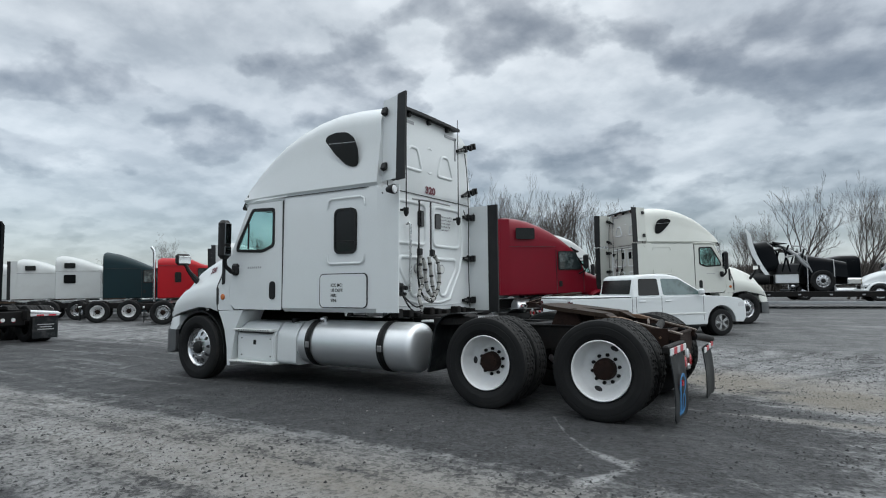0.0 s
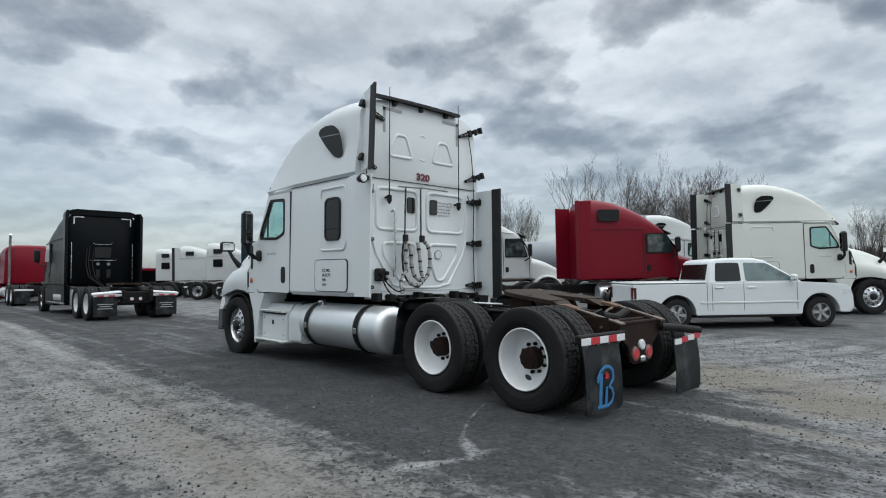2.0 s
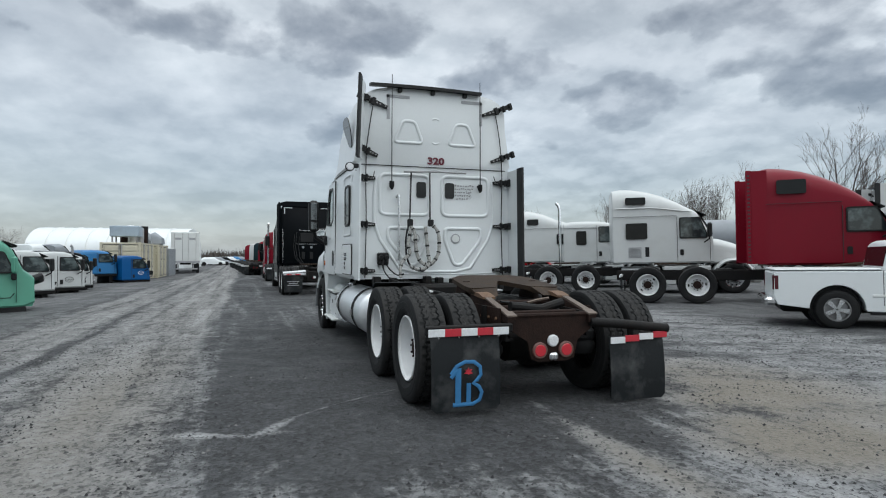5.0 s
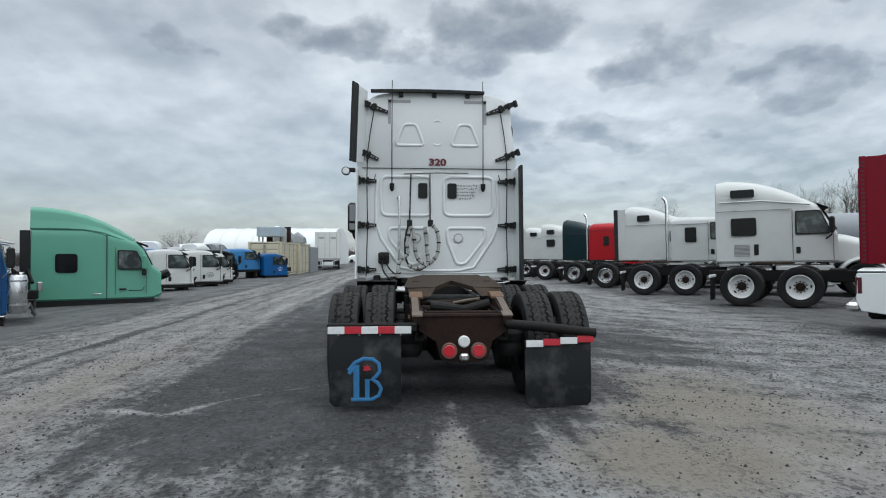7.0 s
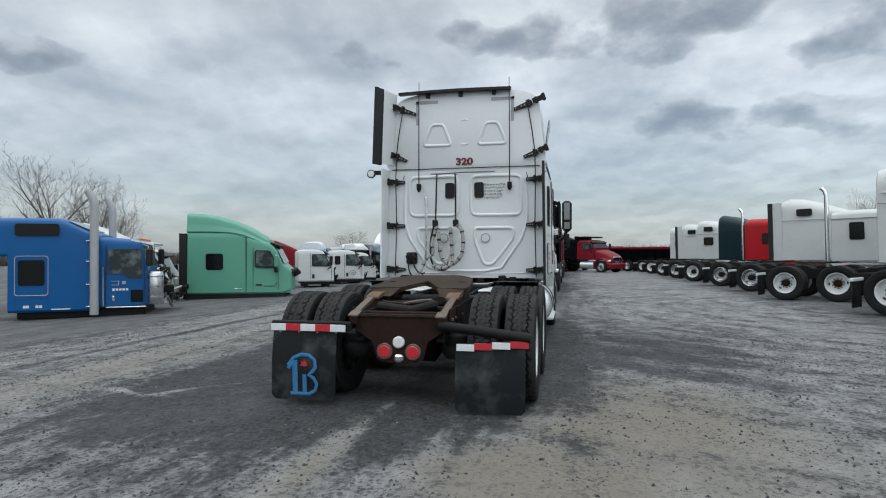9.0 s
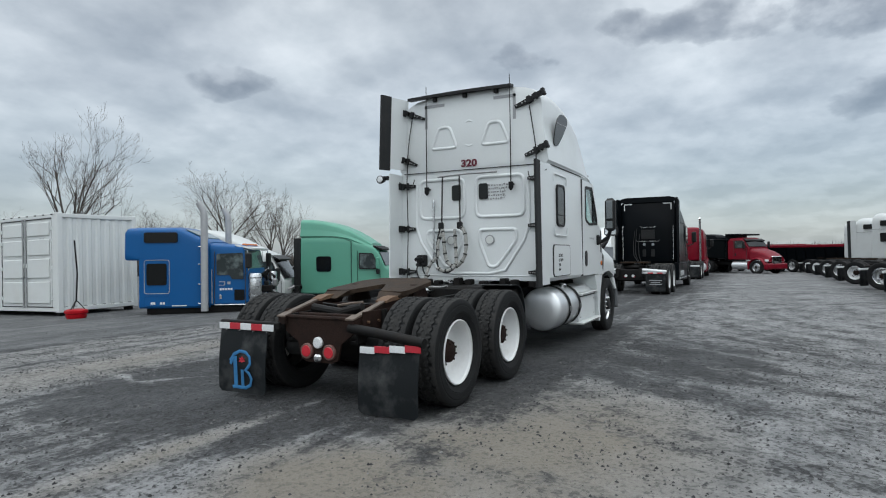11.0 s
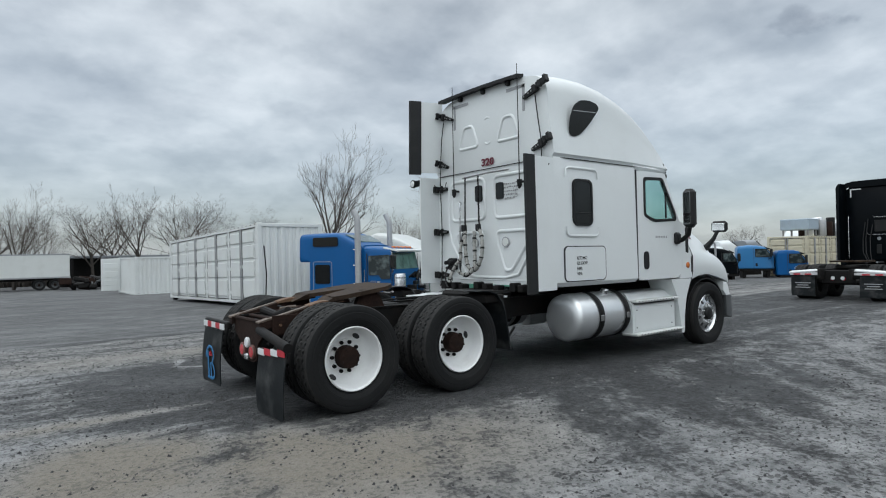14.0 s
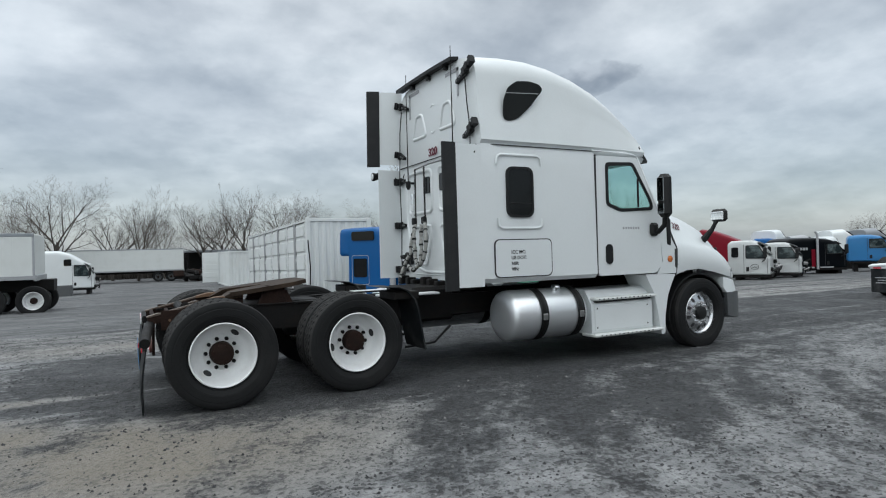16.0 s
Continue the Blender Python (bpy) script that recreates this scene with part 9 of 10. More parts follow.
def tent(label, m, length, width, height):
    t = thing("fabric_shelter", label, "building", m)
    bm = bmesh.new()
    rows = []
    for i in range(9):
        x = length * i / 8
        rows.append([bm.verts.new((x, width / 2 * math.cos(a), 0.4 * height + 0.6 * height * math.sin(a))) for a in (math.pi * k / 12 for k in range(13))])
        rows[-1] = [bm.verts.new((x, width / 2, 0))] + rows[-1] + [bm.verts.new((x, -width / 2, 0))]
    for a, b in zip(rows, rows[1:]):
        for k in range(len(a) - 1):
            bm.faces.new((a[k], a[k + 1], b[k + 1], b[k]))
    bm.faces.new(rows[0])
    bm.faces.new(rows[-1][::-1])
    part("roof", bm, "white", t)
    for k in range(1, 8):
        bm = bmesh.new()
        x = length * k / 8
        rib(bm, [(x, width / 2 * math.cos(a), 0.4 * height + 0.6 * height * math.sin(a)) for a in (math.pi * j / 12 for j in range(13))], 0.25, 0.08, (0, 0, 1))
        part("roof_rib", bm, "offwhite", t)


tent("long white fabric storage shelter behind the containers", pose(-92, -2.5, -0.7, 0, 0, -97), 20, 12, 6.0)


def warehouse():
    t = thing("warehouse", "long white warehouse with a red roof edge, far off", "building", pose(-150, 5.0, -0.35, 0, 0, 172))
    bm = bmesh.new()
    rbox(bm, 0, 24, -16, 0, 0, 2.8, 0.05)
    part("wall", bm, "offwhite", t)
    bm = bmesh.new()
    rbox(bm, -0.3, 24.3, -16.3, 0.3, 2.8, 3.05, 0.05)
    part("roof", bm, "red", t, "red roof edge")
    for k in range(2):
        bm = bmesh.new()
        rbox(bm, 4 + 12 * k, 7.5 + 12 * k, -0.05, 0.06, 0, 2.4, 0.02)
        part("door", bm, "tape_grey", t)
    bm = bmesh.new()
    rbox(bm, -0.06, 0.04, -9, -6, 1.4, 2.2, 0.02)
    part("window", bm, "dark_glass", t)
    for k in range(6):
        c = thing("car", "small parked car at the end of the lane", "car", stand(-104 - 3 * k, -0.5 + 0.9 * k, 100), "cars far down the lane")
        bm = bmesh.new()
        loft(bm, [(-2.1, 0.25, 0.8, 0.6, 0.8, 0.85, 4), (-1.2, 0.25, 0.85, 0.7, 0.8, 1.4, 4), (0.4, 0.25, 0.85, 0.7, 0.8, 1.42, 4), (1.1, 0.25, 0.85, 0.6, 0.8, 0.95, 4), (2.1, 0.25, 0.8, 0.5, 0.8, 0.7, 4)])
        part("body", bm, ("white", "grey", "black", "white", "sky_blue", "grey")[k], c)
        for x in (-1.3, 1.3):
            for s in (1, -1):
                bm = bmesh.new()
                tube(bm, [(x, s * 0.7, 0.32), (x, s * 0.88, 0.32)], 0.32, 14)
                part("tyre", bm, "rubber", c)


warehouse()


def broom():
    t = thing("floor_stand", "red metal base with an upright handle beside the container", "stand", stand(-6.35, -5.15, 20))
    bm = bmesh.new()
    tube(bm, [(0, 0, 0.0), (0, 0, 0.05), (0, 0, 0.13), (0, 0, 0.15), (0, 0, 0.22), (0, 0, 0.25)], [0.22, 0.25, 0.25, 0.28, 0.28, 0.20], 18)
    part("base", bm, "bright_red", t)
    bm = bmesh.new()
    for k in range(3):
        a = 2.1 * k
        tube(bm, [(0.22 * math.cos(a), 0.22 * math.sin(a), 0.22), (0.03 * math.cos(a), 0.03 * math.sin(a), 0.46)], 0.014, 6)
    tube(bm, [(0, 0, 0.45), (-0.02, 0.02, 1.2), (0.03, -0.02, 2.1)], 0.022, 6)
    part("handle", bm, "frame", t)


broom()


def lowbed():
    t = thing("lowbed_trailer", "long low flatbed trailer carrying a wrecked black truck", "trailer", stand(-3.2, 33.6, 15))
    bm = bmesh.new()
    rbox(bm, 0, 13, -1.3, 1.3, 0.55, 0.80, 0.02)
    part("deck", bm, "frame", t)
    for k in range(10):
        bm = bmesh.new()
        rbox(bm, 0.6 + 1.3 * k, 0.72 + 1.3 * k, -1.33, -1.30, 0.62, 0.68, 0.004)
        part("marker_plate", bm, "tape_grey", t)
    bm = bmesh.new()
    rbox(bm, -0.2, 13, -1.28, -1.1, 0.20, 0.34, 0.02)
    part("side_beam", bm, "tape_grey", t)
    bm = bmesh.new()
    rbox(bm, 7.2, 9.0, -1.0, 1.0, 0.8, 1.9, 0.05)
    part("toolbox", bm, "cream", t)
    w = thing("wrecked_truck", "black tractor with its cab crushed, strapped to a flatbed", "semi truck", stand(-3.2, 33.6, 15) @ pose(0.4, 0, 0.80))
    bm = bmesh.new()
    loft(bm, [(1.9, 0.7, 0.95, 1.3, 0.9, 1.80, 3.5), (2.8, 0.7, 0.95, 1.25, 0.85, 1.62, 3.5), (3.7, 0.6, 0.95, 1.1, 0.8, 1.42, 3.2)])
    part("hood", bm, "black", w)
    bm = bmesh.new()
    loft(bm, [(-0.02, 0.0, 0.80, 0.9, 0.72, 1.46, 3.5), (0.06, 0.0, 0.92, 0.95, 0.84, 1.56, 3.5), (0.55, 0.05, 0.93, 0.95, 0.86, 1.54, 3.5), (0.78, 0.25, 0.86, 0.8, 0.76, 1.30, 3.0)], (True, True), 7)
    bmesh.ops.transform(bm, matrix=pose(0.15, 0, 0.88, 0, -13, 0), verts=bm.verts)
    part("cab_back", bm, "black", w, "leaning black rear half of a crushed cab", angle=50)
    rng = random.Random(19)
    # crumpled roof and door sheets
    for k in range(9):
        bm = bmesh.new()
        cx, cy, cz = 0.75 + 0.15 * k + rng.uniform(-0.1, 0.1), rng.choice((-0.85, -0.6, 0.2, 0.7)), 2.36 - 0.075 * k + rng.uniform(-0.12, 0.12)
        pts = []
        for a in range(5):
            ang = 1.257 * a + rng.uniform(-0.3, 0.3)
            rad = rng.uniform(0.18, 0.42)
            p = Vector((cx + rad * math.cos(ang), cy + 0.8 * rad * math.sin(ang), cz + rng.uniform(-0.16, 0.16)))
            pts += [p, p + Vector((0, 0, 0.03))]
        hull(bm, pts)
        part("torn_sheet", bm, ("black", "black", "tape_grey", "black", "frame")[k % 5], w, "crumpled torn sheet metal")
    # bent window posts
    for x, lean in ((0.95, 0.25), (1.30, -0.20), (1.62, 0.30)):
        for s in (1, -1):
            bm = bmesh.new()
            tube(bm, [(x, s * 0.92, 0.95), (x + lean * 0.6, s * 0.95, 1.5), (x + lean, s * 0.86, 2.0), (x + lean * 1.4, s * 0.8, 2.25 - 0.3 * (x - 0.9))], 0.04, 6)
            part("bent_post", bm, "black", w)
    bm = bmesh.new()
    rbox(bm, 0.75, 1.75, -0.75, 0.75, 0.75, 1.35, 0.08)
    part("dashboard", bm, "interior", w)
    # loose bright metal hanging from the front of the cab
    for pts, r in (([(1.25, -0.95, 2.0), (1.55, -1.05, 1.75), (1.75, -1.02, 1.45), (2.05, -1.0, 1.15)], 0.075), ([(1.1, -1.0, 1.65), (1.45, -1.06, 1.72), (1.8, -1.0, 1.85)], 0.05),
                   ([(1.6, -1.0, 2.05), (1.72, -1.05, 1.6), (2.0, -1.06, 1.35), (2.2, -1.0, 0.9)], 0.03), ([(1.4, -0.9, 2.2), (1.85, -0.95, 2.15), (2.1, -0.9, 1.9)], 0.03)):
        bm = bmesh.new()
        tube(bm, pts, r, 8)
        part("bent_pipe", bm, "galvanised", w, "bent bright metal pipe")
    # torn white fairing standing up behind the cab
    bm = bmesh.new()
    rows = []
    for x, z, half in ((0.30, 0.80, 0.10), (0.02, 1.25, 0.11), (-0.22, 1.75, 0.12), (-0.38, 2.30, 0.11), (-0.45, 2.80, 0.09), (-0.58, 3.05, 0.05)):
        rows.append([bm.verts.new((x + dx, -0.98 + dy, z)) for dx, dy in ((-half, -0.03), (half, 0.0), (half, 0.03), (-half, 0.0))])
    for a, b in zip(rows, rows[1:]):
        for k in range(4):
            bm.faces.new((a[k], a[(k + 1) % 4], b[(k + 1) % 4], b[k]))
    bm.faces.new(rows[0][::-1])
    bm.faces.new(rows[-1])
    part("torn_fairing", bm, "white", w, "torn white fairing strip", angle=50)
    bm = bmesh.new()
    rbox(bm, 0.62, 1.62, -1.1, -0.6, 0.38, 0.84, 0.03)
    step = part("step_box", bm, "tank", w, "aluminium step box")
    bm = bmesh.new()
    rbox(bm, 0.60, 1.64, -1.13, -0.6, 0.835, 0.875, 0.01)
    part("tread", bm, "frame", step)
    bm = bmesh.new()
    tube(bm, [(-0.42, -0.78, 0.62), (-0.38, -0.78, 0.62), (0.36, -0.78, 0.62), (0.40, -0.78, 0.62)], [0.22, 0.29, 0.29, 0.22], 18)
    part("fuel_tank", bm, "black_plastic", w, "black round tank")
    for x in (1.95, 3.05):
        bm = bmesh.new()
        tube(bm, [(x, -1.2, -0.05), (x + 0.06, -1.02, 1.1), (x + 0.1, -0.80, 1.72 - 0.2 * (x - 1.95)), (x + 0.1, 0.8, 1.72 - 0.2 * (x - 1.95)), (x, 1.2, -0.05)], 0.022, 6)
        part("strap", bm, "tape_grey", w, "pale tie-down strap")
    bm = bmesh.new()
    rbox(bm, 3.6, 4.2, -1.1, 1.1, 0.30, 0.62, 0.06)
    part("bumper", bm, "chrome", w)
    for s in (1, -1):
        steer_wheel(w, 2.6, s, 10)
    bm = bmesh.new()
    rbox(bm, -0.3, 3.8, -0.45, 0.45, 0.35, 0.75, 0.03)
    part("frame_rail", bm, "frame", w)


lowbed()
rig("semi_truck", "white tractor parked beyond the flatbed", stand(9.0, 47.0, 190), "white", FLAT, [], 2.9, group="far trucks")
rig("semi_truck", "dark tractor parked beyond the flatbed", stand(4.5, 52.0, 200), "black", FLAT, [], 2.9, group="far trucks")


def tanker():
    t = thing("tank_trailer", "grey tank trailer behind the row of trucks", "trailer", stand(-24.5, 26.5, 50))
    bm = bmesh.new()
    lathe(bm, [(0.0, -0.1), (0.8, 0.0), (0.98, 0.15), (1.0, 0.4), (1.0, 8.6), (0.98, 8.85), (0.8, 9.0), (0.0, 9.1)], 32)
    bmesh.ops.transform(bm, matrix=pose(0, 0, 2.2) @ Matrix(((0, 1, 0, 0), (-1, 0, 0, 0), (0, 0, 1, 0), (0, 0, 0, 1))), verts=bm.verts)
    part("tank", bm, "grey", t)
    for s in (1, -1):
        for x in (1.2, 2.5):
            ty = part("tyre", WHEEL["steer"], "rubber", t, at=pose(x, s * 1.08, 0.5, 0, 0, 180 if s > 0 else 0))
            part("rim", WHEEL["drive_rim"], "rim_white", ty)
        bm = bmesh.new()
        rbox(bm, 0.2, 8.5, s * 0.4, s * 0.5, 0.9, 1.3, 0.02)
        part("chassis", bm, "frame", t)
        bm = bmesh.new()
        rbox(bm, 7.0, 7.1, s * 0.5, s * 0.6, 0.0, 1.0, 0.01)
        part("landing_leg", bm, "steel", t)


tanker()


def dump_truck():
    t = rig("dump_truck", "red dump truck with a black tipping body", stand(-49.6, 7.3, 55), "red", SHORT, [], 3.2, group="trucks along the lane", seam_z=None)
    bm = bmesh.new()
    hull(bm, [(x, s * y, z) for s in (1, -1) for x, y, z in ((-0.8, 1.2, 1.2), (2.9, 1.2, 1.2), (-0.9, 1.25, 2.5), (3.0, 1.25, 2.7))])
    part("tipping_body", bm, "black", t)
    bm = bmesh.new()
    rbox(bm, -0.9, 3.3, -1.27, 1.27, 2.5, 2.62, 0.03)
    part("body_rim", bm, "black", t)
    bm = bmesh.new()
    rbox(bm, 2.95, 3.10, -1.2, 1.2, 1.0, 3.0, 0.03)
    rbox(bm, 2.95, 4.2, -1.15, 1.15, 2.86, 2.98, 0.03)
    part("cab_guard", bm, "black", t)
    u = thing("dump_trailer", "black tipping trailer with a red top rail", "trailer", stand(-54.0, 12.2, 40), "trucks along the lane")
    bm = bmesh.new()
    hull(bm, [(x, s * y, z) for s in (1, -1) for x, y, z in ((0, 1.1, 0.95), (8, 1.1, 0.95), (-0.3, 1.27, 1.95), (8.3, 1.27, 2.0))])
    part("tipping_body", bm, "black", u)
    bm = bmesh.new()
    rbox(bm, -0.3, 8.3, -1.3, 1.3, 1.93, 2.14, 0.04)
    part("body_rim", bm, "red", u)
    for k in range(9):
        for s in (1, -1):
            bm = bmesh.new()
            hull(bm, [(0.3 + 0.9 * k + d, s * y, z) for d in (0, 0.1) for y, z in ((1.09, 0.97), (1.16, 0.97), (1.25, 1.93), (1.30, 1.93))])
            part("side_rib", bm, "black", u)
    for s in (1, -1):
        for x in (1.0, 2.3, 3.6):
            ty = part("tyre", WHEEL["steer"], "rubber", u, at=pose(x, s * 1.1, 0.5, 0, 0, 180 if s > 0 else 0))
            part("rim", WHEEL["alu_drive_rim"], "alu", ty)
        bm = bmesh.new()
        rbox(bm, 0.2, 7.6, s * 0.4, s * 0.5, 0.75, 1.0, 0.02)
        part("chassis", bm, "frame", u)
        bm = bmesh.new()
        rbox(bm, 6.6, 6.7, s * 0.4, s * 0.5, 0.0, 1.0, 0.01)
        part("landing_leg", bm, "steel", u)


dump_truck()


def dark_shed():
    t = thing("open_shed", "low open shed with dark contents behind the containers", "building", pose(-13.5, -60, -1.05))
    bm = bmesh.new()
    rbox(bm, -5, 7, -3, 0, 3.0, 3.25, 0.03)
    part("roof", bm, "grey", t)
    for x in (-4.8, -1, 3, 6.8):
        bm = bmesh.new()
        rbox(bm, x - 0.1, x + 0.1, -0.3, -0.1, 0, 3.0, 0.01)
        part("post", bm, "frame", t)
    bm = bmesh.new()
    rbox(bm, -5, 7, -3.0, -2.9, 0, 3.0, 0.01)
    part("back_wall", bm, "frame", t)
    spots = [(-16 + 1.9 * k, -56.5 + 0.5 * math.sin(k), 1.0) for k in range(6)] + [(-6.4, -50.6, 1.5), (-8.6, -51.2, 1.6), (-7.5, -52.4, 1.5)]
    for k, (x, y, size) in enumerate(spots):
        c = thing("scrap_heap", "dark pile of scrap truck parts", "scrap", pose(x, y, -1.08) @ Matrix.Scale(size, 4), "scrap piles")
        rng = random.Random(k)
        for j in range(14):
            bm = bmesh.new()
            px, py, pz = rng.uniform(-0.9, 0.6), rng.uniform(-0.6, 0.4), rng.uniform(0.0, 0.5)
            if j % 4 == 3:
                tube(bm, [(px, py, pz), (px + rng.uniform(-0.4, 0.4), py + 0.2, pz + rng.uniform(0.1, 0.5)), (px + rng.uniform(-0.7, 0.7), py + 0.4, pz + rng.uniform(-0.1, 0.4))], 0.06, 6)
            else:
                rbox(bm, px, px + rng.uniform(0.2, 0.7), py, py + rng.uniform(0.2, 0.6), pz, pz + rng.uniform(0.15, 0.45), 0.05, pose(0, 0, 0, rng.uniform(-12, 12), rng.uniform(-15, 15), 0))
            part("scrap_piece", bm, ("frame", "frame", "rust", "bumper_grey")[j % 4], c)


dark_shed()


# ---- trees ----
def branch_mesh(seed, height, spread=0.5, trunks=1, limbs=6, lift=0.36):
    """Bare tree: trunk and limbs in one mesh, the fine crown in another."""
    rng = random.Random(seed)
    wood, crown = bmesh.new(), bmesh.new()

    def grow(p, d, length, r, level):
        steps = 5 if level < 2 else 3
        pts, rs = [p], [r]
        for i in range(steps):
            wob = 0.10 if level else 0.05
            d = (d + Vector((rng.gauss(0, wob), rng.gauss(0, wob), rng.gauss(0.03, 0.06)))).normalized()
            p = p + d * (length / steps)
            pts.append(p)
            rs.append(max(r * (1 - (0.30 if level == 0 else 0.62) * (i + 1) / steps), 0.0045))
        tube(wood if level < 3 else crown, pts, rs, 7 if level == 0 else 5 if level < 3 else 3, cap=False)
        if level >= 5:
            return
        n = (limbs, 5, 4, 3, 3)[level]
        for k in range(n):
            t = (0.45 + 0.55 * (k + 0.5) / n if level == 0 else 0.22 + 0.76 * (k + rng.random()) / n)
            i = min(int(t * steps), steps - 1)
            q = pts[i].lerp(pts[i + 1], t * steps - i)
            axis = d.orthogonal().normalized()
            ang = 2.4 * k + rng.uniform(-0.5, 0.5)
            side = axis * math.cos(ang) + d.cross(axis) * math.sin(ang)
            lean = rng.uniform(0.55, 1.0) * spread * 1.7
            nd = (d + side * lean + Vector((0, 0, lift))).normalized()
            ratio = rng.uniform(0.85, 1.25) if level == 0 else rng.uniform(0.42, 0.66)
            grow(q, nd, length * ratio * (1.25 - 0.4 * t if level else 1), max(rs[i] * rng.uniform(0.42, 0.62), 0.005), level + 1)

    for k in range(trunks):
        lean = 0.22 if trunks > 1 else 0.05
        d = Vector((rng.gauss(0, lean), rng.gauss(0, lean), 1)).normalized()
        grow(Vector((0.4 * k * (trunks > 1), rng.uniform(-0.3, 0.3) * (trunks > 1), -0.3)), d, height * 0.38, height * (0.017 if trunks == 1 else 0.011), 0)
    return finish(wood, "trunk", 60), finish(crown, "crown", 60)


TREES = [branch_mesh(3, 10, 0.44), branch_mesh(8, 10, 0.38, 3, 5, 0.42), branch_mesh(15, 10, 0.54, 1, 7), branch_mesh(21, 10, 0.34, 3, 5, 0.42), branch_mesh(34, 10, 0.47), branch_mesh(41, 10, 0.62, 1, 7, 0.14), branch_mesh(52, 10, 0.58, 2, 5, 0.16), branch_mesh(63, 10, 0.66, 1, 8, 0.10)]
TALLEST = [max(v.co.z for v in b.vertices) for a, b in TREES]
for a, b in TREES:
    a.materials.append(M["bark"])
    b.materials.append(M["twig"])


def tree(x, y, height, kind, turn, group="bare trees"):
    t = thing("bare_tree", "tall leafless deciduous tree in early spring", "tree", pose(x, y, ground_z(x, y), 0, 0, turn) @ Matrix.Scale(height / TALLEST[kind], 4), group)
    part("trunk", TREES[kind][0], "bark", t)
    part("crown", TREES[kind][1], "twig", t, "thin grey twigs")


for k, (x, y, hh) in enumerate(((-46, 37, 8), (-42, 40, 8), (-39, 41, 9), (-36, 44, 9), (-33, 45, 10), (-30, 48, 13.5), (-27, 49, 13), (-24.5, 52, 12), (-21, 51, 11.5), (-18, 54, 12), (-15.5, 53, 11), (-1.5, 50, 10), (1.5, 53, 10.5), (5.5, 49, 11.5), (9.5, 52, 11), (13, 50, 11), (-9, 62, 8), (-52, 33, 7.5), (-58, 30, 5), (-6, 60, 9))):
    tree(x, y, 0.9 * hh, (1, 3, 4, 1, 3, 0)[k % 6], 57 * k)
for k, (x, y, hh) in enumerate(((5.5, -51, 10.5), (9.5, -58, 10), (1.0, -61, 9), (-1.5, -58, 10.5), (-4.0, -62, 9), (-8.5, -60, 9), (-11.0, -63, 10), (-13.2, -60, 11.5), (-17.5, -60, 10.5), (-20.0, -62, 11), (-24, -58, 8), (-31, -49.5, 17.5), (-29, -62, 10), (-38, -34, 11), (-36, -60, 9), (-52, -42, 12), (-70, -20, 5.5), (14, -54, 13), (-46, -56, 10), (-60, -48, 11))):
    tree(x, y, hh, (5, 6, 7, 2, 6, 5, 7, 0)[k % 8], 41 * k)


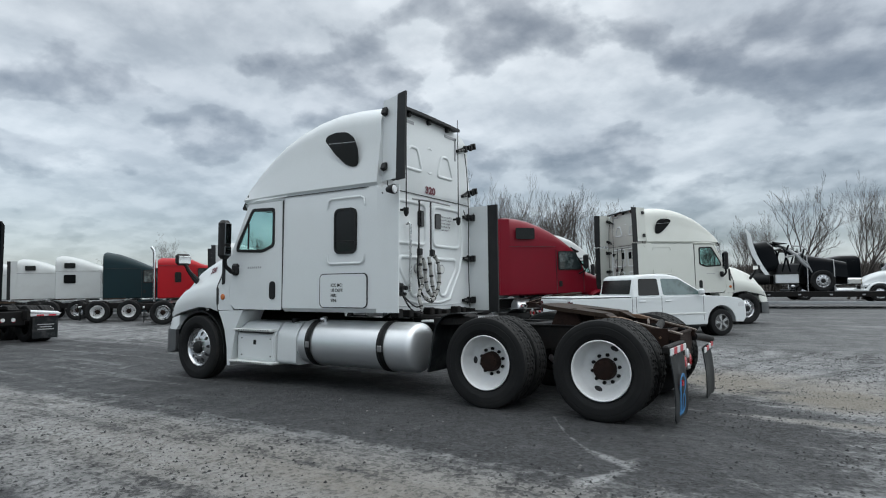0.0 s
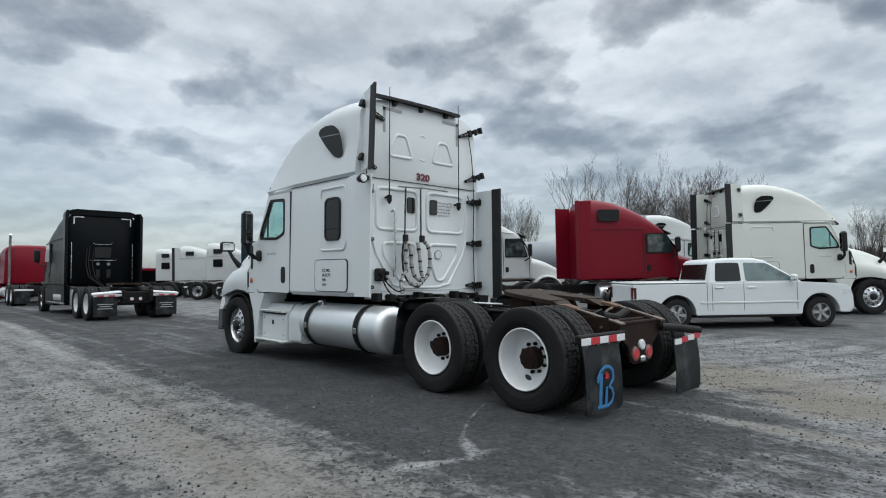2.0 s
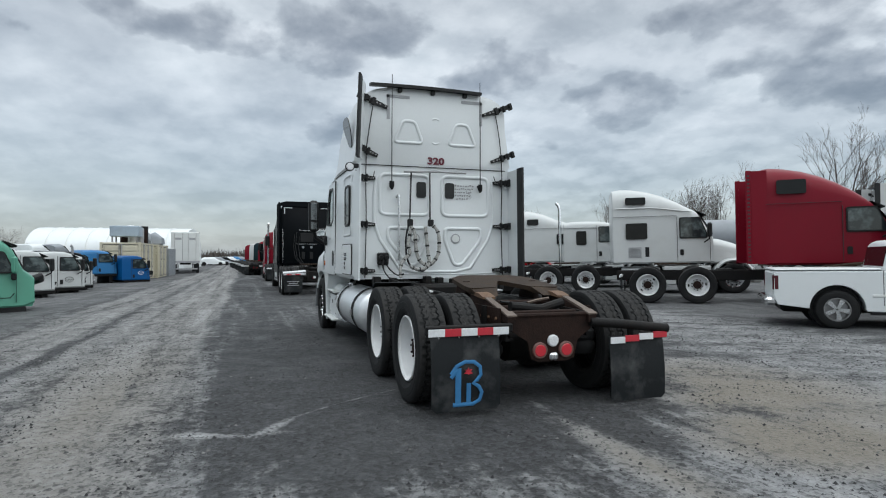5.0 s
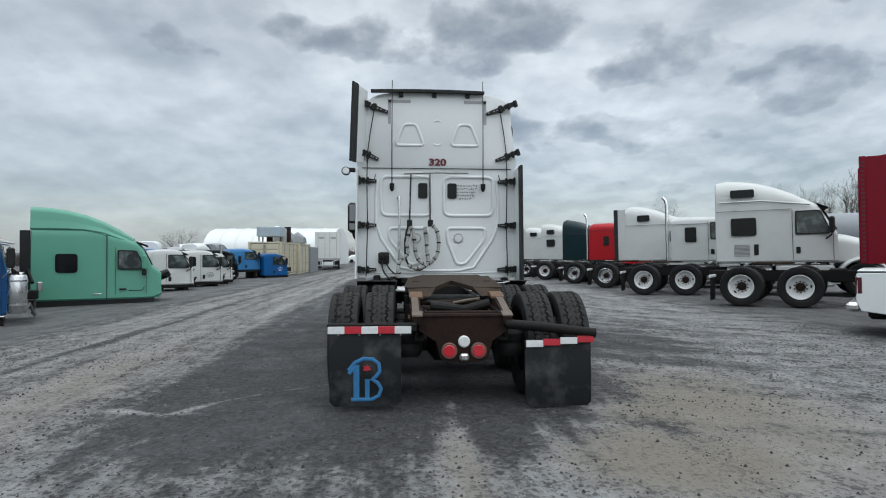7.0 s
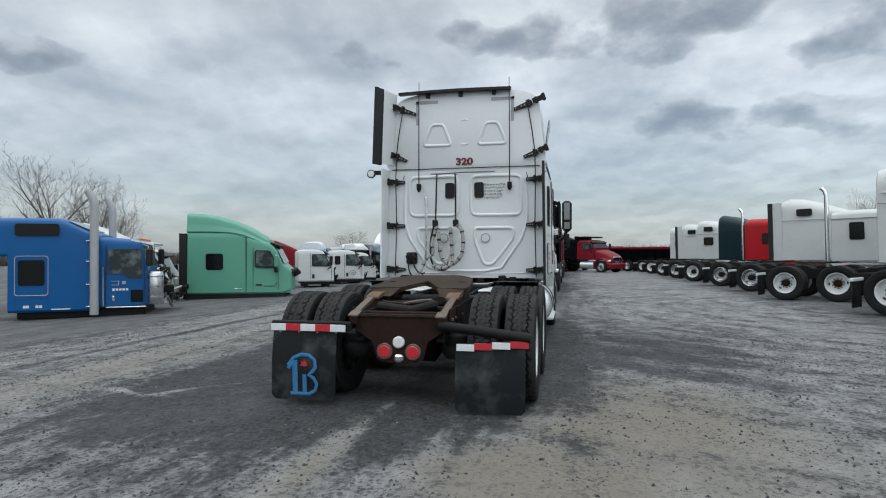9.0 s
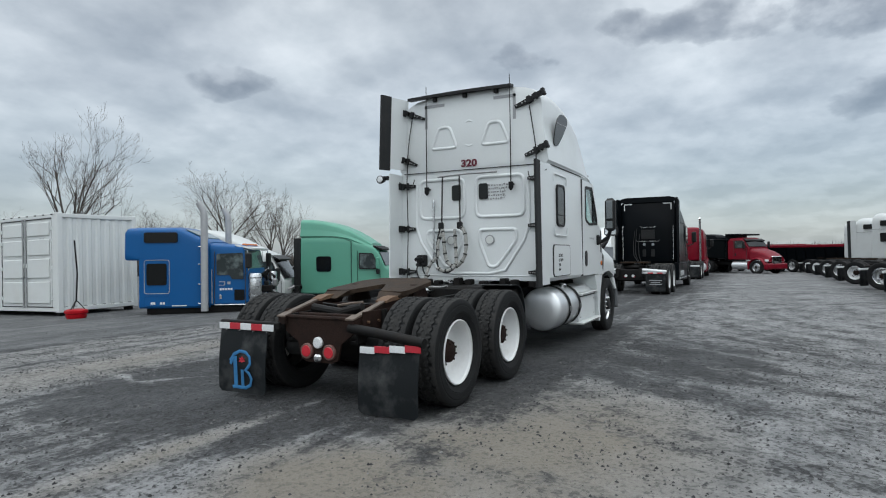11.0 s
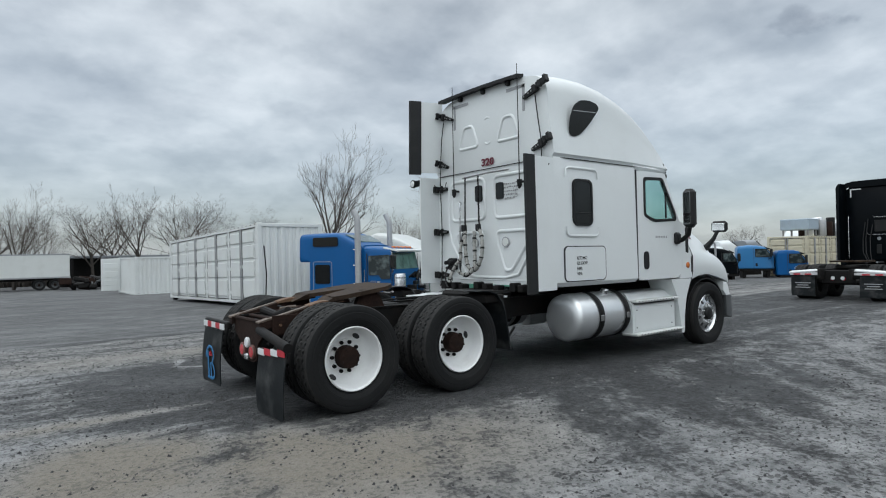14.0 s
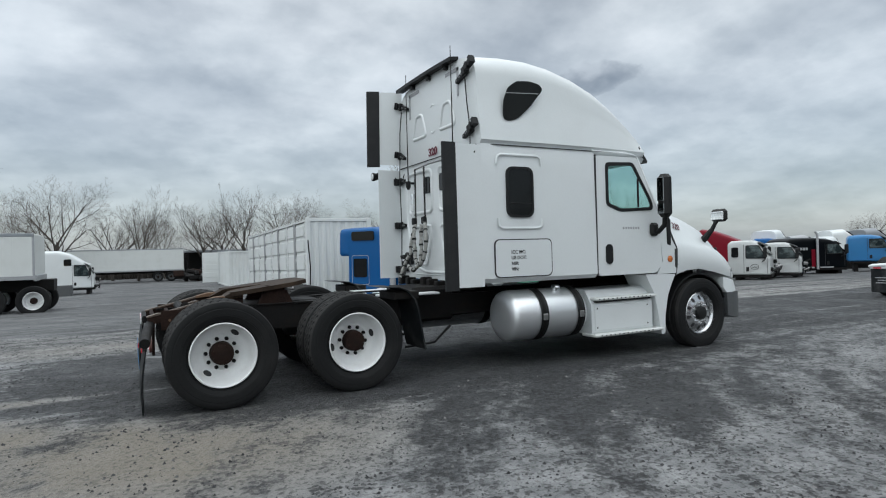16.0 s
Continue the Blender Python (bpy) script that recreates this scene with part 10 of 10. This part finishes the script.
def far_woods():
    """Low brush and woods round the yard."""
    rng = random.Random(77)
    verts, faces = [], []

    def spike(x, y, z, h, r):
        for j in range(5):
            a = rng.uniform(0, 6.28)
            lean = rng.uniform(0.05, 0.45)
            top = (x + math.cos(a) * h * lean, y + math.sin(a) * h * lean, z + h * rng.uniform(0.6, 1.0))
            b = len(verts)
            verts.extend([(x - r * math.sin(a), y + r * math.cos(a), z), (x + r * math.sin(a), y - r * math.cos(a), z), top])
            faces.append((b, b + 1, b + 2))

    for k in range(42000):
        if k < 25000:
            a = rng.uniform(0, 2 * math.pi)
            d = rng.uniform(130, 190)
            x, y = -10 + d * math.cos(a), d * math.sin(a)
            h = rng.uniform(1.4, 4.0)
        elif k >= 34000:
            x, y, h = rng.uniform(-24, 8), rng.uniform(68, 76), rng.uniform(1.6, 4.2)
        elif k < 30000:
            u = rng.uniform(-70, 40)
            x, y, h = u, 62 + rng.uniform(0, 10) + 0.002 * (u + 10) ** 2 * -1 + 4, rng.uniform(1.2, 3.6)
        else:
            u = rng.uniform(-60, 40)
            x, y, h = u, -66 - rng.uniform(0, 9), rng.uniform(1.5, 4.5)
        spike(x, y, ground_z(x, y) - 0.2, h, rng.uniform(0.05, 0.14) * (2.4 if k < 25000 or k >= 34000 else 1.2))
    me = bpy.data.meshes.new("far_woods")
    me.from_pydata(verts, [], faces)
    me.materials.append(M["brush"])
    tagged(new("far_woods", me), "brown leafless brush and woods round the yard", "woods", kind="stuff")


far_woods()


def pebbles():
    """Loose stones over the yard, thickest near the walk."""
    rng = random.Random(4)
    verts, faces = [], []
    for k in range(52000):
        if k < 40000:
            x, y = rng.uniform(-7.0, 5.0), rng.uniform(0.8, 14.5)
        else:
            x, y = rng.gauss(-3, 8.0), rng.gauss(6.5, 6.5)
        if abs(y - 7.3) < 1.4 and -9 < x < -1.2:
            continue
        # stones gather in drifts that follow the wheel tracks
        if y > 9.3:
            d = noise.noise((2.0 * math.hypot(x + 12.7, y - 16.4), 1.6 * math.atan2(y - 16.4, x + 12.7), 4.0))
        else:
            d = noise.noise((0.3 * x, 2.2 * y, 4.0))
        if d < 0.04 and rng.random() < 0.72:
            continue
        r = 0.004 + 0.014 * rng.random() ** 3
        z = ground_z(x, y) + 0.012 * noise.noise((x * 0.5, y * 0.5, 0)) + r * 0.25
        b = len(verts)
        a = rng.uniform(0, 6.28)
        for j in range(4):
            rr = r * rng.uniform(0.7, 1.3)
            verts.append((x + rr * math.cos(a + 1.57 * j), y + rr * math.sin(a + 1.57 * j), z - r * 0.3))
        verts.append((x + rng.uniform(-0.3, 0.3) * r, y + rng.uniform(-0.3, 0.3) * r, z + r * rng.uniform(0.4, 0.9)))
        faces.extend([(b, b + 1, b + 4), (b + 1, b + 2, b + 4), (b + 2, b + 3, b + 4), (b + 3, b, b + 4)])
    me = bpy.data.meshes.new("gravel")
    me.from_pydata(verts, [], faces)
    m, nt, bs = nodes("loose_stones")
    rnd = nt.nodes.new("ShaderNodeNewGeometry").outputs["Random Per Island"]
    nt.links.new(ramp_of(nt, rnd, [(0.0, (0.018, 0.018, 0.02)), (0.55, (0.04, 0.04, 0.042)), (0.92, (0.09, 0.09, 0.088)), (1.0, (0.20, 0.195, 0.19))]), bs.inputs["Base Color"])
    bs.inputs["Roughness"].default_value = 0.9
    me.materials.append(m)
    tagged(new("gravel", me), "loose grey gravel stones scattered over the yard", "gravel", kind="stuff")


pebbles()
